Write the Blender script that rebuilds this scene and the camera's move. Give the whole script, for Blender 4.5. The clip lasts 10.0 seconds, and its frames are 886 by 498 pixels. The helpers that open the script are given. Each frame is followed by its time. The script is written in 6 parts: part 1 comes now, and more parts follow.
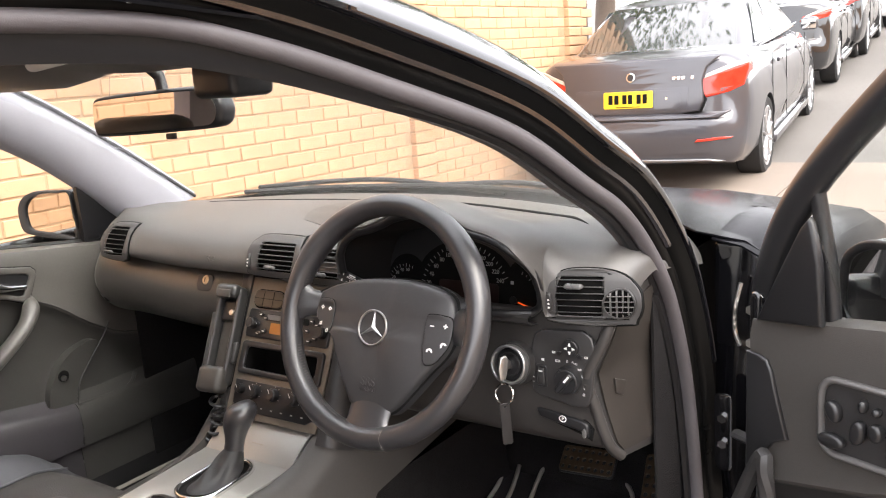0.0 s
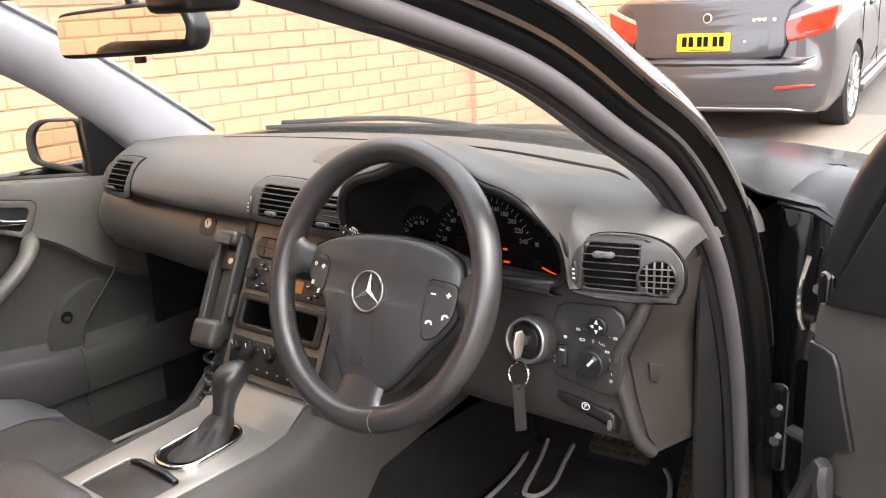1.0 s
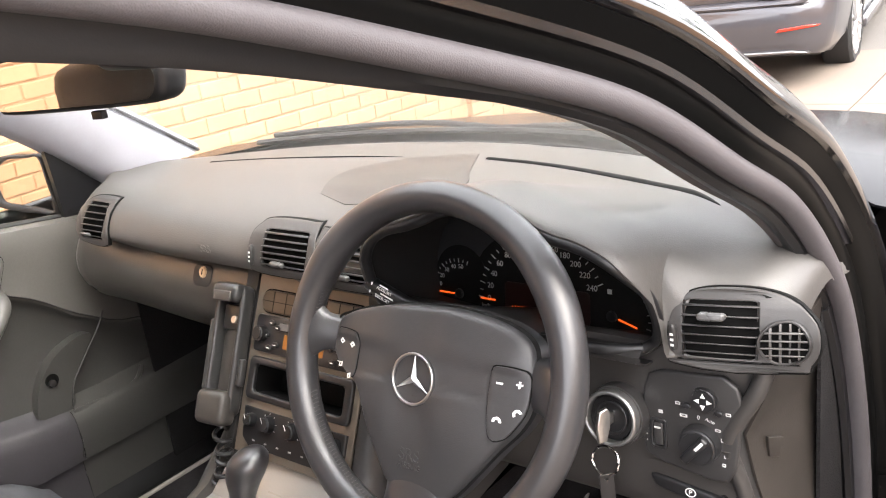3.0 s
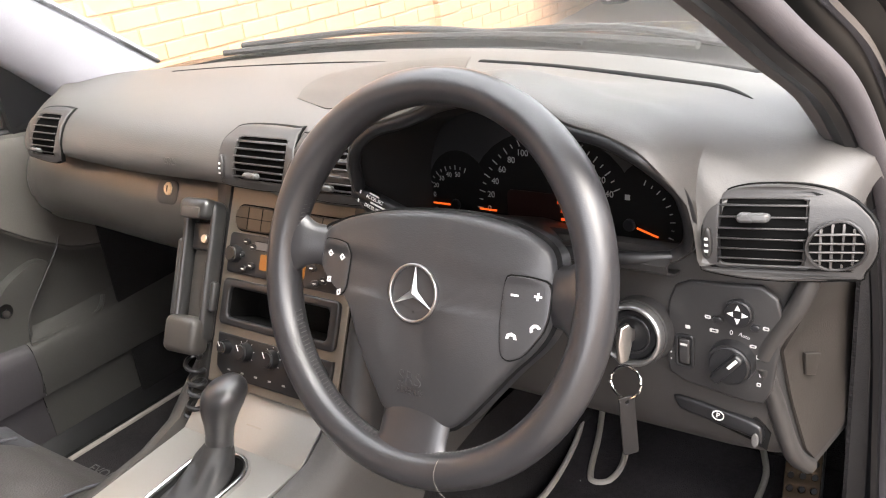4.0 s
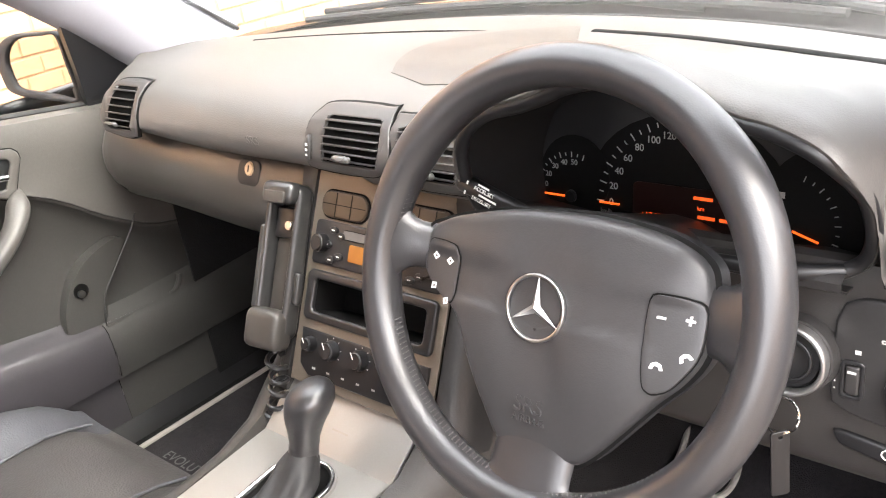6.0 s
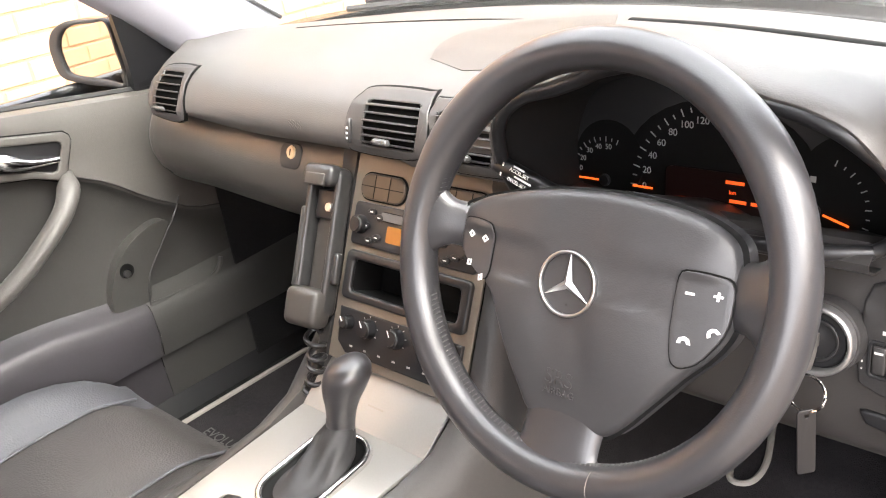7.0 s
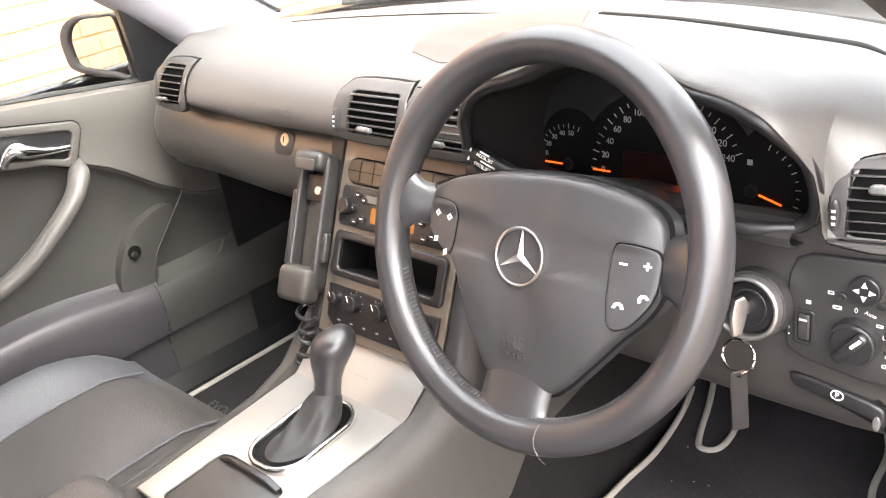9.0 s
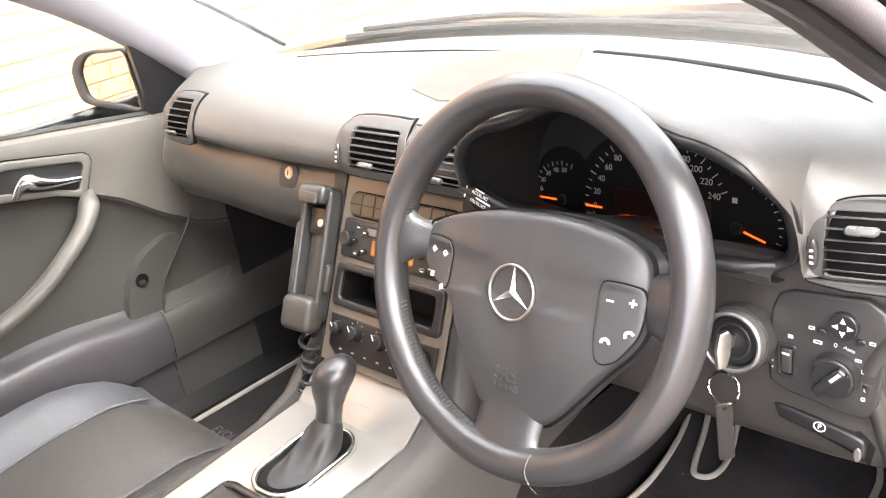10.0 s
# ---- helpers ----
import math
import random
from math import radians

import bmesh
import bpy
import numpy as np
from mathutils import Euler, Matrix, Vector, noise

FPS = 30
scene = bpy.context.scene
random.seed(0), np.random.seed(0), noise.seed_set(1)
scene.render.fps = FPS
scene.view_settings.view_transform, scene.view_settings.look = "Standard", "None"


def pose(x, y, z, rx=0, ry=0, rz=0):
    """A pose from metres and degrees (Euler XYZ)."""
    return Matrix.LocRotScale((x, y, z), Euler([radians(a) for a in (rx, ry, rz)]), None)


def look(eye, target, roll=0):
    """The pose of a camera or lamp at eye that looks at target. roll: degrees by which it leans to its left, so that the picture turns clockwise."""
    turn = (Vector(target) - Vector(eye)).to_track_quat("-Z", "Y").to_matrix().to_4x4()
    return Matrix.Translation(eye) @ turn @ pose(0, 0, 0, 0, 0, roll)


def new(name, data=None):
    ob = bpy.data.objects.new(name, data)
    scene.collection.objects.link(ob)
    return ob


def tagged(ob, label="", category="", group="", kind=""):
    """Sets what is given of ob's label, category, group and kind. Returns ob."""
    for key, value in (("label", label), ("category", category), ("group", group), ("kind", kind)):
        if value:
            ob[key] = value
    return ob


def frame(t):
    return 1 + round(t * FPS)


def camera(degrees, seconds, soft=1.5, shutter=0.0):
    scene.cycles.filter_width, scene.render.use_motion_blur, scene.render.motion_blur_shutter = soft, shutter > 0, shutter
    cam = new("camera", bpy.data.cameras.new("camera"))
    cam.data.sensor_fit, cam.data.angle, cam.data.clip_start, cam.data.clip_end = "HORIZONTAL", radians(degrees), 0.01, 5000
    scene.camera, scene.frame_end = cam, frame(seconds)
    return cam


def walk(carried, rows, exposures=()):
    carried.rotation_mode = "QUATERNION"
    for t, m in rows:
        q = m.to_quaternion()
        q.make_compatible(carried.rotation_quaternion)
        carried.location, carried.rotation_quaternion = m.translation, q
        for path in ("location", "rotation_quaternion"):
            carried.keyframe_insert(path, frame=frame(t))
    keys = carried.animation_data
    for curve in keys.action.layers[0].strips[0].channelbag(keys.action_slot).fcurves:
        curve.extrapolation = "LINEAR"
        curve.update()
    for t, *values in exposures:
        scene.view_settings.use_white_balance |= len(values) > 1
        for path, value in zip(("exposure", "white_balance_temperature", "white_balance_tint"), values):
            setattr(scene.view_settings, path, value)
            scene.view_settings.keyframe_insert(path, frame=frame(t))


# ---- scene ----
cam = camera(53.2, 10.0, soft=1.1)
PATH = [
    (0, (1.164, -0.96, 1.246), (0.031, 0.636, 0.833), -4.2),
    (0.5, (1.128, -0.848, 1.223), (-0.042, 0.68, 0.681), -4.7),
    (1, (1.111, -0.762, 1.219), (-0.126, 0.716, 0.685), -2.9),
    (1.5, (1.103, -0.677, 1.199), (-0.188, 0.72, 0.581), 0.1),
    (2, (1.054, -0.686, 1.253), (-0.292, 0.738, 0.85), -2.6),
    (2.5, (0.965, -0.664, 1.286), (-0.333, 0.782, 0.813), -5.4),
    (3, (0.906, -0.6, 1.27), (-0.31, 0.862, 0.651), -7.5),
    (3.2, (0.887, -0.587, 1.256), (-0.302, 0.878, 0.592), -7.8),
    (4.3, (0.8, -0.541, 1.188), (-0.332, 0.905, 0.395), -7.6),
    (4.5, (0.793, -0.532, 1.18), (-0.343, 0.89, 0.35), -7.8),
    (5, (0.767, -0.508, 1.178), (-0.383, 0.868, 0.292), -8.4),
    (5.5, (0.735, -0.489, 1.189), (-0.449, 0.879, 0.336), -8.1),
    (6, (0.71, -0.487, 1.198), (-0.534, 0.852, 0.387), -8.2),
    (6.2, (0.706, -0.487, 1.196), (-0.566, 0.835, 0.399), -8.3),
    (7.3, (0.751, -0.518, 1.195), (-0.563, 0.746, 0.373), -8.9),
    (7.5, (0.77, -0.52, 1.199), (-0.555, 0.729, 0.371), -9.4),
    (8, (0.794, -0.524, 1.202), (-0.535, 0.716, 0.369), -9.3),
    (8.5, (0.809, -0.531, 1.208), (-0.518, 0.711, 0.371), -9.2),
    (9, (0.814, -0.536, 1.213), (-0.505, 0.715, 0.38), -8.9),
    (9.5, (0.826, -0.541, 1.222), (-0.5, 0.718, 0.412), -8.8),
    (10, (0.841, -0.545, 1.238), (-0.497, 0.715, 0.45), -8.9),
]
walk(cam, [(t, look(eye, target, roll)) for t, eye, target, roll in PATH],
     exposures=[(0, 1.55), (2.5, 2.0), (3.2, 1.97), (4.5, 2.20), (5.5, 2.44), (7.5, 2.6), (10, 2.86)])

# ---- light ----
world = bpy.data.worlds.new("sky")
scene.world = world
world.use_nodes = True
wn = world.node_tree.nodes
sky = wn.new("ShaderNodeTexSky")
sky.sky_type = "NISHITA"
sky.sun_disc = False
sky.sun_elevation, sky.sun_rotation = radians(49), radians(100)
sky.air_density, sky.dust_density, sky.ozone_density = 1.0, 4.0, 0.6
haze = wn.new("ShaderNodeMix")
haze.data_type = "RGBA"
haze.inputs["Factor"].default_value = 0.72
haze.inputs["B"].default_value = (9.5, 9.2, 9.35, 1)
world.node_tree.links.new(sky.outputs["Color"], haze.inputs["A"])
world.node_tree.links.new(haze.outputs["Result"], wn["Background"].inputs["Color"])
wn["Background"].inputs["Strength"].default_value = 0.21
sun = new("sun", bpy.data.lights.new("sun", "SUN"))
sun.data.energy, sun.data.angle, sun.data.color = 1.5, radians(50), (1.0, 0.95, 0.88)
sun.matrix_world = look((6.5, -0.6, 7.6), (0, 0.5, 0))


# ---- materials ----
def mat(name, colour, rough=0.5, metal=0.0, vary=0.12, patch=3.0, grain=0.0, size=400.0, spread=0.06, coat=0.0, per_piece=0.0, spec=0.5):
    """A node material: colour with broad patches and fine grain, uneven roughness and a fine relief."""
    m = bpy.data.materials.new(name)
    m.use_nodes = True
    nt = m.node_tree
    n, l = nt.nodes, nt.links
    b = n["Principled BSDF"]
    b.inputs["Metallic"].default_value = metal
    b.inputs["Coat Weight"].default_value = coat
    b.inputs["Coat Roughness"].default_value = 0.04
    b.inputs["Specular IOR Level"].default_value = spec
    co = n.new("ShaderNodeTexCoord")
    broad = n.new("ShaderNodeTexNoise")
    broad.inputs["Scale"].default_value, broad.inputs["Detail"].default_value = patch, 5
    fine = n.new("ShaderNodeTexNoise")
    fine.inputs["Scale"].default_value, fine.inputs["Detail"].default_value = size * 0.35, 3
    for t in (broad, fine):
        l.new(co.outputs["Object"], t.inputs["Vector"])
    add = n.new("ShaderNodeMath")
    add.operation = "MULTIPLY_ADD"
    l.new(fine.outputs["Fac"], add.inputs[0])
    add.inputs[1].default_value = 0.5
    l.new(broad.outputs["Fac"], add.inputs[2])
    ramp = n.new("ShaderNodeMapRange")
    ramp.inputs["From Min"].default_value, ramp.inputs["From Max"].default_value = 0.45, 1.05
    ramp.inputs["To Min"].default_value, ramp.inputs["To Max"].default_value = 1 - vary, 1 + vary
    l.new(add.outputs[0], ramp.inputs["Value"])
    tint = n.new("ShaderNodeVectorMath")
    tint.operation = "SCALE"
    tint.inputs[0].default_value = colour
    l.new(ramp.outputs["Result"], tint.inputs["Scale"])
    out = tint.outputs[0]
    if per_piece:
        info = n.new("ShaderNodeObjectInfo")
        isl = n.new("ShaderNodeNewGeometry")
        both = n.new("ShaderNodeMath")
        both.operation = "ADD"
        l.new(info.outputs["Random"], both.inputs[0])
        l.new(isl.outputs["Random Per Island"], both.inputs[1])
        wrap = n.new("ShaderNodeMath")
        wrap.operation = "FRACT"
        l.new(both.outputs[0], wrap.inputs[0])
        mr = n.new("ShaderNodeMapRange")
        mr.inputs["To Min"].default_value, mr.inputs["To Max"].default_value = 1 - per_piece, 1 + per_piece * 0.6
        l.new(wrap.outputs[0], mr.inputs["Value"])
        t2 = n.new("ShaderNodeVectorMath")
        t2.operation = "SCALE"
        l.new(out, t2.inputs[0])
        l.new(mr.outputs["Result"], t2.inputs["Scale"])
        out = t2.outputs[0]
    l.new(out, b.inputs["Base Color"])
    rr = n.new("ShaderNodeMapRange")
    rr.inputs["To Min"].default_value, rr.inputs["To Max"].default_value = max(0.01, rough - spread), min(1, rough + spread)
    l.new(broad.outputs["Fac"], rr.inputs["Value"])
    l.new(rr.outputs["Result"], b.inputs["Roughness"])
    if grain:
        v = n.new("ShaderNodeTexVoronoi")
        v.inputs["Scale"].default_value = size
        l.new(co.outputs["Object"], v.inputs["Vector"])
        bump = n.new("ShaderNodeBump")
        bump.inputs["Strength"].default_value, bump.inputs["Distance"].default_value = grain, 0.6 / size
        l.new(v.outputs["Distance"], bump.inputs["Height"])
        l.new(bump.outputs["Normal"], b.inputs["Normal"])
    return m


def glow(name, colour, strength):
    m = mat(name, colour, 0.4)
    b = m.node_tree.nodes["Principled BSDF"]
    b.inputs["Emission Color"].default_value = (*colour, 1)
    b.inputs["Emission Strength"].default_value = strength
    return m


def glass(name, colour=(0.95, 0.98, 0.97), rough=0.0):
    m = bpy.data.materials.new(name)
    m.use_nodes = True
    b = m.node_tree.nodes["Principled BSDF"]
    b.inputs["Base Color"].default_value = (*colour, 1)
    b.inputs["Roughness"].default_value = rough
    b.inputs["Transmission Weight"].default_value = 1.0
    b.inputs["IOR"].default_value = 1.45
    return m


# grey plastic; its warm tint stands in for bounce off the brick wall
PLASTIC = mat("soft_warm_tinted_plastic", (0.048, 0.043, 0.038), 0.30, spec=0.9, grain=0.16, size=620, patch=4, vary=0.14)
PADTOP = mat("soft_grey_pad", (0.064, 0.060, 0.056), 0.56, grain=0.16, size=620, patch=4, vary=0.14, spec=1.0)
PLATEAU = mat("pad_plateau_grey", (0.044, 0.042, 0.039), 0.50, grain=0.16, size=620, patch=4, vary=0.1, spec=0.6)
VENTGREY = mat("vent_housing_grey", (0.050, 0.048, 0.047), 0.44, grain=0.12, size=700, patch=6)
BRASS = mat("worn_brass", (0.72, 0.60, 0.42), 0.36, metal=0.5, vary=0.12, patch=40)
PLASTIC_LOW = mat("hard_grey_plastic", (0.027, 0.026, 0.026), 0.42, grain=0.10, size=600, patch=5)
PLASTIC_MID = mat("mid_grey_plastic", (0.085, 0.082, 0.080), 0.40, grain=0.10, size=650, patch=5)
PLASTIC_BLACK = mat("black_plastic", (0.009, 0.009, 0.010), 0.38, grain=0.05, size=900)
SATIN_BLACK = mat("satin_black", (0.014, 0.014, 0.015), 0.30, vary=0.08)
LEATHER = mat("black_leather", (0.023, 0.0225, 0.0245), 0.34, spec=0.8, grain=0.06, size=700, patch=12, vary=0.14, spread=0.09)
PAD = mat("airbag_pad", (0.035, 0.0345, 0.036), 0.38, grain=0.09, size=700, patch=7)
SEAT_DARK = mat("seat_leather", (0.062, 0.057, 0.055), 0.47, grain=0.22, size=330, patch=9, vary=0.18, spread=0.1)
# left bolster and seams: the sky's reflection put into a lighter, bluer colour
SEAT_SIDE_SKYLIT = mat("skylit_seat_leather", (0.070, 0.071, 0.079), 0.48, grain=0.18, size=330, patch=9, vary=0.14)
# passenger door trim, lightened for the light it takes from the open side
DOORSKIN_LIT = mat("lit_door_trim", (0.084, 0.080, 0.074), 0.40, grain=0.15, size=620, patch=5)
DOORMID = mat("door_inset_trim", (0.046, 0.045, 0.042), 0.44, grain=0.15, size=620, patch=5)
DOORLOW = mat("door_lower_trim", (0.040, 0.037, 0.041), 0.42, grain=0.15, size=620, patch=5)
SILVER = mat("silver_trim", (0.33, 0.32, 0.30), 0.38, metal=0.5, grain=0.10, size=1500, vary=0.06)
STACK = mat("woven_grey_trim", (0.18, 0.155, 0.125), 0.38, metal=0.35, grain=0.25, size=1200, vary=0.10)
EMBLEM = mat("brushed_emblem", (0.46, 0.46, 0.46), 0.26, metal=1.0, vary=0.06)
CHROME = mat("chrome", (0.80, 0.80, 0.80), 0.12, metal=1.0, vary=0.04)
STEEL = mat("worn_steel", (0.55, 0.54, 0.52), 0.30, metal=1.0, vary=0.15, patch=60)
PAINT = mat("black_paint", (0.005, 0.005, 0.006), 0.10, vary=0.1, spread=0.03, spec=0.5, coat=0.7)
JAMB = mat("door_jamb_paint", (0.004, 0.004, 0.004), 0.30, vary=0.2, spread=0.06, spec=0.12)
# metallic grey puts the sky's reflection on the black strip into its colour
GUTTER_GLINT = mat("gutter_sky_glint", (0.15, 0.15, 0.155), 0.18, metal=1.0, vary=0.1)
# driver's side copy of the pale pillar trim, its shade put into the colour
PILLAR_SHADED = mat("shaded_pillar_trim", (0.070, 0.062, 0.062), 0.60, grain=0.2, size=900, vary=0.1)
BONNET = mat("black_bonnet_paint", (0.005, 0.005, 0.006), 0.20, vary=0.1, spread=0.05, spec=0.03)
RUBBER = mat("black_rubber", (0.020, 0.020, 0.021), 0.62, grain=0.1, size=800)
SEAL = mat("grey_door_seal", (0.080, 0.073, 0.078), 0.52, grain=0.25, size=900, patch=20)
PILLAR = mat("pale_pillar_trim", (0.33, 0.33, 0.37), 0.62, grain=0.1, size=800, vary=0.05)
LINER = mat("headliner_cloth", (0.60, 0.59, 0.57), 0.9, grain=0.4, size=900)
CARPET = mat("black_carpet", (0.0105, 0.0096, 0.0100), 0.95, spec=0.2, grain=0.9, size=420, vary=0.35, patch=25)
MATCARPET = mat("worn_mat_carpet", (0.030, 0.0275, 0.0295), 0.95, spec=0.15, grain=0.9, size=420, vary=0.45, patch=9)
PIPING = mat("grey_piping", (0.30, 0.28, 0.25), 0.7, grain=0.4, size=900)
WHITE = mat("white_print", (0.78, 0.78, 0.76), 0.5, vary=0.04)
PRINT = mat("grey_print", (0.50, 0.50, 0.49), 0.5, vary=0.05)
DIALGREY = mat("dial_print", (0.36, 0.36, 0.35), 0.5, vary=0.04)
BRICK = mat("cream_brick", (0.53, 0.318, 0.182), 0.85, grain=0.5, size=260, patch=4, vary=0.10, per_piece=0.07)
MORTAR = mat("mortar", (0.39, 0.255, 0.150), 0.95, grain=0.6, size=300, vary=0.2)
CONCRETE = mat("pale_concrete", (0.20, 0.165, 0.135), 0.9, grain=0.5, size=160, patch=0.9, vary=0.18)
ASPHALT = mat("asphalt", (0.14, 0.13, 0.118), 0.92, grain=0.8, size=110, patch=0.6, vary=0.16)
BODYGREY = mat("dark_grey_metallic", (0.060, 0.059, 0.068), 0.30, metal=0.35, coat=1.0, vary=0.06)
LAMPRED = mat("red_lamp", (0.46, 0.022, 0.008), 0.14, coat=0.8, vary=0.35, patch=14)
LAMPCLEAR = mat("clear_lamp", (0.62, 0.52, 0.45), 0.2, coat=0.6)
PLATE = mat("yellow_plate", (0.72, 0.52, 0.02), 0.45, vary=0.06)
# print and joints; also the painted shade inside wells, slots and the tray
INK_AND_SHADE = mat("black_ink_and_shade", (0.004, 0.004, 0.004), 0.7, spec=0.15)
# shade of the deep vent ducts, painted on shallow sheets
DUCT_SHADE = mat("duct_shade", (0.004, 0.004, 0.004), 0.9, spec=0.05)
CARGLASS = mat("tinted_car_glass", (0.035, 0.04, 0.038), 0.04, vary=0.1, coat=1.0)
ALLOY = mat("alloy_wheel", (0.52, 0.52, 0.53), 0.32, metal=0.8, vary=0.1)
TYRE = mat("tyre", (0.020, 0.020, 0.020), 0.85, grain=0.3, size=120)
MIRROR_DIM = mat("dimmed_mirror_silver", (0.60, 0.57, 0.53), 0.02, metal=1.0, vary=0.01, spread=0.008)
MIRROR = mat("mirror_silver", (0.86, 0.86, 0.84), 0.015, metal=1.0, vary=0.01, spread=0.008)
ORANGE = glow("orange_needle", (1.0, 0.11, 0.012), 0.32)
LCD = glow("orange_display", (0.008, 0.002, 0.0015), 0.015)
RADIO_LCD = glow("radio_display", (0.20, 0.075, 0.012), 0.12)
TONGUE = mat("cradle_tongue", (0.038, 0.035, 0.032), 0.42, grain=0.08, size=700)
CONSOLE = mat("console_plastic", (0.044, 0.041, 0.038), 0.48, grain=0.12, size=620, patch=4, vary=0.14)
GAITER = mat("gaiter_leather", (0.017, 0.017, 0.018), 0.58, grain=0.08, size=600, vary=0.2, patch=20)
CRADLE = mat("cradle_plastic", (0.028, 0.028, 0.028), 0.30, grain=0.05, size=900, vary=0.1)
BROWN = mat("brown_buttons", (0.055, 0.038, 0.025), 0.34, grain=0.05, size=900, vary=0.08)
CARPET_SIDE = mat("footwell_trim", (0.013, 0.0125, 0.013), 0.8, spec=0.25, grain=0.5, size=420, vary=0.2, patch=12)
# dash plastic darkened for the shade under the brow and by the door
KNEE = mat("shaded_knee_plastic", (0.034, 0.0315, 0.030), 0.42, grain=0.10, size=600, patch=5)
PEDAL = mat("worn_pedal_metal", (0.11, 0.078, 0.050), 0.42, metal=0.8, vary=0.2, patch=30)
FUSE = mat("scuffed_brown_plastic", (0.025, 0.021, 0.018), 0.5, grain=0.12, size=500, vary=0.25, patch=14)
LINING = mat("hood_lining", (0.012, 0.012, 0.012), 0.7, spec=0.25, grain=0.1, size=800)
BEZEL = mat("satin_metal_ring", (0.34, 0.34, 0.34), 0.34, metal=0.9, vary=0.08)
KNOB = mat("vent_knob", (0.085, 0.085, 0.085), 0.28, vary=0.06)
LCDTEXT = glow("orange_text", (1.0, 0.10, 0.015), 0.2)
GLASS = glass("window_glass")
LEAF = mat("leaf", (0.055, 0.085, 0.025), 0.6, per_piece=0.4)
BARK = mat("bark", (0.12, 0.09, 0.07), 0.9, grain=0.8, size=60)


# ---- shape helpers ----
def smooth(me, angle=40):
    me.polygons.foreach_set("use_smooth", [True] * len(me.polygons))
    bm = bmesh.new()
    bm.from_mesh(me)
    for e in bm.edges:
        if len(e.link_faces) == 2 and e.calc_face_angle(0) > radians(angle):
            e.smooth = False
    bm.to_mesh(me)
    bm.free()
    return me


def thing(name, label, category, at=(0, 0, 0), group="", kind=""):
    ob = new(name)
    ob.location = at
    ob.empty_display_size = 0.05
    return tagged(ob, label, category, group, kind)


def part(name, me, material, parent=None, label="", m=None):
    """Links a mesh (or a bmesh) as one object, in world places, under a thing or a part."""
    if isinstance(me, bmesh.types.BMesh):
        data = bpy.data.meshes.new(name)
        me.to_mesh(data)
        me.free()
        me = smooth(data)
    if material and not me.materials:
        me.materials.append(material)
    ob = new(name, me)
    if parent:
        ob.parent = parent
        ob.matrix_parent_inverse = parent.matrix_basis.inverted()
    if m is not None:
        ob.matrix_basis = m
    return tagged(ob, label) if label else ob


def loft(rings, closed=False, caps=False, flip=False):
    """A skin over rings of equally many points; closed: each ring is a loop."""
    bm = bmesh.new()
    vs = [[bm.verts.new(p) for p in r] for r in rings]
    n = len(vs[0])
    for a, b in zip(vs, vs[1:]):
        for i in range(n if closed else n - 1):
            j = (i + 1) % n
            q = (a[i], a[j], b[j], b[i])
            bm.faces.new(q[::-1] if flip else q)
    if caps:
        bm.faces.new(vs[0][::-1])
        bm.faces.new(vs[-1])
    bmesh.ops.recalc_face_normals(bm, faces=bm.faces)
    return bm


def thick(bm, d):
    """Gives a skin a thickness."""
    bmesh.ops.solidify(bm, geom=bm.faces[:], thickness=d)
    bmesh.ops.recalc_face_normals(bm, faces=bm.faces)
    return bm


def spline(pts, n=8, closed=False):
    """A smooth curve through points, n steps between each two."""
    P = [Vector(p) for p in pts]
    k = len(P)
    out = []
    for i in range(k if closed else k - 1):
        a = P[(i - 1) % k] if closed or i else P[0]
        b, c = P[i], P[(i + 1) % k]
        d = P[(i + 2) % k] if closed or i + 2 < k else P[-1]
        for s in range(n):
            t = s / n
            out.append(0.5 * ((2 * b) + (c - a) * t + (2 * a - 5 * b + 4 * c - d) * t * t + (3 * b - a - 3 * c + d) * t ** 3))
    if not closed:
        out.append(P[-1])
    return out


def tube(pts, r, sides=10, closed=False, taper=None, flat=1.0, up=(0, 0, 1)):
    """A tube along points; r: radius, or one for each point; flat: height over width."""
    P = [Vector(p) for p in pts]
    rings = []
    n = len(P)
    for i, p in enumerate(P):
        d = (P[(i + 1) % n] - P[i - 1]) if closed else (P[min(i + 1, n - 1)] - P[max(i - 1, 0)])
        d.normalize()
        u = Vector(up)
        a = d.cross(u)
        if a.length < 1e-4:
            a = d.cross(Vector((1, 0, 0)))
        a.normalize()
        b = a.cross(d).normalized()
        rad = r[i] if isinstance(r, (list, tuple)) else r
        rings.append([p + a * math.cos(2 * math.pi * s / sides) * rad + b * math.sin(2 * math.pi * s / sides) * rad * flat for s in range(sides)])
    if closed:
        rings.append(rings[0])
        bm = loft(rings, True)
        bmesh.ops.remove_doubles(bm, verts=bm.verts, dist=1e-6)
        return bm
    return loft(rings, True, True)


def box(cx, cy, cz, sx, sy, sz, bevel=0.004, seg=3, m=None):
    bm = bmesh.new()
    bmesh.ops.create_cube(bm, size=1, matrix=Matrix.Translation((cx, cy, cz)) @ Matrix.Diagonal((sx, sy, sz, 1)))
    if bevel:
        bmesh.ops.bevel(bm, geom=bm.edges[:], offset=bevel, segments=seg, affect="EDGES", profile=0.5)
    if m is not None:
        bm.transform(m)
    return bm


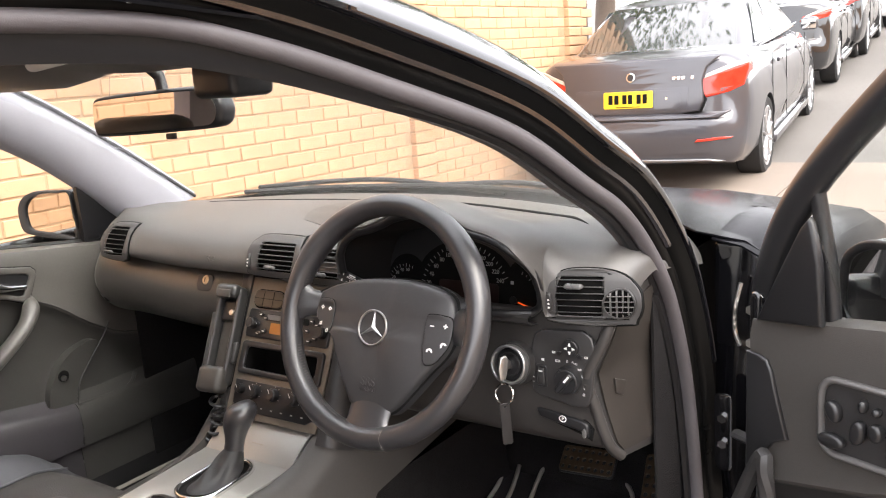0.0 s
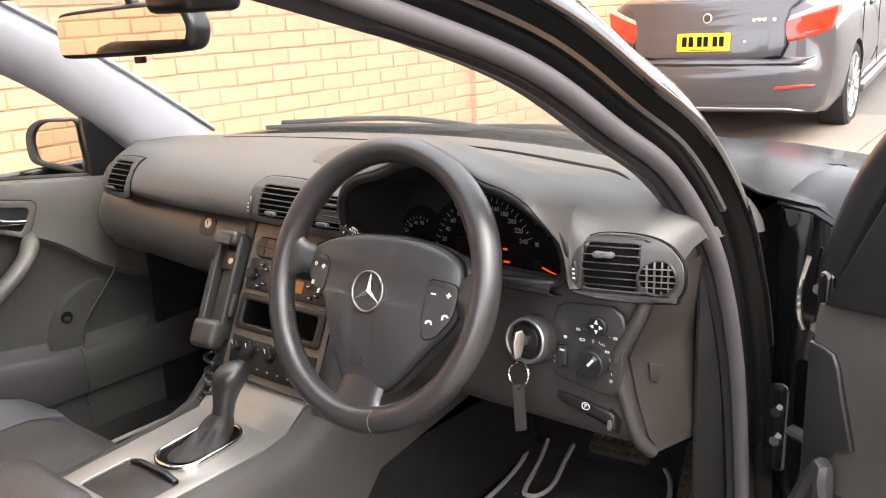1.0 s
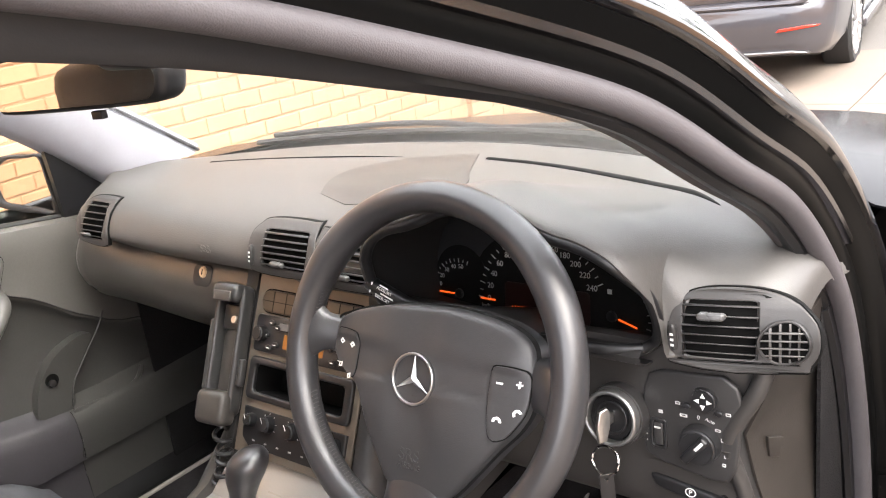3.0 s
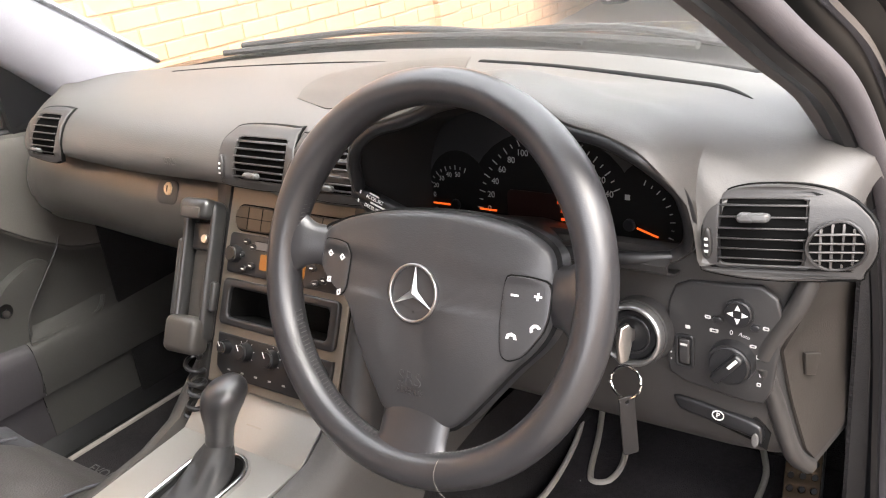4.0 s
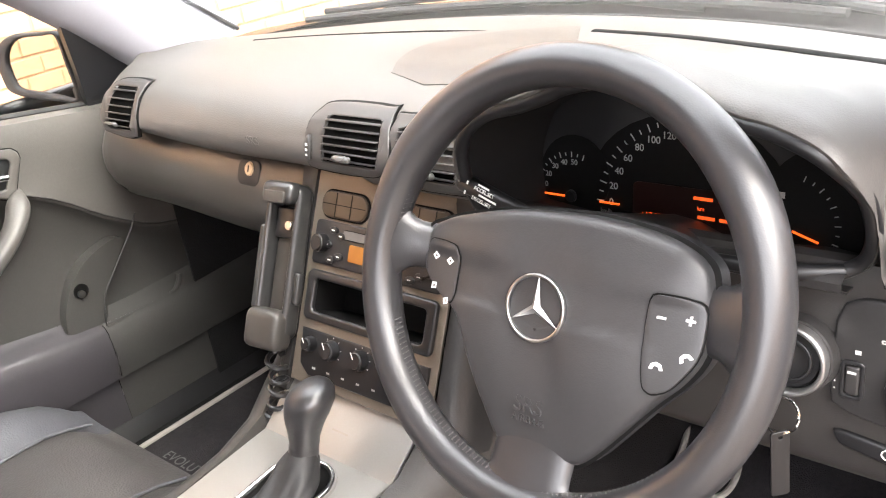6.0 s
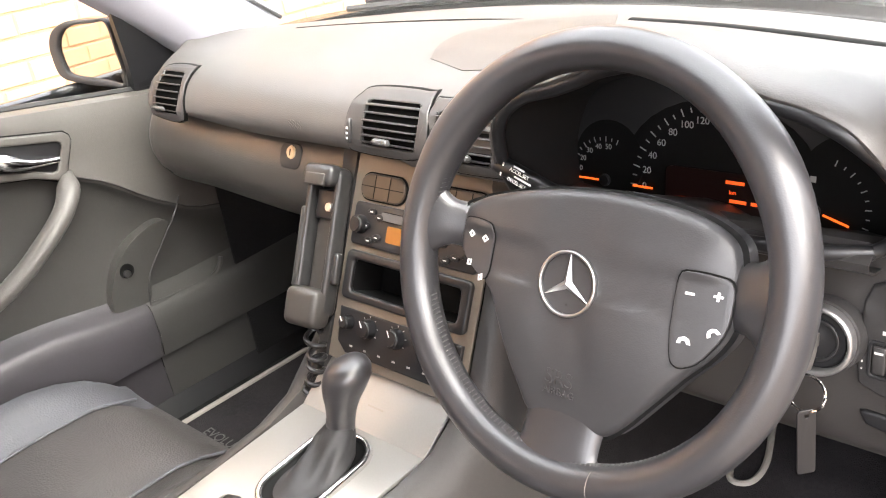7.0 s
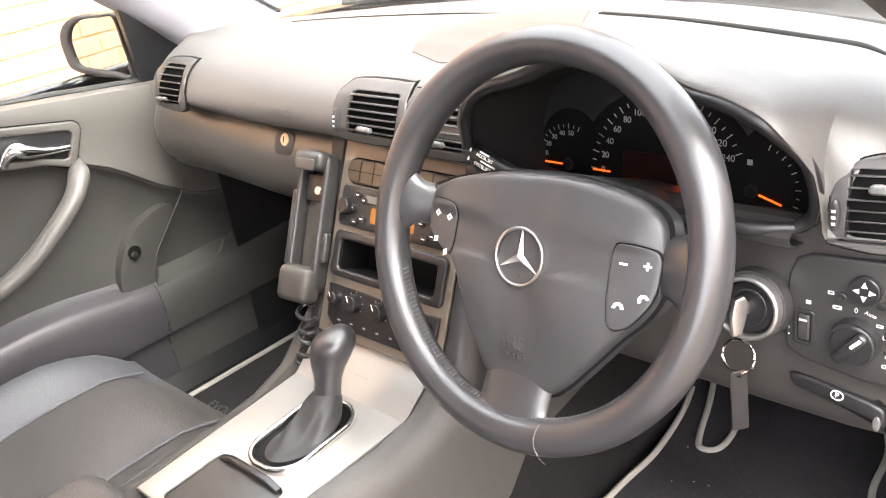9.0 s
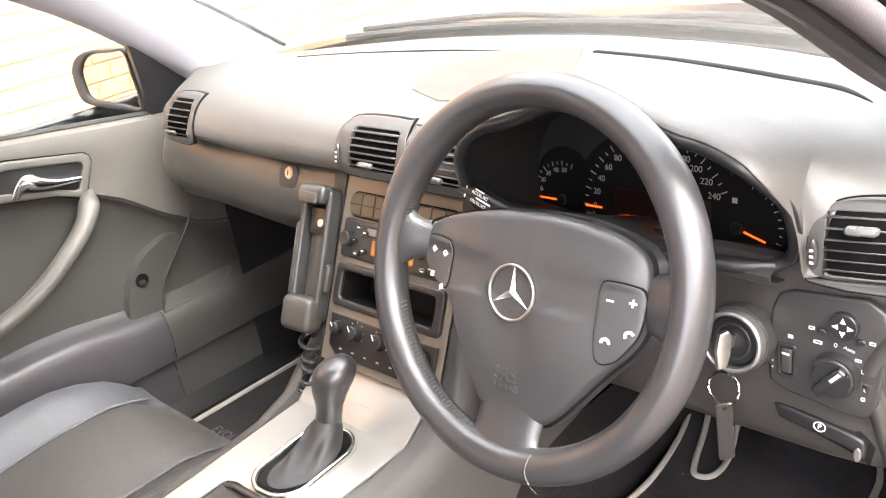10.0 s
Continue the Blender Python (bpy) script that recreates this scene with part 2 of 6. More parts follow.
def drum(r, h, m, r2=None, sides=32, bevel=0.0):
    """A cylinder or cone on its base, along local z."""
    bm = bmesh.new()
    bmesh.ops.create_cone(bm, cap_ends=True, segments=sides, radius1=r, radius2=r if r2 is None else r2, depth=h, matrix=Matrix.Translation((0, 0, h / 2)))
    if bevel:
        rim = [e for e in bm.edges if all(v.co.z > h - 1e-5 for v in e.verts)]
        bmesh.ops.bevel(bm, geom=rim, offset=bevel, segments=3, affect="EDGES")
    bm.transform(m)
    return bm


def join(*bms):
    """One bmesh of several."""
    out = bmesh.new()
    for b in bms:
        t = bpy.data.meshes.new("t")
        b.to_mesh(t)
        b.free()
        out.from_mesh(t)
        bpy.data.meshes.remove(t)
    return out


def frame_at(p, x, up):
    """Axes at p: local x along x, local y near up, local z out of the panel."""
    x = Vector(x).normalized()
    z = x.cross(Vector(up)).normalized()
    y = z.cross(x)
    return Matrix.Translation(p) @ Matrix((x, y, z)).transposed().to_4x4()


def rrect(cx, cy, w, h, r, n=5):
    pts = []
    for sx, sy, a0 in ((1, 1, 0), (-1, 1, 90), (-1, -1, 180), (1, -1, 270)):
        for i in range(n + 1):
            a = radians(a0 + 90 * i / n)
            pts.append((cx + sx * (w / 2 - r) + r * math.cos(a), cy + sy * (h / 2 - r) + r * math.sin(a)))
    return pts


def curve2(pts, n=4):
    return [(p.x, p.y) for p in spline(pts, n, True)]


def oval(cx, cy, rx, ry, n=32):
    return [(cx + rx * math.cos(2 * math.pi * i / n), cy + ry * math.sin(2 * math.pi * i / n)) for i in range(n)]


def slab(outlines, depth, bevel=0.0, m=None):
    """A plate of local z from 0 to depth with round edges; the outlines inside the first are holes."""
    cu = bpy.data.curves.new("slab", "CURVE")
    cu.dimensions, cu.fill_mode = "2D", "BOTH"
    for o in outlines:
        s = cu.splines.new("POLY")
        s.points.add(len(o) - 1)
        for q, p in zip(s.points, o):
            q.co = (p[0], p[1], 0, 1)
        s.use_cyclic_u = True
    cu.extrude = max(depth / 2 - bevel, 0.00005)
    cu.bevel_depth, cu.bevel_resolution = bevel, 2
    cu.offset = -bevel
    ob = new("slab", cu)
    me = bpy.data.meshes.new_from_object(ob.evaluated_get(bpy.context.evaluated_depsgraph_get()))
    bpy.data.objects.remove(ob)
    bpy.data.curves.remove(cu)
    bm = bmesh.new()
    bm.from_mesh(me)
    bpy.data.meshes.remove(me)
    bmesh.ops.remove_doubles(bm, verts=bm.verts, dist=1e-5)
    bm.transform((m or Matrix()) @ Matrix.Translation((0, 0, depth / 2)))
    return bm


def text(s, size, m, depth=0.0004, align="CENTER"):
    """Raised lettering in the built-in font, as a bmesh."""
    cu = bpy.data.curves.new("text", "FONT")
    cu.body, cu.size, cu.extrude, cu.align_x, cu.align_y = s, size, depth / 2, align, "CENTER"
    ob = new("text", cu)
    me = bpy.data.meshes.new_from_object(ob.evaluated_get(bpy.context.evaluated_depsgraph_get()))
    bpy.data.objects.remove(ob)
    bpy.data.curves.remove(cu)
    bm = bmesh.new()
    bm.from_mesh(me)
    bpy.data.meshes.remove(me)
    bm.transform(m @ Matrix.Translation((0, 0, depth / 2)))
    return bm


def shift(x, y, z=0.0, turn=0.0):
    return pose(x, y, z, 0, 0, turn)


def ease(t):
    t = min(1, max(0, t))
    return t * t * (3 - 2 * t)


def lerp(x, xs, ys):
    return float(np.interp(x, xs, ys))


def cut(bm, cutters):
    """A bmesh less other bmeshes."""
    ob = part("cut", bm, None)
    for c in cutters:
        k = part("cutter", c, None)
        mod = ob.modifiers.new("cut", "BOOLEAN")
        mod.object, mod.operation, mod.solver = k, "DIFFERENCE", "EXACT"
    me = bpy.data.meshes.new_from_object(ob.evaluated_get(bpy.context.evaluated_depsgraph_get()))
    for mod in list(ob.modifiers):
        k = mod.object
        ob.modifiers.remove(mod)
        bpy.data.objects.remove(k)
    bpy.data.objects.remove(ob)
    out = bmesh.new()
    out.from_mesh(me)
    bpy.data.meshes.remove(me)
    return out


# ---- ground, road, wall ----
def ground_z(y):
    """The street is level beside the near car and climbs ahead of it."""
    if y <= 2:
        return 0.0
    return 0.0085 * (y - 2) ** 2 if y < 6.44 else 0.1675 + 0.083 * (min(y, 60) - 6.44)


def sheet(x0, x1, ys, dz, nx=2):
    xs = [x0 + (x1 - x0) * i / (nx - 1) for i in range(nx)]
    return loft([[(x, y, ground_z(y) + dz) for x in xs] for y in ys], flip=True)


tagged(part("ground", sheet(-300, 300, [-300, -20, 0, 2, 3, 4, 5, 6, 7, 8, 10, 14, 20, 30, 60, 400], 0.0), ASPHALT),
       "weathered grey asphalt street that climbs away from the car", "road", kind="structure")
drive = thing("pavement", "pale concrete crossing between the asphalt and the wall", "pavement", kind="structure")
for y0, y1 in ((-7.0, -2.4), (-2.39, 1.6), (1.61, 5.2), (5.21, 6.75)):
    for x0, x1 in ((-2.6, -0.5), (-0.49, 2.0), (2.01, 5.0)):
        ys = [y0 + (y1 - y0) * i / 8 for i in range(9)]
        top = thick(sheet(x0, x1, ys, 0.012), 0.010)
        part("slab", top, CONCRETE, drive)
wall_core = thing("wall_west", "cream brick boundary wall with projecting piers and raked joints", "wall", kind="structure")
part("backing", box(-2.792, 0.4, 1.6, 0.272, 13.2, 3.6, 0), MORTAR, wall_core)
# east wall is out of view, added to close the place
part("wall_east_backing", box(9.0, 3.0, 1.5, 0.2, 30, 3.0, 0), BRICK, thing("wall_east", "unseen plain brick wall, added to close the street's far side", "wall", kind="structure"))

# ---- the black coupe: shell ----
car = thing("coupe", "black two-door coupe with the driver's door open", "car", (0, 0, 0))
# inner edge of the driver's door opening, from the roof rail down the windscreen pillar to the sill
RAIL = spline([(0.545, -1.25, 1.250), (0.552, -0.80, 1.283), (0.557, -0.53, 1.286), (0.566, -0.39, 1.264), (0.583, -0.22, 1.214), (0.616, -0.03, 1.146),
               (0.644, 0.10, 1.066), (0.659, 0.20, 1.004), (0.671, 0.285, 0.912), (0.675, 0.340, 0.820), (0.677, 0.390, 0.680), (0.680, 0.420, 0.480),
               (0.690, 0.395, 0.385), (0.695, 0.32, 0.352), (0.70, -0.2, 0.345), (0.70, -0.9, 0.345)], 7)


def rail_frames(path, side=1):
    rows = []
    for i, p in enumerate(path):
        d = (path[min(i + 1, len(path) - 1)] - path[max(i - 1, 0)]).normalized()
        n = Vector((0, -d.z, d.y))
        if n.dot(Vector((0, -0.35, 0.80)) - Vector((0, p.y, p.z))) > 0:
            n = -n
        rows.append((p, n.normalized()))
    return [(Vector((p.x * side, p.y, p.z)), n, Vector((side, 0, 0))) for p, n in rows]


def sweep(profile, side=1, path=None, closed=False):
    """A profile drawn along the door opening, slimmer along the roof than down the pillar."""
    return loft([[p + n * a * (lerp(p.y, [-0.55, -0.20], [0.84, 1.0]) if p.z > 1.0 else 1.0) + o * b for a, b in profile] for p, n, o in rail_frames(path or RAIL, side)], closed)


# cross-sections of the opening: the fully seen driver's side, and the passenger's side behind its inner trim
PROFILES = {1: ([(0.016, -0.004), (0.022, 0.005), (0.030, 0.009), (0.036, 0.010), (0.040, 0.015), (0.046, 0.020), (0.053, 0.024), (0.058, 0.028)],
                [(0.034, 0.0095), (0.0355, 0.0185), (0.0435, 0.0190), (0.043, 0.012)],
                [(0.058, 0.028), (0.061, 0.033), (0.067, 0.034), (0.076, 0.029), (0.088, 0.018), (0.100, 0.005), (0.110, -0.010), (0.119, -0.028), (0.126, -0.050), (0.130, -0.075)]),
            -1: ([(0.034, 0.000), (0.040, 0.008), (0.052, 0.010), (0.060, 0.014), (0.063, 0.030), (0.068, 0.034)],
                 [(0.0595, 0.012), (0.066, 0.028), (0.071, 0.030), (0.067, 0.022)],
                 [(0.068, 0.034), (0.072, 0.040), (0.078, 0.041), (0.090, 0.035), (0.106, 0.021), (0.123, 0.002), (0.140, -0.022)])}
for side, who in ((1, "driver"), (-1, "passenger")):
    opening, gutter, rail = PROFILES[side]
    part("door_opening", thick(sweep(opening, side), 0.002), JAMB, car, "black painted door opening")
    part("gutter_strip", sweep(gutter, side, RAIL[:56], True), GUTTER_GLINT if side > 0 else PAINT, car, "shiny gutter strip")
    part("roof_rail", thick(sweep(rail, side, RAIL[:10 * 7]), 0.002), PAINT, car, "glossy black roof rail and windscreen pillar")
ring = [(0.0105 + 0.0115 * math.cos(a), -0.001 + 0.012 * math.sin(a)) for a in [2 * math.pi * k / 12 for k in range(12)]]
part("door_seal", sweep(ring, 1, None, True), SEAL, car, "ribbed grey rubber door seal")
rows = []
for i, (p, n, o) in enumerate(rail_frames(RAIL[:9 * 7])):
    k = 1 - 0.75 * ease((i - 44) / 16)
    rows.append([p + n * a + o * b for a, b in [(0.010 + 0.044 * k, -0.074 * k), (0.004 + 0.026 * k, -0.060 * k), (0.001 + 0.009 * k, -0.022 - 0.026 * k), (-0.002, -0.020 - 0.016 * k), (-0.003, -0.022)]])
part("pillar_trim", thick(loft(rows), 0.002), PILLAR_SHADED, car, "windscreen pillar trim, colour darkened for shade")
rows = []
for p, n, o in rail_frames(RAIL[:9 * 7]):
    k = lerp(p.y, [-0.50, -0.12], [1, 0])
    rows.append([p + n * a + o * b for a, b in [(-0.001 - 0.009 * k, -0.030), (-0.006 - 0.014 * k, -0.022), (-0.007 - 0.015 * k, -0.014), (-0.003 - 0.010 * k, -0.008), (0.007, -0.006)]])
part("inner_lip", thick(loft(rows), 0.002), PLASTIC_BLACK, car, "dark inner lip of the door seal")
part("kick_trim", thick(sweep([(0.022, -0.05), (-0.004, -0.024), (-0.012, -0.014), (-0.008, -0.008), (0.006, -0.006)], 1, RAIL[8 * 7 + 3:12 * 7]), 0.002), PLASTIC_BLACK, car)
for y, z in ((-0.392, 1.262), (-0.515, 1.270)):
    part("gutter_clip", box(0.574, y, z + 0.040, 0.006, 0.008, 0.006, 0.001), WHITE, car)

# passenger side pillar: pale inner trim between the door glass and the windscreen
low = spline([(-0.585, -0.62, 1.315), (-0.59, -0.35, 1.285), (-0.605, -0.16, 1.232), (-0.620, -0.03, 1.165), (-0.640, 0.10, 1.092), (-0.660, 0.22, 1.005), (-0.672, 0.32, 0.925)], 5)
high = spline([(-0.50, -0.62, 1.345), (-0.515, -0.30, 1.325), (-0.535, -0.06, 1.283), (-0.555, 0.06, 1.232), (-0.575, 0.18, 1.163), (-0.60, 0.32, 1.076), (-0.635, 0.50, 0.958)], 5)
rows = []
for a, b in zip(low, high):
    rows.append([a + Vector((-0.03, 0, 0.012)), a, a.lerp(b, 0.12) + Vector((0.020, -0.006, 0)), a.lerp(b, 0.4) + Vector((0.030, -0.012, 0.004)), a.lerp(b, 0.7) + Vector((0.022, -0.010, 0.004)), a.lerp(b, 0.94) + Vector((0.006, -0.002, 0)), b, b + Vector((-0.02, 0.02, 0.01))])
part("pillar_trim", thick(loft(rows), 0.002), PILLAR, car, "pale windscreen pillar trim, colour darkened for shade")
part("glass_edge", tube([b + Vector((0.004, 0.004, 0.004)) for b in high], 0.004, 6), RUBBER, car)
part("roof_skin", thick(loft([[(x, y, lerp(y, [-2.6, -1.6, -0.8, -0.25], [1.24, 1.375, 1.405, 1.352]) + 0.03 - 0.105 * (x / 0.58) ** 4 * 0.75 - 0.02 * (x / 0.58) ** 2) for x in np.linspace(-0.58, 0.58, 15)] for y in (-2.6, -2.2, -1.6, -1.2, -0.8, -0.5, -0.35, -0.25)]), 0.003), PAINT, car, "glossy black roof")
part("headliner", thick(loft([[(x, y, lerp(y, [-2.6, -1.6, -0.8, -0.24], [1.20, 1.335, 1.365, 1.318]) - 0.05 * (x / 0.54) ** 4) for x in np.linspace(-0.54, 0.54, 11)] for y in (-2.6, -1.6, -0.8, -0.5, -0.24)]), 0.004), LINER, car, "light grey cloth headliner")


def screen_base(x):
    return 0.675 - 0.43 * x * x


def screen_pt(x, t):
    """A place on the windscreen: x as at its foot, t from foot to header."""
    k = 1 - 0.17 * t
    y = screen_base(x) * (1 - t) + (-0.235 - 0.10 * x * x) * t
    return (x * k, y, 0.945 + 0.405 * t + 0.045 * math.sin(math.pi * t) - 0.03 * x * x)


ws = part("windscreen", thick(loft([[screen_pt(x, t) for x in np.linspace(-0.66, 0.60, 15)] for t in np.linspace(0, 1, 9)]), 0.005), GLASS, car, "clear curved windscreen")
ws.visible_shadow = False
part("screen_border", tube([Vector(screen_pt(x, 0.008)) + Vector((0, -0.004, 0.002)) for x in np.linspace(-0.66, 0.60, 25)], 0.007, 6), RUBBER, car)
part("cowl", thick(loft([[(x, screen_base(x) + d, h - 0.03 * x * x) for x in np.linspace(-0.70, 0.62, 15)] for d, h in ((-0.01, 0.935), (0.04, 0.930), (0.10, 0.936), (0.13, 0.945))]), 0.004), RUBBER, car, "black plastic scuttle panel")
for x0, x1, k in ((-0.50, 0.16, 0.05), (0.0, 0.52, 0.03)):
    wiper = part("wiper_arm", tube(spline([(x0, screen_base(x0) + 0.035, 0.972), ((x0 + x1) / 2, screen_base((x0 + x1) / 2) + 0.02, 0.985), (x1, screen_base(x1) + 0.05, 0.955)], 8), 0.006, 8), RUBBER, car)
    part("wiper_blade", tube([(x, screen_base(x) + 0.012, 0.972 - 0.03 * x * x) for x in np.linspace(x0 - 0.02, x1 - 0.14, 12)], 0.006, 6), RUBBER, wiper)
# bonnet and front wings
rows = []
for y, h, w in ((0.50, 0.935, 0.84), (0.72, 0.930, 0.855), (1.0, 0.895, 0.862), (1.4, 0.83, 0.862), (1.75, 0.745, 0.83), (1.95, 0.62, 0.70), (2.0, 0.40, 0.66)):
    rows.append([(s * w * k, y - 0.05 * k * k, h + dz) for s, k, dz in [(-1, 1, -0.45), (-1, 1.0, -0.25), (-1, 0.99, -0.10), (-1, 0.955, -0.035), (-1, 0.9, -0.006), (-1, 0.84, 0.0), (-1, 0.80, 0.004), (-1, 0.5, 0.028), (-1, 0, 0.036), (1, 0.5, 0.028), (1, 0.80, 0.004), (1, 0.84, 0.0), (1, 0.9, -0.006), (1, 0.955, -0.035), (1, 0.99, -0.10), (1, 1.0, -0.25), (1, 1, -0.45)]])
for r in rows[:1]:
    r[7:10] = [(x, y + 0.22, z) for x, y, z in r[7:10]]
part("bonnet", thick(loft(rows), 0.003), BONNET, car, "glossy black bonnet and front wings")
part("wing_corner", thick(loft([[(0.70, 0.46, 0.93), (0.70, 0.60, 0.945), (0.70, 0.74, 0.935)], [(0.755, 0.44, 0.925), (0.76, 0.58, 0.938), (0.755, 0.72, 0.930)], [(0.80, 0.44, 0.90), (0.80, 0.56, 0.918), (0.80, 0.70, 0.915)]]), 0.003), BONNET, car)
# hinge pillar with door hinges and check strap
part("hinge_pillar", box(0.735, 0.545, 0.62, 0.09, 0.10, 0.60, 0.012), PAINT, car, "black painted hinge pillar")
for z in (0.79, 0.50):
    hinge = part("door_hinge", box(0.772, 0.470, z, 0.020, 0.045, 0.085, 0.005), PAINT, car)
    part("hinge_arm", tube([(0.775, 0.455, z + 0.005), (0.80, 0.44, z + 0.008), (0.825, 0.425, z)], 0.010, 8), PAINT, hinge)
    for dz in (0.028, -0.028):
        part("bolt", drum(0.008, 0.007, frame_at((0.768, 0.4475, z + dz), (1, 0, 0), (0, 0, 1)), sides=6), STEEL, hinge)
part("bracket_rod", tube(spline([(0.750, 0.452, 0.86), (0.742, 0.448, 0.82), (0.742, 0.446, 0.78), (0.750, 0.446, 0.755)], 6), 0.004, 8), STEEL, car)
strap = part("check_strap_plate", slab([rrect(0, 0, 0.030, 0.14, 0.012)], 0.003, 0.001, frame_at((0.724, 0.440, 0.60), (1, 0, 0), (0, 0, 1))), PAINT, car, "dark check strap plate with bright bolts")
for dz in (0.022, -0.024):
    part("bolt", drum(0.008, 0.008, frame_at((0.724, 0.437, 0.605 + dz), (1, 0, 0), (0, 0, 1)), sides=6), CHROME, strap)
part("strap_arm", tube([(0.745, 0.432, 0.605), (0.79, 0.415, 0.600), (0.85, 0.39, 0.598)], 0.012, 8, flat=0.6), RUBBER, strap)
# floor, footwells, back of the cabin
part("floor_pan", thick(loft([[(x, y, z) for x in (-0.69, -0.2, 0.2, 0.69)] for y, z in ((-1.4, 0.31), (0.10, 0.31), (0.42, 0.31), (0.62, 0.33), (0.80, 0.52), (0.82, 0.92))]), 0.01), CARPET, car, "black carpeted floor")
part("sill", thick(loft([[(0.62, y, 0.26), (0.655, y, 0.335), (0.70, y, 0.375), (0.75, y, 0.36), (0.80, y, 0.25), (0.80, y, 0.18)] for y in (-1.3, -0.4, 0.42)]), 0.003), PAINT, car, "black door sill")
part("sill", thick(loft([[(-0.62, y, 0.26), (-0.655, y, 0.335), (-0.70, y, 0.375), (-0.75, y, 0.36), (-0.80, y, 0.25), (-0.80, y, 0.18)] for y in (-1.3, -0.4, 0.42)]), 0.003), PLASTIC_BLACK, car)
for s in (-1, 1):
    part("footwell_side", thick(loft([[(s * 0.66, y, z) for y in (0.30, 0.55, 0.82)] for z in (0.26, 0.5, 0.70, 0.90)]), 0.004), CARPET_SIDE if s < 0 else CARPET, car)
    part("rear_side", thick(loft([[(s * 0.70, y, z) for y in (-2.3, -1.9, -1.3)] for z in (0.3, 0.6, 0.93)]), 0.004), PLASTIC_LOW, car)
    part("rear_pillar", thick(loft([[(s * (0.70 - 0.16 * t), y - 0.1 * t, 0.93 + 0.36 * t) for y in (-2.5, -2.15)] for t in (0, 0.5, 1)]), 0.02), PILLAR, car)
    part("centre_pillar", thick(loft([[(s * (0.72 - 0.15 * t), y + 0.05 * t, 0.35 + 0.95 * t) for y in (-1.42, -1.24)] for t in (0, 0.6, 1)]), 0.05), PILLAR, car)
part("rear_bench", box(0, -1.75, 0.55, 1.2, 0.5, 0.35, 0.06), SEAT_DARK, car)
part("rear_backrest", box(0, -2.02, 0.80, 1.2, 0.14, 0.42, 0.05, m=None), SEAT_DARK, car)
part("rear_panel", box(0, -2.45, 0.65, 1.4, 0.1, 0.6, 0.02), PLASTIC_LOW, car)
# ---- dashboard ----
dash = thing("dashboard", "grey soft-grain dashboard with black air vents", "dashboard", (0, 0.3, 0.6))
# instrument hood: a brow with a high middle and two lower shoulders
MOUTH = spline([(0.193, 0.868), (0.187, 0.905), (0.198, 0.950), (0.211, 0.973), (0.235, 0.989), (0.268, 0.998), (0.298, 1.009), (0.324, 1.020), (0.378, 1.028), (0.425, 1.015), (0.460, 1.001), (0.492, 0.994), (0.525, 0.979), (0.543, 0.957),
                (0.551, 0.928), (0.552, 0.899), (0.545, 0.876), (0.530, 0.864)], 4)
MOUTH = [(p.x, p.y) for p in MOUTH]
CX, CZ = 0.376, 0.900


def lean_back(z, x=0.3):
    """How far the mouth's edge leans away: its foot, and its side next to the vent."""
    return 0.03 * max(0, 0.95 - z) / 0.08 + 0.026 * ease((x - 0.495) / 0.055) * ease((0.985 - z) / 0.05)


# the mouth's upper edge, from its leftmost to its rightmost place
BROW = MOUTH[min(range(len(MOUTH)), key=lambda k: MOUTH[k][0]):max(range(len(MOUTH)), key=lambda k: MOUTH[k][0]) + 1]
XS = sorted(list(np.linspace(-0.660, 0.16, 30)) + [0.170, 0.178, 0.184, 0.188, 0.1925, 0.195, 0.199, 0.204, 0.210, 0.217, 0.225, 0.235] + list(np.linspace(0.245, 0.515, 24))
            + [0.521, 0.528, 0.534, 0.540, 0.545, 0.5465, 0.5485, 0.550, 0.551, 0.5516, 0.552, 0.5527, 0.5535, 0.555, 0.557, 0.559, 0.5605, 0.5612, 0.5625, 0.564, 0.566, 0.5685, 0.5715, 0.575, 0.579, 0.584, 0.590, 0.602, 0.615, 0.628, 0.642, 0.655, 0.664, 0.672, 0.680, 0.690])


def pad_profile(x):
    """The dashboard's upper pad from the windscreen foot back over the roll to the crease."""
    e = abs(x) / 0.68
    b = screen_base(x) - 0.012
    back = 0.006 * e ** 4 + (0.035 * ease((e - 0.86) / 0.28) * 2 if x > 0 else 0.0)
    turn = 0.13 * ease((-x - 0.53) / 0.14)
    crease = 0.879 + 0.014 * ease((-x - 0.25) / 0.3) if x < 0 else 0.870
    pts = [(b, 0.946 - 0.03 * x * x), (b - 0.05, 0.962 - 0.02 * e ** 3), (0.46 - 0.05 * e ** 2, 0.972 - 0.018 * e ** 3), (0.36, 0.976 - 0.018 * e ** 3), (0.29, 0.972 - 0.014 * e ** 3),
            (0.230 + back, 0.963), (0.195 + back, 0.952), (0.172 + back, 0.937), (0.158 + back, 0.918), (0.153 + back, 0.900), (0.156 + back, crease + 0.006), (0.164 + back, crease), (0.200 + back, crease + 0.002)]
    r = ease((x - 0.53) / 0.05)
    pts[6:10] = [(y, z + dz * r) for (y, z), dz in zip(pts[6:10], (0.001, 0.003, 0.004, 0.002))]
    return pts[:4] + [(y + turn * (0.37 - y) / 0.217, z) for y, z in pts[4:]]


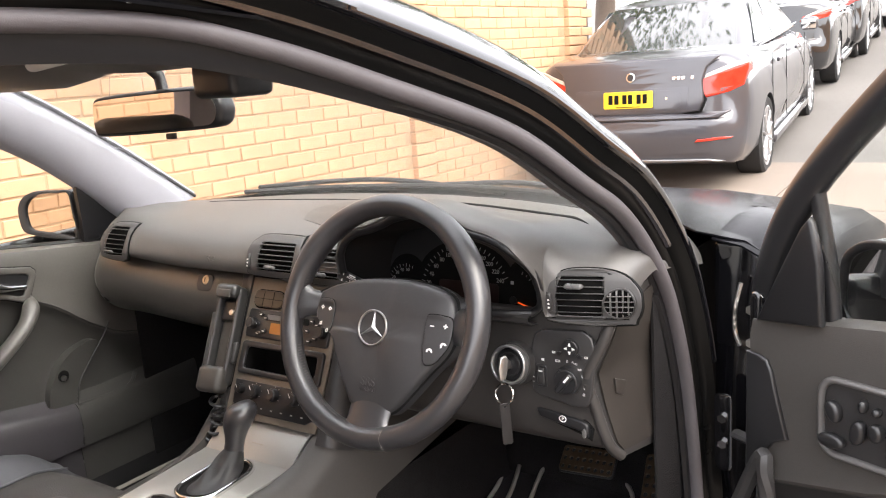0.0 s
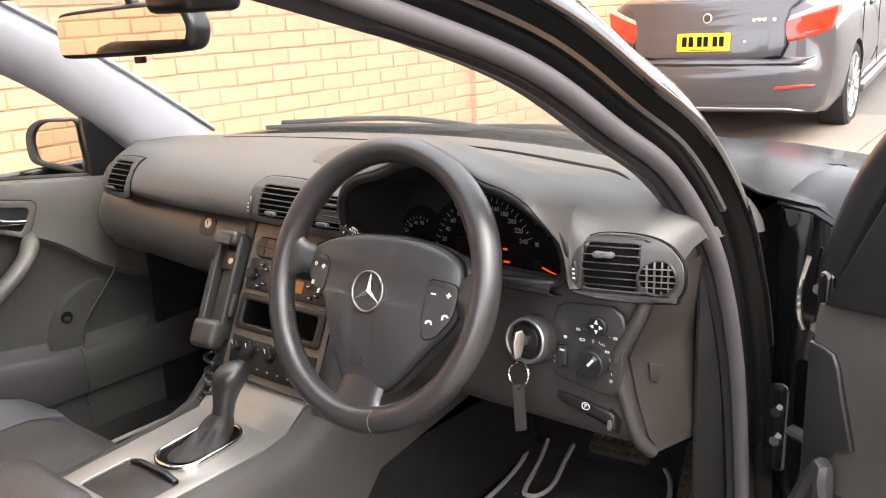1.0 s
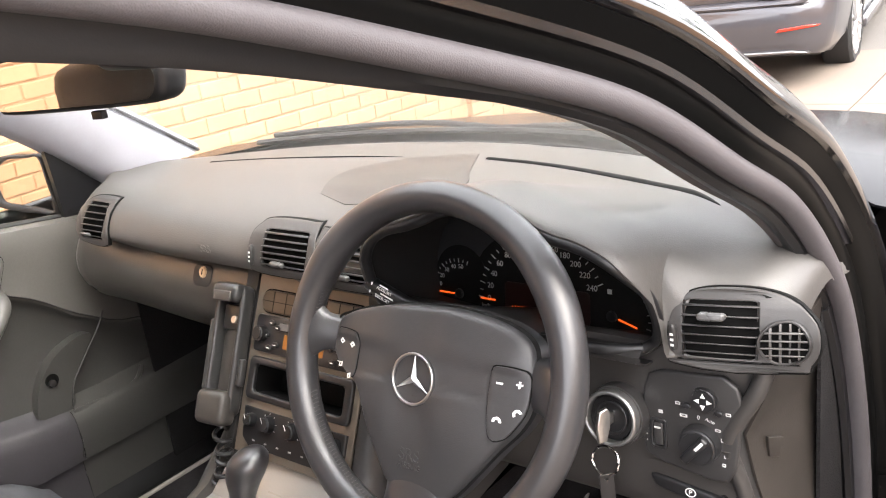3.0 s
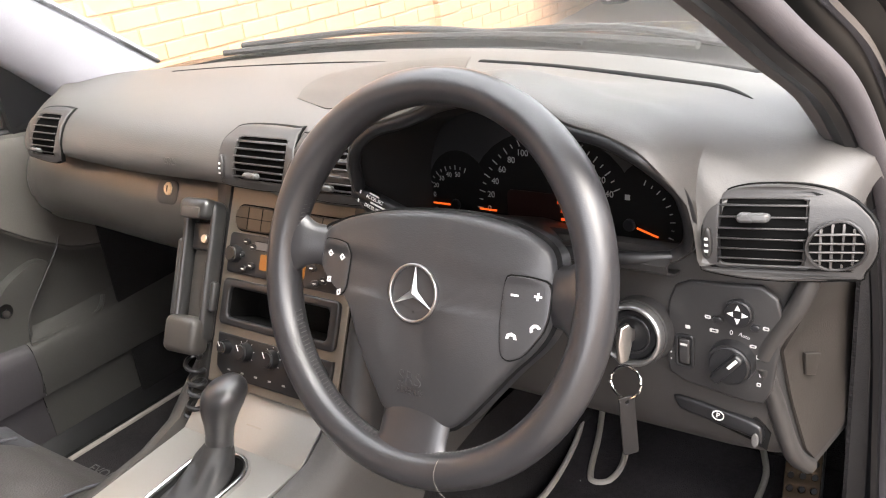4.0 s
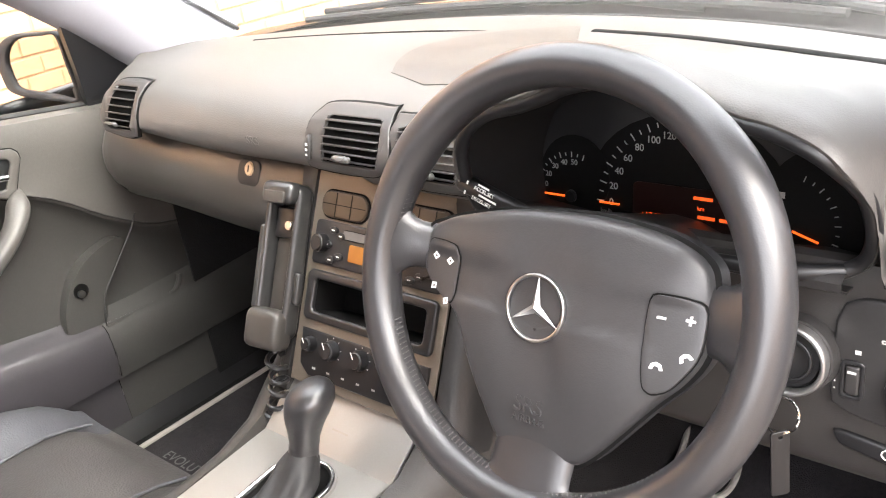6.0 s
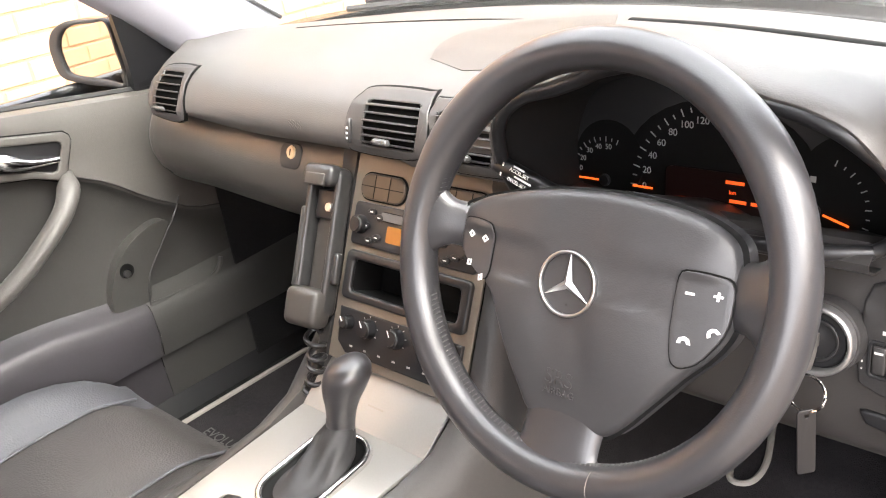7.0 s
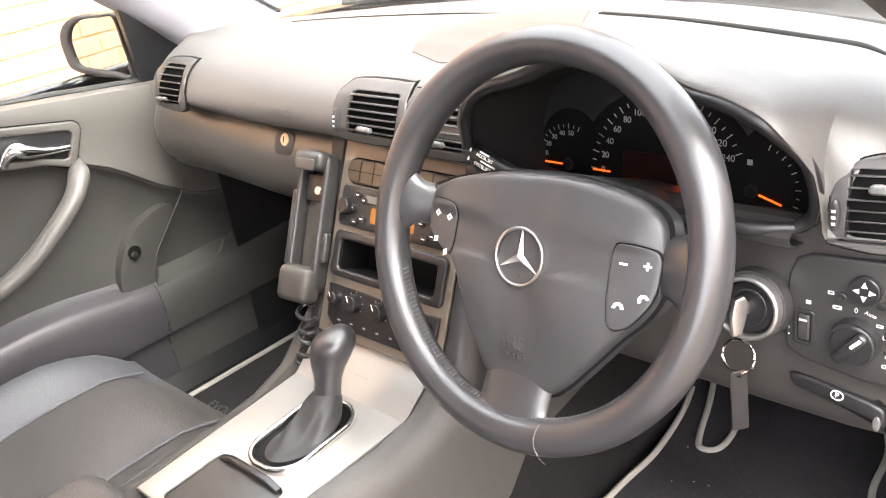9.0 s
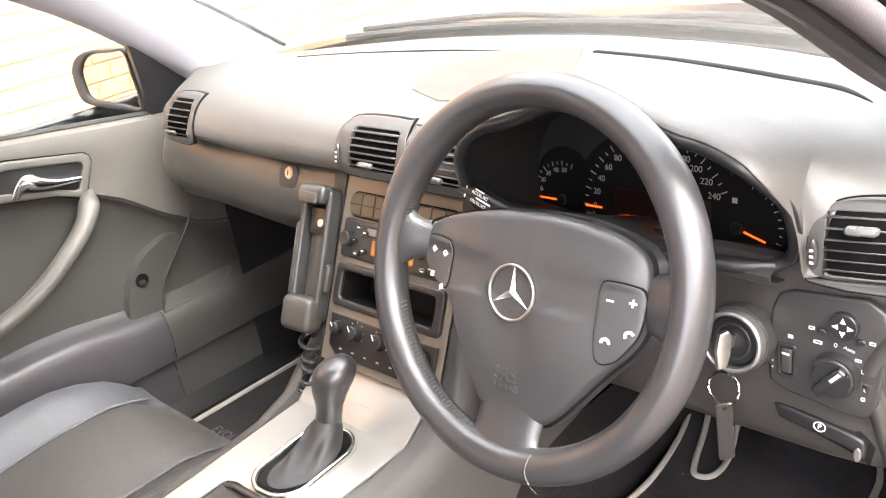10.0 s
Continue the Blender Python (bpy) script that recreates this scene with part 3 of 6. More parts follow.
def hood_profile(x):
    """The pad where it rises into the brow over the instruments."""
    zf = float(np.interp(x, [p[0] for p in BROW], [p[1] for p in BROW])) + 0.010
    yf = 0.098 + lean_back(zf, x)
    flat = lambda y: lerp(y, [0.10, 0.16, 0.2, 0.25, 0.3, 0.36, 0.46], [0.957, 0.962, 0.9645, 0.968, 0.971, 0.974, 0.971])
    rise = zf - flat(yf)
    out = pad_profile(x)[:3]
    for y in (0.36, 0.29, 0.235, 0.195, 0.165, 0.142, 0.124):
        y = yf + (y - 0.098) * (0.36 - yf) / 0.262
        d = 1 - ease((y - yf) / 0.30) if rise > 0 else math.exp(-(y - yf) / 0.028)
        out.append((y, flat(y) + rise * d + 0.004 * math.sin(math.pi * min(1, (y - yf) / 0.10)) * (rise > 0)))
    return out + [(yf + 0.008, zf + 0.0015), (yf, zf - 0.006), (yf + 0.006, zf - 0.014)]


def top_profile(x):
    """The pad's section at x: plain pad, brow, and the smooth cheek that leads from the brow to the side vent."""
    x0, x1 = BROW[0][0], BROW[-1][0]
    if x < x0:
        wide = (0.09,) * 7 + (0.045, 0.02) + (0.004,) * 4
        return [Vector(a).lerp(Vector(b), ease((x0 - x) / w)).to_tuple() for a, b, w in zip(top_profile(x0), pad_profile(x), wide)]
    if x <= 0.49:
        return hood_profile(x)
    k = ease((x - 0.49) / 0.12)
    out = [Vector(a).lerp(Vector(b), k).to_tuple() for a, b in zip(hood_profile(0.49), pad_profile(x))]
    own = hood_profile(min(x, x1))
    (ly, lz), (gy, gz) = own[10], out[7]
    s = ease((min(x, x1) - 0.49) / (x1 - 0.49))
    face = [(ly + (gy - ly) * 0.40, lz + (gz - lz) * 0.74), (ly + (gy - ly) * 0.13, lz + (gz - lz) * 0.40)]
    face = [(a + (c - a) * s, b + (d - b) * s) for (a, b), (c, d) in zip(own[8:10], face)] + own[10:]
    if x > x1:
        flow, drop = ease((x - x1) / 0.045), ease((x - x1) / 0.006)
        pad = pad_profile(x)[8:]
        face = [(a[0] + (b[0] - a[0]) * flow, a[1] + (b[1] - a[1]) * (flow if i < 2 else drop)) for i, (a, b) in enumerate(zip(face, pad))]
    return out[:8] + face


part("upper_pad", loft([[(min(x, lerp(p.x, [0.16, 0.20, 0.26, 0.34], [0.664, 0.667, 0.672, 0.686])), p.x, p.y - 0.025 * max(0, (x - 0.632) / 0.043) ** 2 * ease((p.x - 0.155) / 0.03) * ease((p.y - 0.885) / 0.035)) for p in spline([(a, b, 0) for a, b in top_profile(x)], 3)] for x in XS]), PADTOP, dash, "smooth grey upper pad with a brow over the instruments")


def low_profile(x):
    c = 0.870 if x > 0.2 else pad_profile(x)[-2][1]
    bk = 0.03 * max(0, abs(x) - 0.60) / 0.08 if x > 0 else 0.05 * ease((-x - 0.59) / 0.07)
    if x < 0.1:
        return [(0.206 + bk, c - 0.002), (0.197 + bk, c - 0.005), (0.179 + bk, c - 0.028), (0.167 + bk, c - 0.058), (0.169 + bk, c - 0.090), (0.185 + bk, c - 0.120), (0.213 + bk, c - 0.144), (0.255 + bk, c - 0.160), (0.32, c - 0.168), (0.50, 0.71)]
    return [(0.180 + bk, c), (0.168 + bk, 0.860), (0.166 + bk, 0.80), (0.166 + bk, 0.74), (0.172 + bk, 0.68), (0.195 + bk, 0.650), (0.27, 0.63), (0.50, 0.62)]


part("glovebox_panel", thick(loft([[(x, p.x, p.y) for p in spline([(a, b, 0) for a, b in low_profile(x)], 3)] for x in list(np.linspace(-0.655, -0.59, 7)) + list(np.linspace(-0.57, -0.09, 15))]), 0.004), PLASTIC, dash, "grey glovebox panel")
part("knee_panel", thick(loft([[(min(x, lerp(p.y, [0.62, 0.668, 0.725, 0.776, 0.832, 0.87], [0.645, 0.634, 0.620, 0.611, 0.638, 0.650])), p.x, p.y) for p in spline([(a, b, 0) for a, b in low_profile(x)], 3)] for x in np.linspace(0.13, 0.648, 15)]), 0.004), KNEE, dash, "grey knee panel, darkened for shade")

FOOT = [(0.535 - 0.342 * k / 10, 0.868 - 0.006 * math.sin(math.pi * k / 10)) for k in range(1, 10)]
LOOP = MOUTH + FOOT


def lining(x, z, s):
    """A place on the hood's lining, s from the mouth to the dials."""
    zz = 0.89 + (z - 0.89) * ((0.97 - 0.24 * s) if z > 0.89 else 1 + 0.9 * s)
    return (0.375 + (x - 0.375) * (0.985 - 0.045 * s), 0.106 + 0.15 * s + lean_back(z, x) * (1 - s), zz)


inner = [[lining(x, z, s) for x, z in LOOP] for s in np.linspace(0, 1, 6)]
for keep in (lambda x, z: x < 0.3 and z < 0.935, lambda x, z: x > 0.5 and z < 0.935):
    wall = [(x, z) for x, z in MOUTH if keep(x, z)]
    out = 1 if wall[0][0] > 0.4 else -1
    part("instrument_hood", loft([[(x + out * dx, y + lean_back(z, x), z) for x, z in wall] for dx, y in ((-0.004, 0.100), (0.000, 0.098), (0.002, 0.104), (0.002, 0.125), (0.001, 0.19))]), PLASTIC, dash, "grey side of the instrument hood")
part("hood_lining", loft(inner, True), LINING, dash, "black hood lining")
part("hood_lip", tube([(0.375 + (x - 0.375) * 0.975, 0.103 + lean_back(z, x), 0.93 + (z - 0.93) * 0.95) for x, z in LOOP], 0.0065, 10, True, up=(0, 1, 0)), PLASTIC_BLACK, dash, "dark rounded lip of the hood")
part("hood_ledge", thick(loft([[(x, y + 0.0, z) for x in np.linspace(0.185, 0.530, 9)] for y, z in ((0.172, 0.846), (0.150, 0.850), (0.136, 0.858), (0.134, 0.866), (0.142, 0.870), (0.160, 0.866))]), 0.002), PLASTIC_LOW, dash)
# ---- instruments ----
DIAL = frame_at((0.391, 0.235, 0.886), (1, 0, 0), (0, 0.12, 1)) @ Matrix.Scale(0.93, 4)
cluster = thing("instrument_cluster", "black instrument cluster with orange needles and an orange display", "instruments", (0.36, 0.29, 0.8))
part("dial_panel", slab([[((x - 0.391) / 0.93, (z - 0.886) / 0.93) for x, y, z in [lining(x, z, 0.86) for x, z in LOOP]]], 0.004, 0.0, DIAL @ shift(0, 0, -0.006)), SATIN_BLACK, cluster, "black dial panel")


def ticks(cx, cy, r, a0, a1, n, length, wide, every=2):
    out = []
    for i in range(n):
        a = radians(a0 + (a1 - a0) * i / (n - 1))
        ln = length if i % every == 0 else length * 0.6
        m = DIAL @ shift(cx + math.cos(a) * r, cy + math.sin(a) * r, 0.0, math.degrees(a))
        out.append(box(0, 0, 0.0002, ln, wide, 0.0004, 0, m=m))
    return join(*out)


def numerals(cx, cy, r, a0, a1, words, size):
    return join(*[text(w, size, DIAL @ shift(cx + math.cos(radians(a0 + (a1 - a0) * i / (len(words) - 1))) * r, cy + math.sin(radians(a0 + (a1 - a0) * i / (len(words) - 1))) * r)) for i, w in enumerate(words)])


speedo = part("speedometer", slab([oval(-0.0375, -0.010, 0.108, 0.082)], 0.001, 0, DIAL @ shift(0, 0, -0.0015)), INK_AND_SHADE, cluster)
part("scale", ticks(-0.0375, -0.032, 0.0955, 178, 26, 25, 0.0085, 0.0012), DIALGREY, speedo)
part("numbering", numerals(-0.0375, -0.032, 0.0825, 178, 26, [str(v) for v in range(0, 260, 20)], 0.0105), DIALGREY, speedo)
part("unit", text("km/h", 0.0070, DIAL @ shift(-0.126, -0.040)), DIALGREY, speedo)
part("needle", box(-0.121, -0.030, 0.002, 0.024, 0.0019, 0.0012, 0, m=DIAL), ORANGE, speedo)
part("display", slab([rrect(-0.030, -0.024, 0.128, 0.044, 0.006)], 0.0006, 0, DIAL), LCD, speedo, "dim orange display")
for w, x, y, z in (("km", -0.018, -0.022, 0.006), ("+17.0\u00b0C", -0.070, -0.037, 0.0085)):
    part("readout", text(w, z, DIAL @ shift(x, y, 0.0008)), LCDTEXT, speedo)
for x, y, w in ((-0.016, -0.0115, 0.020), (0.004, -0.0115, 0.008), (-0.012, -0.031, 0.018), (0.008, -0.031, 0.012)):
    part("readout_bar", box(x, y, 0.001, w, 0.0034, 0.0004, 0, m=DIAL), LCDTEXT, speedo)
revs = part("rev_dial", slab([oval(-0.166, -0.006, 0.044, 0.046)], 0.001, 0, DIAL @ shift(0, 0, -0.0010)), INK_AND_SHADE, cluster)
part("scale", ticks(-0.170, -0.026, 0.044, 187, 70, 13, 0.006, 0.001), DIALGREY, revs)
part("numbering", numerals(-0.170, -0.026, 0.0355, 169, 84, ["10", "20", "30", "40", "50"], 0.0085), DIALGREY, revs)
part("needle", box(-0.192, -0.0295, 0.002, 0.034, 0.0019, 0.0012, 0, m=DIAL), ORANGE, revs)
part("needle_cap", drum(0.007, 0.004, DIAL @ shift(-0.170, -0.029), bevel=0.001), PLASTIC_BLACK, revs)
fuel = part("fuel_dial", slab([oval(0.100, -0.004, 0.055, 0.055)], 0.001, 0, DIAL @ shift(0, 0, -0.0010)), INK_AND_SHADE, cluster)
part("scale", ticks(0.064, -0.026, 0.050, 70, -14, 9, 0.006, 0.001), DIALGREY, fuel)
part("needle", box(0, 0, 0.002, 0.026, 0.0019, 0.0012, 0, m=DIAL @ shift(0.086, -0.034, 0, -17)), ORANGE, fuel)
part("needle_cap", drum(0.007, 0.004, DIAL @ shift(0.064, -0.028), bevel=0.001), PLASTIC_BLACK, fuel)
part("warning_symbol", box(0.061, 0.003, 0, 0.006, 0.006, 0.0006, 0, m=DIAL), DIALGREY, fuel)

# ---- steering wheel ----
WHEEL = frame_at((0.349, 0.010, 0.880), (1, 0, 0), (0, math.sin(0.375), math.cos(0.375)))
wheel = thing("steering_wheel", "grey leather three-spoke steering wheel with stitched rim", "steering wheel", (0.349, 0.05, 0.86))
rim = []
for i in range(97):
    a = 2 * math.pi * i / 96
    deg = math.degrees(a) % 360
    grip = math.exp(-((deg - 35) / 14) ** 2) + math.exp(-((deg - 145) / 14) ** 2)
    rr = 0.0182 + 0.0016 * grip
    c = Vector((math.cos(a), math.sin(a), 0))
    R = 0.1735
    rim.append([WHEEL @ (c * (R + rr * math.cos(b) * 0.94) + Vector((0, 0, rr * math.sin(b) * 1.05))) for b in [2 * math.pi * k / 20 for k in range(20)]])
bm = loft(rim, True)
bmesh.ops.remove_doubles(bm, verts=bm.verts, dist=1e-5)
ring_part = part("rim", bm, LEATHER, wheel, "worn grey leather rim")
# stitching on the inner side of the rim
st = []
for a0, a1 in ((200, 262), (278, 318), (152, 176)):
    for k in range(int((a1 - a0) / 1.6)):
        a = radians(a0 + 1.6 * k)
        p = WHEEL @ Vector((math.cos(a) * 0.1564, math.sin(a) * 0.1564, -0.0030))
        q = WHEEL @ Vector((math.cos(a + 0.014) * 0.1570, math.sin(a + 0.014) * 0.1570, 0.0058))
        st.append(tube([p, q], 0.00065, 4))
tagged(part("stitching", join(*st), PLASTIC_MID, ring_part), kind="stuff")
TH = [WHEEL @ Vector(v) for v in ((0.046, -0.150, 0.004), (0.047, -0.156, 0.016), (0.049, -0.167, 0.0215), (0.054, -0.178, 0.019), (0.061, -0.184, 0.016))]
part("loose_thread", tube(spline(TH, 5), 0.00016, 5), PIPING, ring_part, "loose pale thread")


def pad_h(x, y):
    """How far the airbag pad stands out of the rim's plane."""
    r = math.hypot(x / 0.150, (y + 0.030) / 0.118)
    h = 0.0085 - 0.018 * min(1.1, r) ** 2.6
    side = ease((abs(x) - 0.012) / 0.025)
    h += 0.0042 * ease((y - 0.008) / 0.011) * (0.35 + 0.65 * side) * ease((0.135 - abs(x)) / 0.03)
    h += 0.0048 * ease((-0.014 - 0.05 * abs(x) - y) / 0.007) * side * ease((0.105 - abs(x)) / 0.05) * ease((y + 0.115) / 0.07)
    return h


# airbag pad: broad above, narrowing to a foot below
edge = spline([(-0.129, 0.030), (-0.112, 0.039), (-0.090, 0.0465), (-0.045, 0.057), (0.001, 0.062), (0.040, 0.063), (0.0815, 0.059), (0.108, 0.052), (0.124, 0.042), (0.130, 0.028), (0.132, 0.004), (0.131, -0.022), (0.119, -0.044), (0.099, -0.066), (0.075, -0.096), (0.054, -0.121), (0.038, -0.132), (0.012, -0.1355),
               (-0.016, -0.1345), (-0.033, -0.130), (-0.0415, -0.115), (-0.054, -0.090), (-0.068, -0.058), (-0.079, -0.038), (-0.094, -0.0265), (-0.127, -0.008), (-0.131, 0.010)], 4, True)
rings = []
for k in (1.02, 1.0, 0.98, 0.95, 0.90, 0.83, 0.75, 0.66, 0.56, 0.45, 0.34, 0.22, 0.11, 0.01):
    ring2 = []
    for p in edge:
        x, y = p.x * k, -0.030 + (p.y + 0.030) * k
        h = -0.030 if k > 1.01 else pad_h(x, y) - (0.006 if k == 1.0 else 0.0015 if k == 0.98 else 0)
        ring2.append(WHEEL @ Vector((x, y, h)))
    rings.append(ring2)
part("airbag_pad", loft(rings, True, False), PAD, wheel, "grained grey airbag pad")
part("pad_joint", loft([[WHEEL @ Vector((p.x * k, -0.030 + (p.y + 0.030) * k, z)) for p in edge] for k, z in ((1.028, -0.012), (1.0, -0.010))], True), INK_AND_SHADE, wheel)
for s in (-1, 1):
    rows = []
    for t in np.linspace(0, 1, 11):
        x = s * (0.108 + 0.064 * t)
        flare = 0.022 * ease((t - 0.5) / 0.5)
        hw = (0.0265 if s > 0 else 0.0205) + flare
        cy = (0.002 if s > 0 else 0.011) + 0.005 * t
        rows.append([WHEEL @ Vector((x, cy + hw * math.cos(b), -0.0230 + 0.0225 * ease(t * 1.1) + 0.0105 * math.sin(b))) for b in [2 * math.pi * k / 20 for k in range(20)]])
    part("spoke", loft(rows, True, True), LEATHER, wheel)
rows = []
for t in np.linspace(0, 1, 9):
    y = -0.112 - 0.062 * t
    hw = 0.0395 - 0.002 * math.sin(math.pi * t) + 0.026 * ease((t - 0.55) / 0.45) ** 2
    rows.append([WHEEL @ Vector((0.003 + hw * math.cos(b), y, -0.013 + 0.013 * t + 0.011 * math.sin(b))) for b in [2 * math.pi * k / 20 for k in range(20)]])
part("lower_spoke", loft(rows, True, True), LEATHER, wheel)
# emblem: a plain ring with three bars
EM = WHEEL @ shift(-0.0005, -0.013, 0.0085)
badge = part("emblem", slab([oval(0, 0, 0.0270, 0.0270, 40), oval(0, 0, 0.0243, 0.0243, 40)], 0.004, 0.0012, EM), EMBLEM, wheel, "chrome ring emblem")
for k in range(3):
    a = radians(90 + 120 * k)
    p = [Vector((math.cos(a) * 0.0252, math.sin(a) * 0.0252, 0.0015)), Vector((math.cos(a + 1.05) * 0.0042, math.sin(a + 1.05) * 0.0042, 0.0008)), Vector((0, 0, 0.0042)), Vector((math.cos(a - 1.05) * 0.0042, math.sin(a - 1.05) * 0.0042, 0.0008))]
    bm = bmesh.new()
    v = [bm.verts.new(EM @ q) for q in p]
    bm.faces.new((v[0], v[1], v[2]))
    bm.faces.new((v[0], v[2], v[3]))
    bmesh.ops.recalc_face_normals(bm, faces=bm.faces)
    part("bar", bm, EMBLEM, badge)
part("embossing", join(*[text(w, size, WHEEL @ shift(0.001, y, pad_h(0, y) - 0.0004), 0.0016) for w, size, y in (("SRS", 0.018, -0.092), ("AIRBAG", 0.0088, -0.1035))]), PAD, wheel)
# button pods on the spokes, flush with the pad


def on_pad(bm, z):
    """Lays a flat bmesh of the wheel's plane on the airbag pad."""
    bmesh.ops.triangulate(bm, faces=bm.faces[:])
    for _ in range(3):
        bmesh.ops.subdivide_edges(bm, edges=[e for e in bm.edges if e.calc_length() > 0.007], cuts=1)
        bmesh.ops.triangulate(bm, faces=bm.faces[:])
    for v in bm.verts:
        v.co.z += pad_h(v.co.x, v.co.y) + z
    bm.transform(WHEEL)
    return bm


def round_corners(pts):
    """Cuts each corner of an outline twice."""
    for _ in range(2):
        out = []
        for a, b in zip(pts, pts[1:] + pts[:1]):
            out += [(a[0] * 0.8 + b[0] * 0.2, a[1] * 0.8 + b[1] * 0.2), (a[0] * 0.2 + b[0] * 0.8, a[1] * 0.2 + b[1] * 0.8)]
        pts = out
    return pts


PODS = {-1: [(0.124, 0.0215), (0.104, 0.023), (0.083, 0.0205), (0.083, -0.006), (0.0845, -0.028), (0.099, -0.0235), (0.123, -0.0075)],
        1: [(0.089, 0.0165), (0.110, 0.0175), (0.130, 0.0145), (0.1305, -0.022), (0.113, -0.049), (0.100, -0.0555), (0.0925, -0.051), (0.0895, -0.020)]}
for s in (-1, 1):
    o = PODS[s]
    cx, cy = sum(p[0] for p in o) / len(o), sum(p[1] for p in o) / len(o)
    pod = part("button_pod", on_pad(slab([[(s * x, y) for x, y in round_corners(o)]], 0.0022, 0.0006), 0.0), PAD, wheel, "grey button pod")
    part("joint", on_pad(slab([[(s * (cx + (x - cx) * 1.045), cy + (y - cy) * 1.04) for x, y in round_corners(o)]], 0.0010, 0), 0.0), INK_AND_SHADE, pod)
    marks = ((0.093, 0.0070), (0.111, 0.0085), (0.0915, -0.0265), (0.1085, -0.0165)) if s < 0 else ((0.100, 0.001), (0.120, 0.0025), (0.1015, -0.0335), (0.1205, -0.0235))
    for i, (x, y) in enumerate(marks):
        T = shift(s * x, y, 0)
        if s > 0 and i < 2:
            g = join(box(0, 0, 0.0003, 0.0065, 0.0017, 0.0006, 0, m=T), *([box(0, 0, 0.0003, 0.0017, 0.0065, 0.0006, 0, m=T)] if i else []))
        elif s > 0:
            g = slab([[(-0.005, -0.0025), (-0.0035, 0.0015), (0, 0.003), (0.0035, 0.0015), (0.005, -0.0025), (0.0025, -0.0025), (0.0016, 0), (-0.0016, 0), (-0.0025, -0.0025)]], 0.0006, 0, T @ pose(0, 0, 0, 0, 0, 30 * (i == 3)))
        else:
            g = slab([[(-0.0042, 0), (0, 0.0034), (0.0042, 0), (0, -0.0034)], [(-0.0018, 0), (0, 0.0014), (0.0018, 0), (0, -0.0014)]], 0.0006, 0, T @ pose(0, 0, 0, 0, 0, (0, 0, 60, 45)[i]))
        part("mark", on_pad(g, 0.0025), WHITE, pod)
part("column_shroud", loft([[Vector((0.349 + math.cos(b) * w, y, z + math.sin(b) * h)) for b in [2 * math.pi * k / 20 for k in range(20)]] for y, z, w, h in ((0.045, 0.872, 0.055, 0.055), (0.07, 0.862, 0.072, 0.062), (0.15, 0.825, 0.080, 0.065), (0.26, 0.775, 0.085, 0.07))], True, True), PLASTIC_LOW, wheel, "grey column shroud")

# stalk with printed words
stalk = thing("cruise_stalk", "black cruise control stalk with white lettering", "stalk", (0.25, 0.12, 0.89))
SP = [Vector((0.320, 0.105, 0.874)), Vector((0.262, 0.110, 0.890)), Vector((0.184, 0.120, 0.910))]
part("lever", tube([SP[0], SP[1], SP[1].lerp(SP[2], 0.05), SP[2].lerp(SP[1], 0.03), SP[2]], [0.006, 0.007, 0.0090, 0.0095, 0.0085], 12, flat=1.0), PLASTIC_BLACK, stalk)
SM = frame_at(SP[1].lerp(SP[2], 0.55) + Vector((0.0, -0.0096, 0.0040)), SP[1] - SP[2], (0, 0.3, 1))
part("lettering", join(text("ACCEL.SET", 0.0052, SM @ shift(0.0, 0.0030)), text("DECEL.SET", 0.0052, SM @ shift(0.0, -0.0068)), box(0.006, -0.0018, 0, 0.022, 0.0018, 0.0004, 0, m=SM), box(-0.002, 0.0072, 0, 0.014, 0.0018, 0.0004, 0, m=SM), *[box(-0.022, y, 0, 0.0018, 0.0034, 0.0004, 0, m=SM) for y in (0.004, -0.006)]), WHITE, stalk)

# ---- ignition, key, light switches ----
def facing(x, z, y=0.1665, tilt=0.0):
    return frame_at((x, y, z), (1, 0, 0), (0, tilt, 1))


IG = facing(0.492, 0.786, 0.146, 0.18)
ign = thing("ignition_lock", "round ignition lock with a bright metal ring", "ignition", (0.49, 0.15, 0.78))
part("bezel", slab([oval(0, 0, 0.031, 0.031), oval(0, 0, 0.026, 0.026)], 0.014, 0.003, IG), BEZEL, ign, "satin metal ring")
part("barrel", drum(0.0255, 0.006, IG, bevel=0.002), PLASTIC_BLACK, ign)
part("slot_ring", slab([oval(0, 0, 0.019, 0.019), oval(0, 0, 0.016, 0.016)], 0.003, 0.001, IG @ shift(0, 0, 0.006)), SATIN_BLACK, ign)
part("surround", drum(0.0345, 0.022, IG @ shift(0, 0, -0.021), r2=0.033), PLASTIC_LOW, ign)
key = thing("car_key", "steel key with a split ring and a small grey tag", "key", (0.485, 0.11, 0.76))
part("key_head", slab([[(-0.010, 0.002), (-0.007, 0.022), (0.004, 0.026), (0.011, 0.018), (0.010, -0.002), (0.006, -0.020), (-0.006, -0.022)]], 0.007, 0.002, IG @ pose(-0.002, -0.004, 0.026, 0, 60, 0) @ Matrix.Scale(0.80, 4)), STEEL, key, "worn steel key head")
part("blade", box(0, 0, 0.016, 0.004, 0.012, 0.026, 0.001, m=IG), STEEL, key)
RC = Vector((0.494, 0.116, 0.748))
part("split_ring", tube([RC + Vector((math.cos(a) * 0.0155, math.sin(a) * 0.004, math.sin(a) * 0.0155)) for a in [2 * math.pi * k / 28 for k in range(28)]], 0.0013, 6, True), CHROME, key)
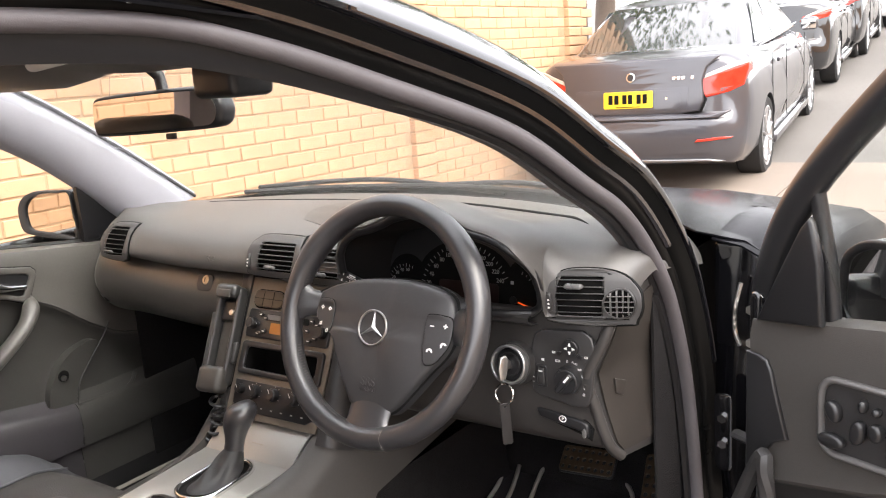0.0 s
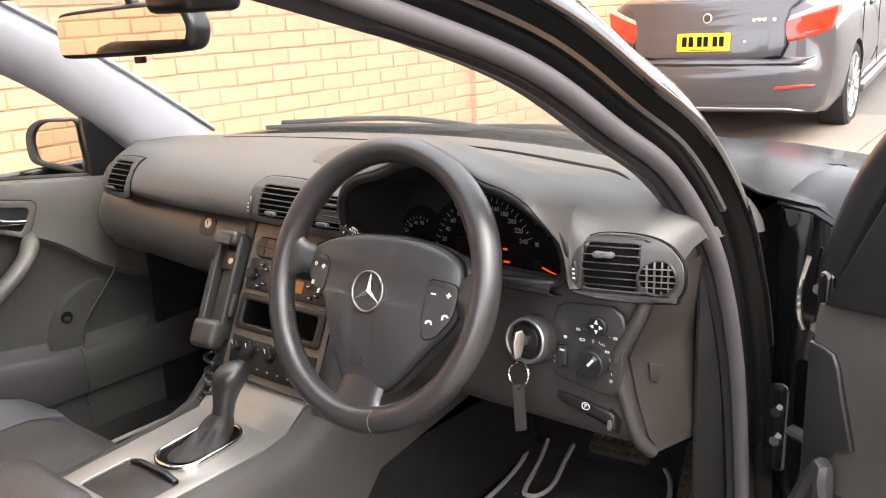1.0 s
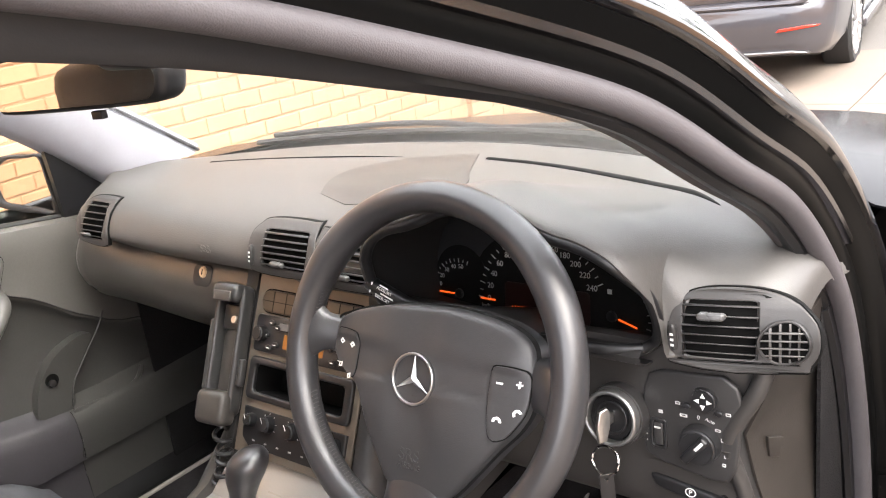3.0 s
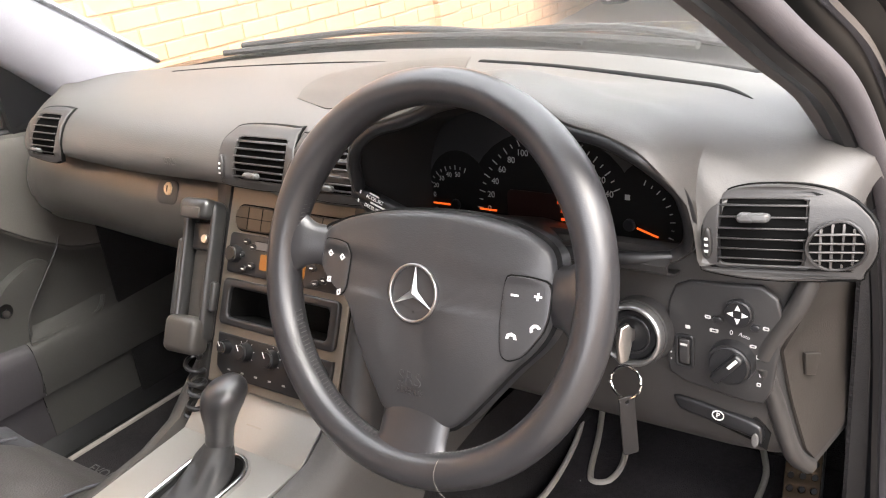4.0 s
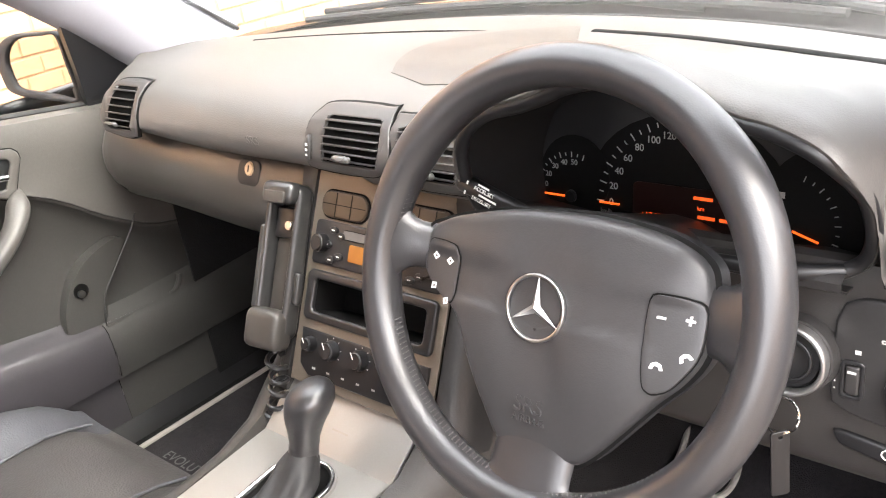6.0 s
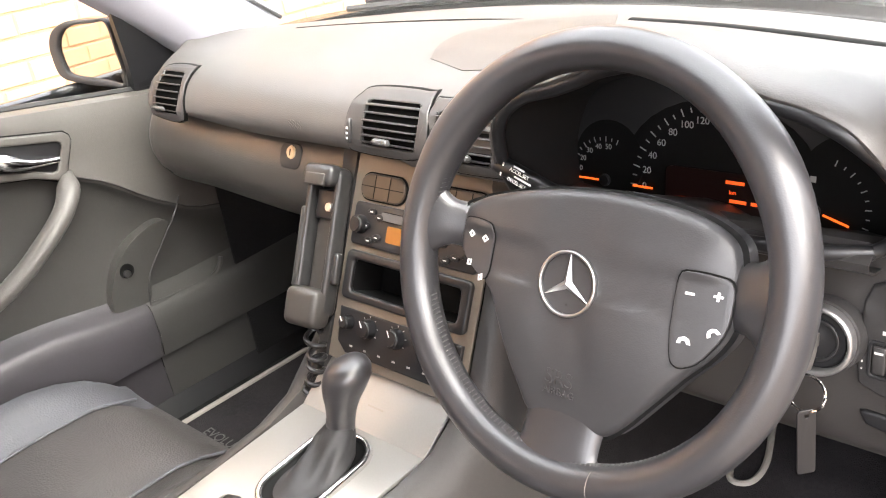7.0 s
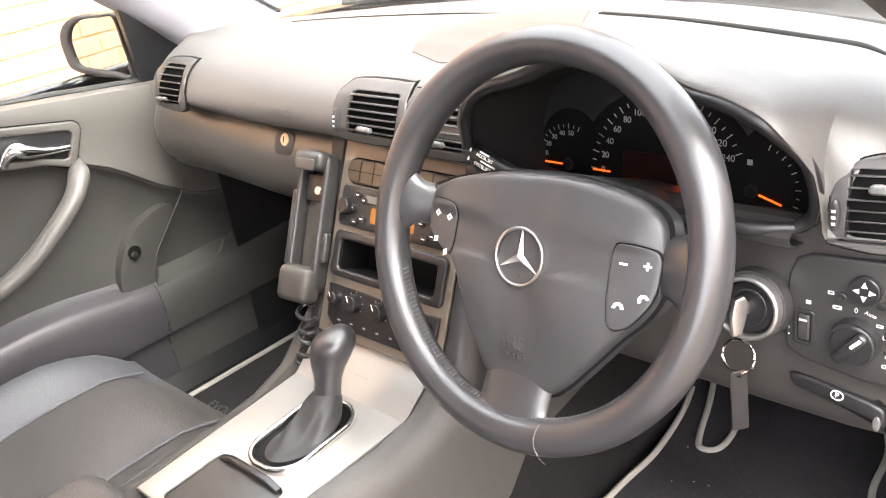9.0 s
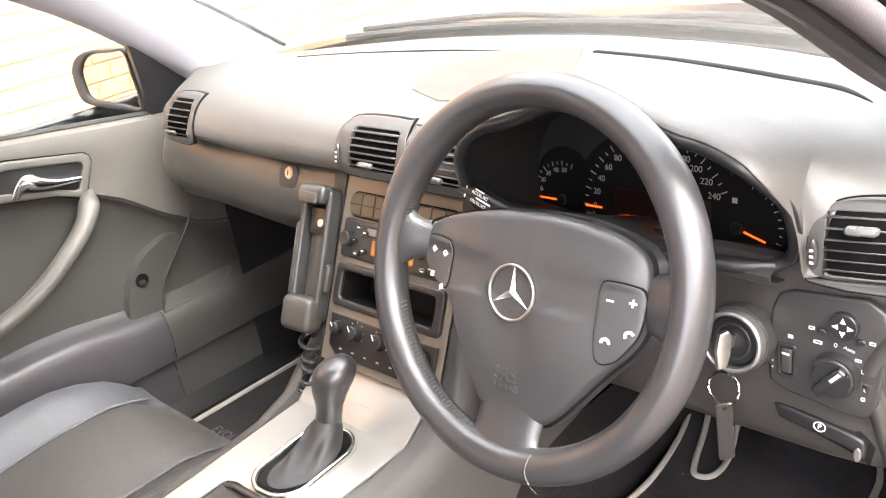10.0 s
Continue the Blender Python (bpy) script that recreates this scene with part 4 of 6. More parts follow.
part("tag", slab([rrect(0, 0, 0.016, 0.068, 0.003), oval(0, 0.028, 0.002, 0.002, 10)], 0.0022, 0.0005, frame_at((0.496, 0.113, 0.702), (0.70, 0.71, 0.05), (0.06, 0, 1))), PLASTIC_BLACK, key, "grey plastic tag")

SW = facing(0.570, 0.789, 0.166, 0.03)
sw = thing("light_switch_panel", "dark grey panel with a rotary light switch and a mirror control", "switch panel", (0.57, 0.16, 0.72))
part("plate", slab([[(-0.050, 0.030), (-0.044, 0.046), (-0.030, 0.053), (0.036, 0.058), (0.050, 0.048), (0.056, 0.026), (0.048, -0.044), (0.040, -0.060), (0.022, -0.062), (-0.034, -0.054), (-0.050, -0.046), (-0.052, -0.030)]], 0.008, 0.003, SW @ shift(0, 0, -0.002)), PLASTIC_LOW, sw)
KN = SW @ shift(0.012, -0.020, 0.006)
knob = part("rotary_knob", drum(0.0215, 0.014, KN, r2=0.020, bevel=0.003), SATIN_BLACK, sw, "black rotary knob")
part("grip", box(0, 0, 0.017, 0.010, 0.038, 0.010, 0.003, m=KN @ pose(0, 0, 0, 0, 0, -40)), SATIN_BLACK, knob)
part("pointer", box(0, 0.010, 0.0225, 0.003, 0.012, 0.0008, 0, m=KN @ pose(0, 0, 0, 0, 0, -40)), WHITE, knob)
part("glyphs", join(text("0", 0.0065, SW @ shift(0.010, 0.008, 0.0062)), text("Auto", 0.0050, SW @ shift(0.022, 0.007, 0.0062, -15)), *[slab([rrect(x, y, w, h, 0.0008, 2), rrect(x, y, w * 0.55, h * 0.45, 0.0004, 2)], 0.0004, 0, SW @ shift(0, 0, 0.0061)) for x, y, w, h in ((-0.006, 0.007, 0.008, 0.0035), (0.030, -0.002, 0.006, 0.003), (0.036, -0.012, 0.006, 0.0042), (0.038, -0.030, 0.0038, 0.0038), (0.036, -0.040, 0.0038, 0.0038))]), PRINT, sw)
JY = SW @ shift(0.017, 0.030, 0.006)
joy = part("mirror_control", drum(0.0135, 0.006, JY, bevel=0.002), SATIN_BLACK, sw, "round four-way mirror control")
for k in range(4):
    part("arrow", slab([[(0.004, -0.0025), (0.0095, 0), (0.004, 0.0025)]], 0.0005, 0, JY @ pose(0, 0, 0.006, 0, 0, 90 * k)), WHITE, joy)
for x, y in ((-0.002, 0.020), (0.032, 0.018)):
    b = part("small_button", slab([oval(x, y, 0.0045, 0.0032, 16)], 0.004, 0.001, SW @ shift(0, 0, 0.006)), SATIN_BLACK, sw)
    part("mark", slab([rrect(x + (-0.010 if x < 0 else 0.009), y, 0.0055, 0.0034, 0.0008, 2), rrect(x + (-0.010 if x < 0 else 0.009), y, 0.0032, 0.0014, 0.0004, 2)], 0.0004, 0, SW @ shift(0, 0, 0.0061)), PRINT, b)
lev = part("levelling_switch", slab([rrect(-0.034, -0.020, 0.019, 0.036, 0.005), rrect(-0.034, -0.020, 0.012, 0.029, 0.003)], 0.003, 0.001, SW @ shift(0, 0, 0.005)), SATIN_BLACK, sw)
part("thumbwheel", box(-0.034, -0.020, 0.006, 0.011, 0.026, 0.006, 0.002, m=SW), PLASTIC_LOW, lev)
part("mark", join(box(-0.034, -0.012, 0.0095, 0.007, 0.002, 0.0006, 0, m=SW), box(-0.031, 0.006, 0.0065, 0.0045, 0.0035, 0.0006, 0, m=SW), *[box(-0.0475, -0.010 - 0.007 * k, 0.0065, 0.0012, 0.0016, 0.0005, 0, m=SW) for k in range(4)]), PRINT, lev)
PB = facing(0.567, 0.697, 0.172, 0.10)
brake = thing("parking_brake_release", "black parking brake release handle with a white symbol", "handle", (0.567, 0.17, 0.69))
part("recess", slab([[(-0.047, 0.021), (-0.020, 0.018), (0.034, 0.009), (0.048, -0.006), (0.045, -0.025), (0.030, -0.018), (-0.030, -0.003), (-0.046, 0.004)]], 0.003, 0.001, PB @ shift(0, 0, -0.001)), INK_AND_SHADE, brake, "black recess")
part("handle", slab([curve2([(-0.040, 0.016), (0.030, 0.006), (0.042, -0.004), (0.040, -0.019), (0.032, -0.011), (-0.030, 0.000), (-0.041, 0.005)])], 0.010, 0.003, PB), PLASTIC_BLACK, brake)
part("tip", slab([oval(0.036, -0.012, 0.0035, 0.0075, 16)], 0.003, 0.001, PB @ shift(0, 0, 0.009)), PLASTIC_MID, brake)
part("symbol", join(text("P", 0.0075, PB @ shift(0, 0.005, 0.0105)), slab([oval(0, 0.005, 0.0060, 0.0052, 24), oval(0, 0.005, 0.0050, 0.0042, 24)], 0.0005, 0, PB @ shift(0, 0, 0.0103))), WHITE, brake)

# ---- air vents in the dashboard ----
def pad_face(x, z):
    """How far ahead the pad's rolled face stands at a height."""
    x = 0.556 if 0.178 < x < 0.556 else min(0.672, max(-0.655, x))
    p = pad_profile(x)[5:11][::-1]
    return lerp(z, [b for a, b in p], [a for a, b in p])


def vent(name, M, outline, w, h, slats, knob, wheel_x=None, wheel_dx=0):
    """A vent pod let into the pad: rounded housing, a near-black sheet for the duct's shade, slats, a sliding knob and
    a thumbwheel.
    """
    c = M.translation
    base = pad_face(c.x, c.z)

    def bend(bm):
        for v in bm.verts:
            q = M.inverted() @ v.co
            flat = M @ Vector((q.x, q.y, 0))
            v.co.y += 0.85 * (pad_face(flat.x, flat.z) - base - (flat.y - c.y))
        return bm

    o = curve2(outline)
    v = part(name, bend(slab([o, rrect(0, 0, w, h, 0.007)], 0.007, 0.0015, M @ shift(0, 0, -0.0055))), VENTGREY, dash, "dark grey vent housing")
    part("joint", bend(slab([[(x + 0.0010 * (1 if x > 0 else -1), y + 0.0010 * (1 if y > 0 else -1)) for x, y in o], rrect(0, 0, w + 0.01, h + 0.01, 0.007)], 0.006, 0, M @ shift(0, 0, -0.0060))), INK_AND_SHADE, v)
    part("duct", bend(loft([[M @ Vector((w * (i / 4 - 0.5) * 1.03, h * (j / 8 - 0.5) * 1.03, -0.0022)) for i in range(5)] for j in range(9)])), DUCT_SHADE, v)
    for k in range(slats):
        y = -h / 2 + h * (k + 0.5) / slats
        part("slat", bend(box(0, y, -0.0005, w, 0.0016, 0.007, 0.0005, 1, m=M)), PLASTIC_LOW, v)
    for x in (-w / 2 + 0.001, w / 2 - 0.001):
        part("side", bend(box(x, 0, 0.000, 0.002, h, 0.006, 0.0005, 1, m=M)), PLASTIC_BLACK, v)
    part("knob", bend(slab([rrect(knob[0], knob[1], 0.026, 0.0085, 0.0040)], 0.009, 0.003, M @ shift(0, 0, 0.001))), KNOB, v, "pale grey vent knob")
    if wheel_x is not None:
        tw = part("thumbwheel", bend(slab([oval(wheel_x, wheel_dx, 0.0042, 0.015, 20)], 0.006, 0.002, M @ shift(0, 0, 0.001))), PLASTIC_LOW, v, "vent thumbwheel")
        part("mark", bend(join(*[box(wheel_x, wheel_dx + d, 0.0073, 0.0032, 0.0026, 0.0004, 0, m=M) for d in (-0.008, -0.002, 0.004)])), WHITE, tw)
    return v, bend


RV = frame_at((0.607, 0.148, 0.9015), (1, -0.10, 0.02), (0, 0.22, 1))
rv, rbend = vent("side_vent", RV, [(-0.050, -0.020), (-0.047, 0.012), (-0.037, 0.031), (-0.014, 0.040), (0.030, 0.039), (0.060, 0.029), (0.084, 0.010), (0.088, -0.014), (0.080, -0.034), (0.066, -0.044), (-0.036, -0.040), (-0.050, -0.034)], 0.070, 0.058, 6, (-0.004, 0.016), -0.0420, -0.010)
RO = RV @ shift(0.0600, -0.011, -0.0015)
part("round_vent", rbend(slab([oval(0, 0, 0.0235, 0.0235, 28), oval(0, 0, 0.0205, 0.0205, 28)], 0.005, 0.002, RO @ shift(0, 0, 0.006))), PLASTIC_LOW, rv)
part("round_duct", rbend(drum(0.0215, 0.003, RO @ shift(0, 0, 0.0058))), DUCT_SHADE, rv)
for k in (-0.012, -0.004, 0.004, 0.012):
    ln = 2 * math.sqrt(0.0205 ** 2 - k * k)
    part("slat", rbend(box(k, 0, 0.0090, 0.0018, ln, 0.006, 0.0005, 1, m=RO)), PLASTIC_MID, rv)
    part("slat", rbend(box(0, k, 0.0088, ln, 0.0016, 0.005, 0.0005, 1, m=RO)), PLASTIC_MID, rv)
LV = frame_at((-0.488, 0.1568, 0.9205), (1, -0.04, 0.0), (0, 0.28, 1))
vent("side_vent", LV, [(-0.050, -0.026), (-0.050, 0.014), (-0.042, 0.029), (-0.024, 0.036), (0.034, 0.036), (0.043, 0.028), (0.044, -0.036), (-0.036, -0.036)], 0.062, 0.058, 6, (-0.010, -0.022))
CV = frame_at((-0.006, 0.1542, 0.9175), (1, 0, 0), (0, 0.20, 1))
vent("centre_vent", CV, [(-0.072, -0.022), (-0.071, 0.016), (-0.062, 0.029), (-0.044, 0.036), (0.040, 0.036), (0.053, 0.030), (0.056, -0.030), (-0.055, -0.036)], 0.088, 0.050, 6, (-0.006, -0.018), -0.062, -0.010)
CV2 = frame_at((0.106, 0.154, 0.9135), (1, 0, 0), (0, 0.20, 1))
vent("centre_vent", CV2, [(-0.055, -0.030), (-0.053, 0.029), (-0.040, 0.036), (0.040, 0.036), (0.060, 0.028), (0.070, 0.012), (0.070, -0.022), (0.055, -0.036)], 0.084, 0.050, 6, (0.004, -0.018), 0.060, -0.010)
# dashboard end with the fuse cover, glovebox lock, screen demister slots
FRONT = [(0.652, 0.170, 0.870), (0.640, 0.163, 0.832), (0.613, 0.160, 0.776), (0.622, 0.166, 0.725), (0.636, 0.176, 0.668), (0.645, 0.200, 0.640)]
BACK = [(0.664, 0.40, 0.93), (0.664, 0.40, 0.86), (0.662, 0.40, 0.78), (0.660, 0.40, 0.72), (0.658, 0.40, 0.65), (0.657, 0.40, 0.605)]


def end_face(u, v, d=0.0):
    """A place on the dashboard's end: u from its front edge back, v from top to bottom."""
    k = min(4, int(v * 5))
    a, b = [Vector(e[k]).lerp(Vector(e[k + 1]), v * 5 - k) for e in (FRONT, BACK)]
    return a.lerp(b, u) + Vector((0.9, -0.35, 0)) * d


def end_sheet(us, vs, d):
    return thick(loft([[end_face(u, v, d) for u in us] for v in vs]), 0.003)


part("end_cap", end_sheet(np.linspace(0, 1, 6), np.linspace(0, 1, 16), 0.0), PLASTIC_LOW, dash, "grey end of the dashboard")
part("end_rim", tube(spline([(x - 0.004, y + 0.006, z) for x, y, z in FRONT][:6], 5), 0.009, 10), KNEE, dash, "rounded grey edge of the dashboard")
fz = part("fuse_cover", end_sheet(np.linspace(0.09, 0.94, 6), np.linspace(0.05, 0.92, 16), 0.004), FUSE, dash, "scuffed grey fuse box cover")
part("finger_pull", slab([[(-0.012, 0.016), (0.010, 0.008), (0.004, -0.014), (-0.010, -0.008)]], 0.004, 0.001, frame_at(end_face(0.26, 0.52, 0.006), (0.4, 0.9, 0), (0, 0, 1))), FUSE, fz)
LK = frame_at((-0.235, 0.180, 0.848), (1, 0, 0), (0, 0.42, 1))
lk = part("glovebox_latch", slab([rrect(0, -0.002, 0.046, 0.036, 0.012)], 0.005, 0.002, LK @ shift(0, 0, -0.001)), PLASTIC_LOW, dash)
part("lock", drum(0.0098, 0.006, LK @ shift(0.002, 0.003, 0), bevel=0.002), BRASS, lk, "worn brass-coloured lock")
part("keyhole", box(0.002, 0.003, 0.0063, 0.0016, 0.009, 0.0006, 0, m=LK), INK_AND_SHADE, lk)


def top_z(x, y):
    """The height of the dashboard's top."""
    p = sorted(top_profile(x)[:7])
    return lerp(y, [a for a, b in p], [b for a, b in p])


for pts, r in ((((0.118, 0.484), (0.246, 0.459), (0.36, 0.420), (0.455, 0.376), (0.505, 0.346), (0.548, 0.316)), 0.0065), (((-0.43, 0.380), (-0.33, 0.412), (-0.225, 0.436), (-0.13, 0.455), (-0.041, 0.467)), 0.0035)):
    slot = [(p.x, p.y, top_z(p.x, p.y) + 0.0008) for p in spline([(x, y, 0) for x, y in pts], 6)]
    # near-black strip laid on the pad for the shade inside the slot
    part("demister_slot", tube(slot, [r * min(1, 0.12 + (len(slot) - 1 - i) / 7) for i in range(len(slot))], 8, flat=0.3), INK_AND_SHADE, dash)
west = spline([(-0.028, 0.262, 0), (-0.060, 0.325, 0), (-0.054, 0.395, 0), (-0.018, 0.455, 0), (0.035, 0.495, 0), (0.074, 0.514, 0)], 4)
east = spline([(0.045, 0.236, 0), (0.150, 0.262, 0), (0.184, 0.330, 0), (0.150, 0.392, 0), (0.122, 0.440, 0), (0.080, 0.514, 0)], 4)
part("pad_plateau", thick(loft([[(p.x, p.y, top_z(p.x, p.y) + 0.0014) for p in [a.lerp(b, u) for u in np.linspace(0, 1, 9)]] for a, b in zip(west, east)]), 0.001), PLATEAU, dash, "slightly darker flat middle of the dashboard top")
part("embossing", text("SRS", 0.016, frame_at((-0.175, 0.1500, 0.905), (1, 0, 0), (0, -0.05, 1))), PLASTIC, dash)

# ---- centre stack ----
ST = frame_at((0.022, 0.123, 0.748), (1, 0, 0), (0, 0.43, 0.90))
stack = thing("centre_stack", "grey centre stack with woven metallic trim", "centre console", (0.02, 0.15, 0.6))
rows = []
for t in np.linspace(-0.145, 0.150, 9):
    w = 0.145 + 0.010 * ease((-t - 0.02) / 0.12) + 0.02 * ease((t - 0.07) / 0.06)
    rows.append([ST @ Vector(p) for p in ((-w, t, -0.20), (-w, t, -0.03), (-w + 0.004, t, -0.012), (-w + 0.018, t, 0.0), (-0.118, t, 0.001), (-0.112, t, -0.075), (0.112, t, -0.075), (0.118, t, 0.001), (w - 0.018, t, 0.0), (w - 0.004, t, -0.012), (w, t, -0.03), (w, t, -0.20))])
part("body", loft(rows), PLASTIC_LOW, stack, "smooth grey side columns")
T = ST
part("trim_plate", slab([[(-0.1135, 0.134), (0.1135, 0.134), (0.1135, -0.128), (-0.1135, -0.128)], rrect(0.001, -0.018, 0.182, 0.044, 0.006)], 0.004, 0.001, T @ shift(0, 0, -0.003)), STACK, stack, "woven metallic trim plate")


def buttons(cx, w, n, title):
    b = part(title, slab([rrect(cx, 0.094, w, 0.032, 0.0155, 8)], 0.006, 0.002, T @ shift(0, 0, 0.0)), BROWN, stack, "oval row of brown push buttons")
    part("joint", slab([rrect(cx, 0.094, w + 0.004, 0.036, 0.0175, 8)], 0.003, 0, T @ shift(0, 0, 0.0)), INK_AND_SHADE, b)
    part("gap", box(cx, 0.094, 0.0062, w - 0.004, 0.0009, 0.0008, 0, m=T), INK_AND_SHADE, b)
    for k in range(1, n):
        part("gap", box(cx - w / 2 + w * k / n, 0.094, 0.0062, 0.0009, 0.029, 0.0008, 0, m=T), INK_AND_SHADE, b)


buttons(-0.060, 0.076, 3, "button_panel")
buttons(0.058, 0.098, 4, "button_panel")
radio = thing("car_radio", "black cassette radio with an orange display", "radio", (0.022, 0.14, 0.77))
part("faceplate", slab([rrect(0.001, 0.047, 0.206, 0.054, 0.006)], 0.006, 0.002, T), SATIN_BLACK, radio)
part("slot", slab([rrect(0.000, 0.061, 0.105, 0.012, 0.003)], 0.0015, 0.0004, T @ shift(0, 0, 0.0055)), INK_AND_SHADE, radio)
part("slot_lip", slab([rrect(-0.028, 0.061, 0.048, 0.010, 0.002)], 0.001, 0.0003, T @ shift(0, 0, 0.0068)), PLASTIC_MID, radio)
part("display", slab([rrect(0.000, 0.041, 0.080, 0.020, 0.002)], 0.001, 0, T @ shift(0, 0, 0.0058)), RADIO_LCD, radio, "orange radio display")
for x in (-0.086, 0.088):
    kn = part("knob", drum(0.0115, 0.012, T @ shift(x, 0.046, 0.006), r2=0.0105, bevel=0.002), PLASTIC_BLACK, radio, "round radio knob")
for i in range(5):
    for s in (-1, 1):
        a = radians(40 + 70 * i)
        part("button", slab([oval(s * 0.064 + 0.012 * math.cos(a) * (1 + 0.0 * i), 0.046 + 0.019 * math.sin(a), 0.0065, 0.0045, 14)], 0.004, 0.001, T @ shift(0, 0, 0.005)), PLASTIC_BLACK, radio)
        part("mark", box(s * 0.064 + 0.012 * math.cos(a), 0.046 + 0.019 * math.sin(a), 0.0093, 0.005, 0.0012, 0.0003, 0, m=T), WHITE, radio)
tray = thing("storage_tray", "open black-framed storage compartment, near-black inside for shade", "compartment", (0.022, 0.12, 0.72))
part("frame", slab([rrect(0.001, -0.018, 0.206, 0.062, 0.008), rrect(0.001, -0.018, 0.178, 0.040, 0.006)], 0.008, 0.003, T), SATIN_BLACK, tray)
# pocket walls near-black: the shade inside is put into the colour
part("pocket", cut(box(0.001, -0.018, -0.028, 0.184, 0.046, 0.06, 0, m=T), [box(0.001, -0.018, -0.018, 0.178, 0.040, 0.06, 0, m=T)]), INK_AND_SHADE, tray)
clim = thing("climate_panel", "black climate control panel with three small knobs", "climate control", (0.022, 0.09, 0.66))
part("faceplate", slab([[(-0.100, -0.060), (0.104, -0.060), (0.104, -0.106), (0.090, -0.116), (-0.080, -0.116), (-0.096, -0.104)]], 0.006, 0.002, T), PLASTIC_BLACK, clim)
for x, r in ((-0.080, 0.0095), (-0.044, 0.0125), (0.004, 0.0125), (0.055, 0.0125), (0.088, 0.0095)):
    k = part("knob", drum(r, 0.012, T @ shift(x, -0.077, 0.006), r2=r * 0.88, bevel=0.002), PLASTIC_BLACK, clim, "small round knob")
    part("pointer", box(0, r * 0.5, 0.0124, 0.0010, r * 0.7, 0.0006, 0, m=T @ shift(x, -0.077, 0.006, 35)), WHITE, k)
    if r > 0.01:
        part("dial_marks", join(*[box(0, r + 0.0025, 0.0065, 0.0008, 0.002, 0.0004, 0, m=T @ shift(x, -0.077, 0, a)) for a in range(-120, 121, 40)]), PRINT, clim)
for k in range(7):
    part("symbol", box(-0.070 + 0.025 * k, -0.105, 0.0063, 0.005, 0.0022, 0.0004, 0, m=T), DIALGREY, clim)

# ---- phone cradle with a coiled lead ----
PC = frame_at((-0.117, 0.112, 0.768), (1, 0.10, 0), (0, 0.45, 0.9))
ph = thing("phone_cradle", "grey plastic car phone cradle with a coiled lead", "phone holder", (-0.15, 0.11, 0.68))
part("back_plate", slab([rrect(0.020, 0.040, 0.064, 0.105, 0.012)], 0.012, 0.003, PC @ shift(0, 0, -0.030)), CRADLE, ph)
part("mount", box(0.012, 0.02, -0.045, 0.04, 0.05, 0.05, 0.006, m=PC), CRADLE, ph)
part("shell_floor", slab([rrect(0, 0, 0.050, 0.186, 0.012)], 0.006, 0.002, PC @ shift(0, 0, -0.018)), PLASTIC_BLACK, ph)
part("shell", slab([rrect(0, 0.0, 0.056, 0.192, 0.014), rrect(-0.001, 0.002, 0.037, 0.158, 0.008)], 0.026, 0.006, PC @ shift(0, 0, -0.014)), CRADLE, ph, "glossy dark cradle frame")
part("tongue", slab([rrect(-0.002, -0.022, 0.032, 0.112, 0.013)], 0.005, 0.002, PC @ shift(0, 0, -0.011)), TONGUE, ph, "grey-brown phone rest")
part("tongue_slot", slab([rrect(0.009, -0.036, 0.009, 0.034, 0.003)], 0.002, 0.0005, PC @ shift(0, 0, -0.0065)), INK_AND_SHADE, ph)
part("socket", box(0.001, 0.048, -0.006, 0.038, 0.038, 0.014, 0.003, m=PC), SATIN_BLACK, ph)
part("plug", drum(0.0055, 0.006, PC @ shift(0.008, 0.045, 0.001), bevel=0.001), STEEL, ph)
clip = part("top_clip", box(-0.002, 0.084, 0.012, 0.052, 0.028, 0.026, 0.010, 4, m=PC), CRADLE, ph)
part("clip_pad", box(-0.003, 0.078, 0.0245, 0.034, 0.015, 0.005, 0.002, m=PC), TONGUE, clip)
part("foot_cup", box(-0.002, -0.084, 0.008, 0.058, 0.050, 0.034, 0.011, 4, m=PC), TONGUE, ph, "grey cup at the foot of the cradle")
part("side_lever", box(-0.031, -0.010, 0.004, 0.009, 0.105, 0.014, 0.004, m=PC), CRADLE, ph)
part("release_key", box(0.031, -0.030, 0.000, 0.010, 0.040, 0.012, 0.004, m=PC), CRADLE, ph)
coil = []
for k in range(150):
    u = k / 149
    a = u * 2 * math.pi * 6.5
    c = Vector((-0.110 + 0.010 * math.sin(u * 4), 0.065 - 0.030 * u, 0.665 - 0.105 * u))
    coil.append(c + Vector((math.cos(a) * 0.0110, math.sin(a) * 0.0110, 0.003 * math.sin(a * 0.5))))
part("coiled_lead", tube(coil, 0.0033, 8), SATIN_BLACK, ph, "glossy black coiled lead")

# ---- centre console ----
con = thing("centre_console", "grey centre console with a silver trim plate", "console", (0, -0.1, 0.3))
rows = []
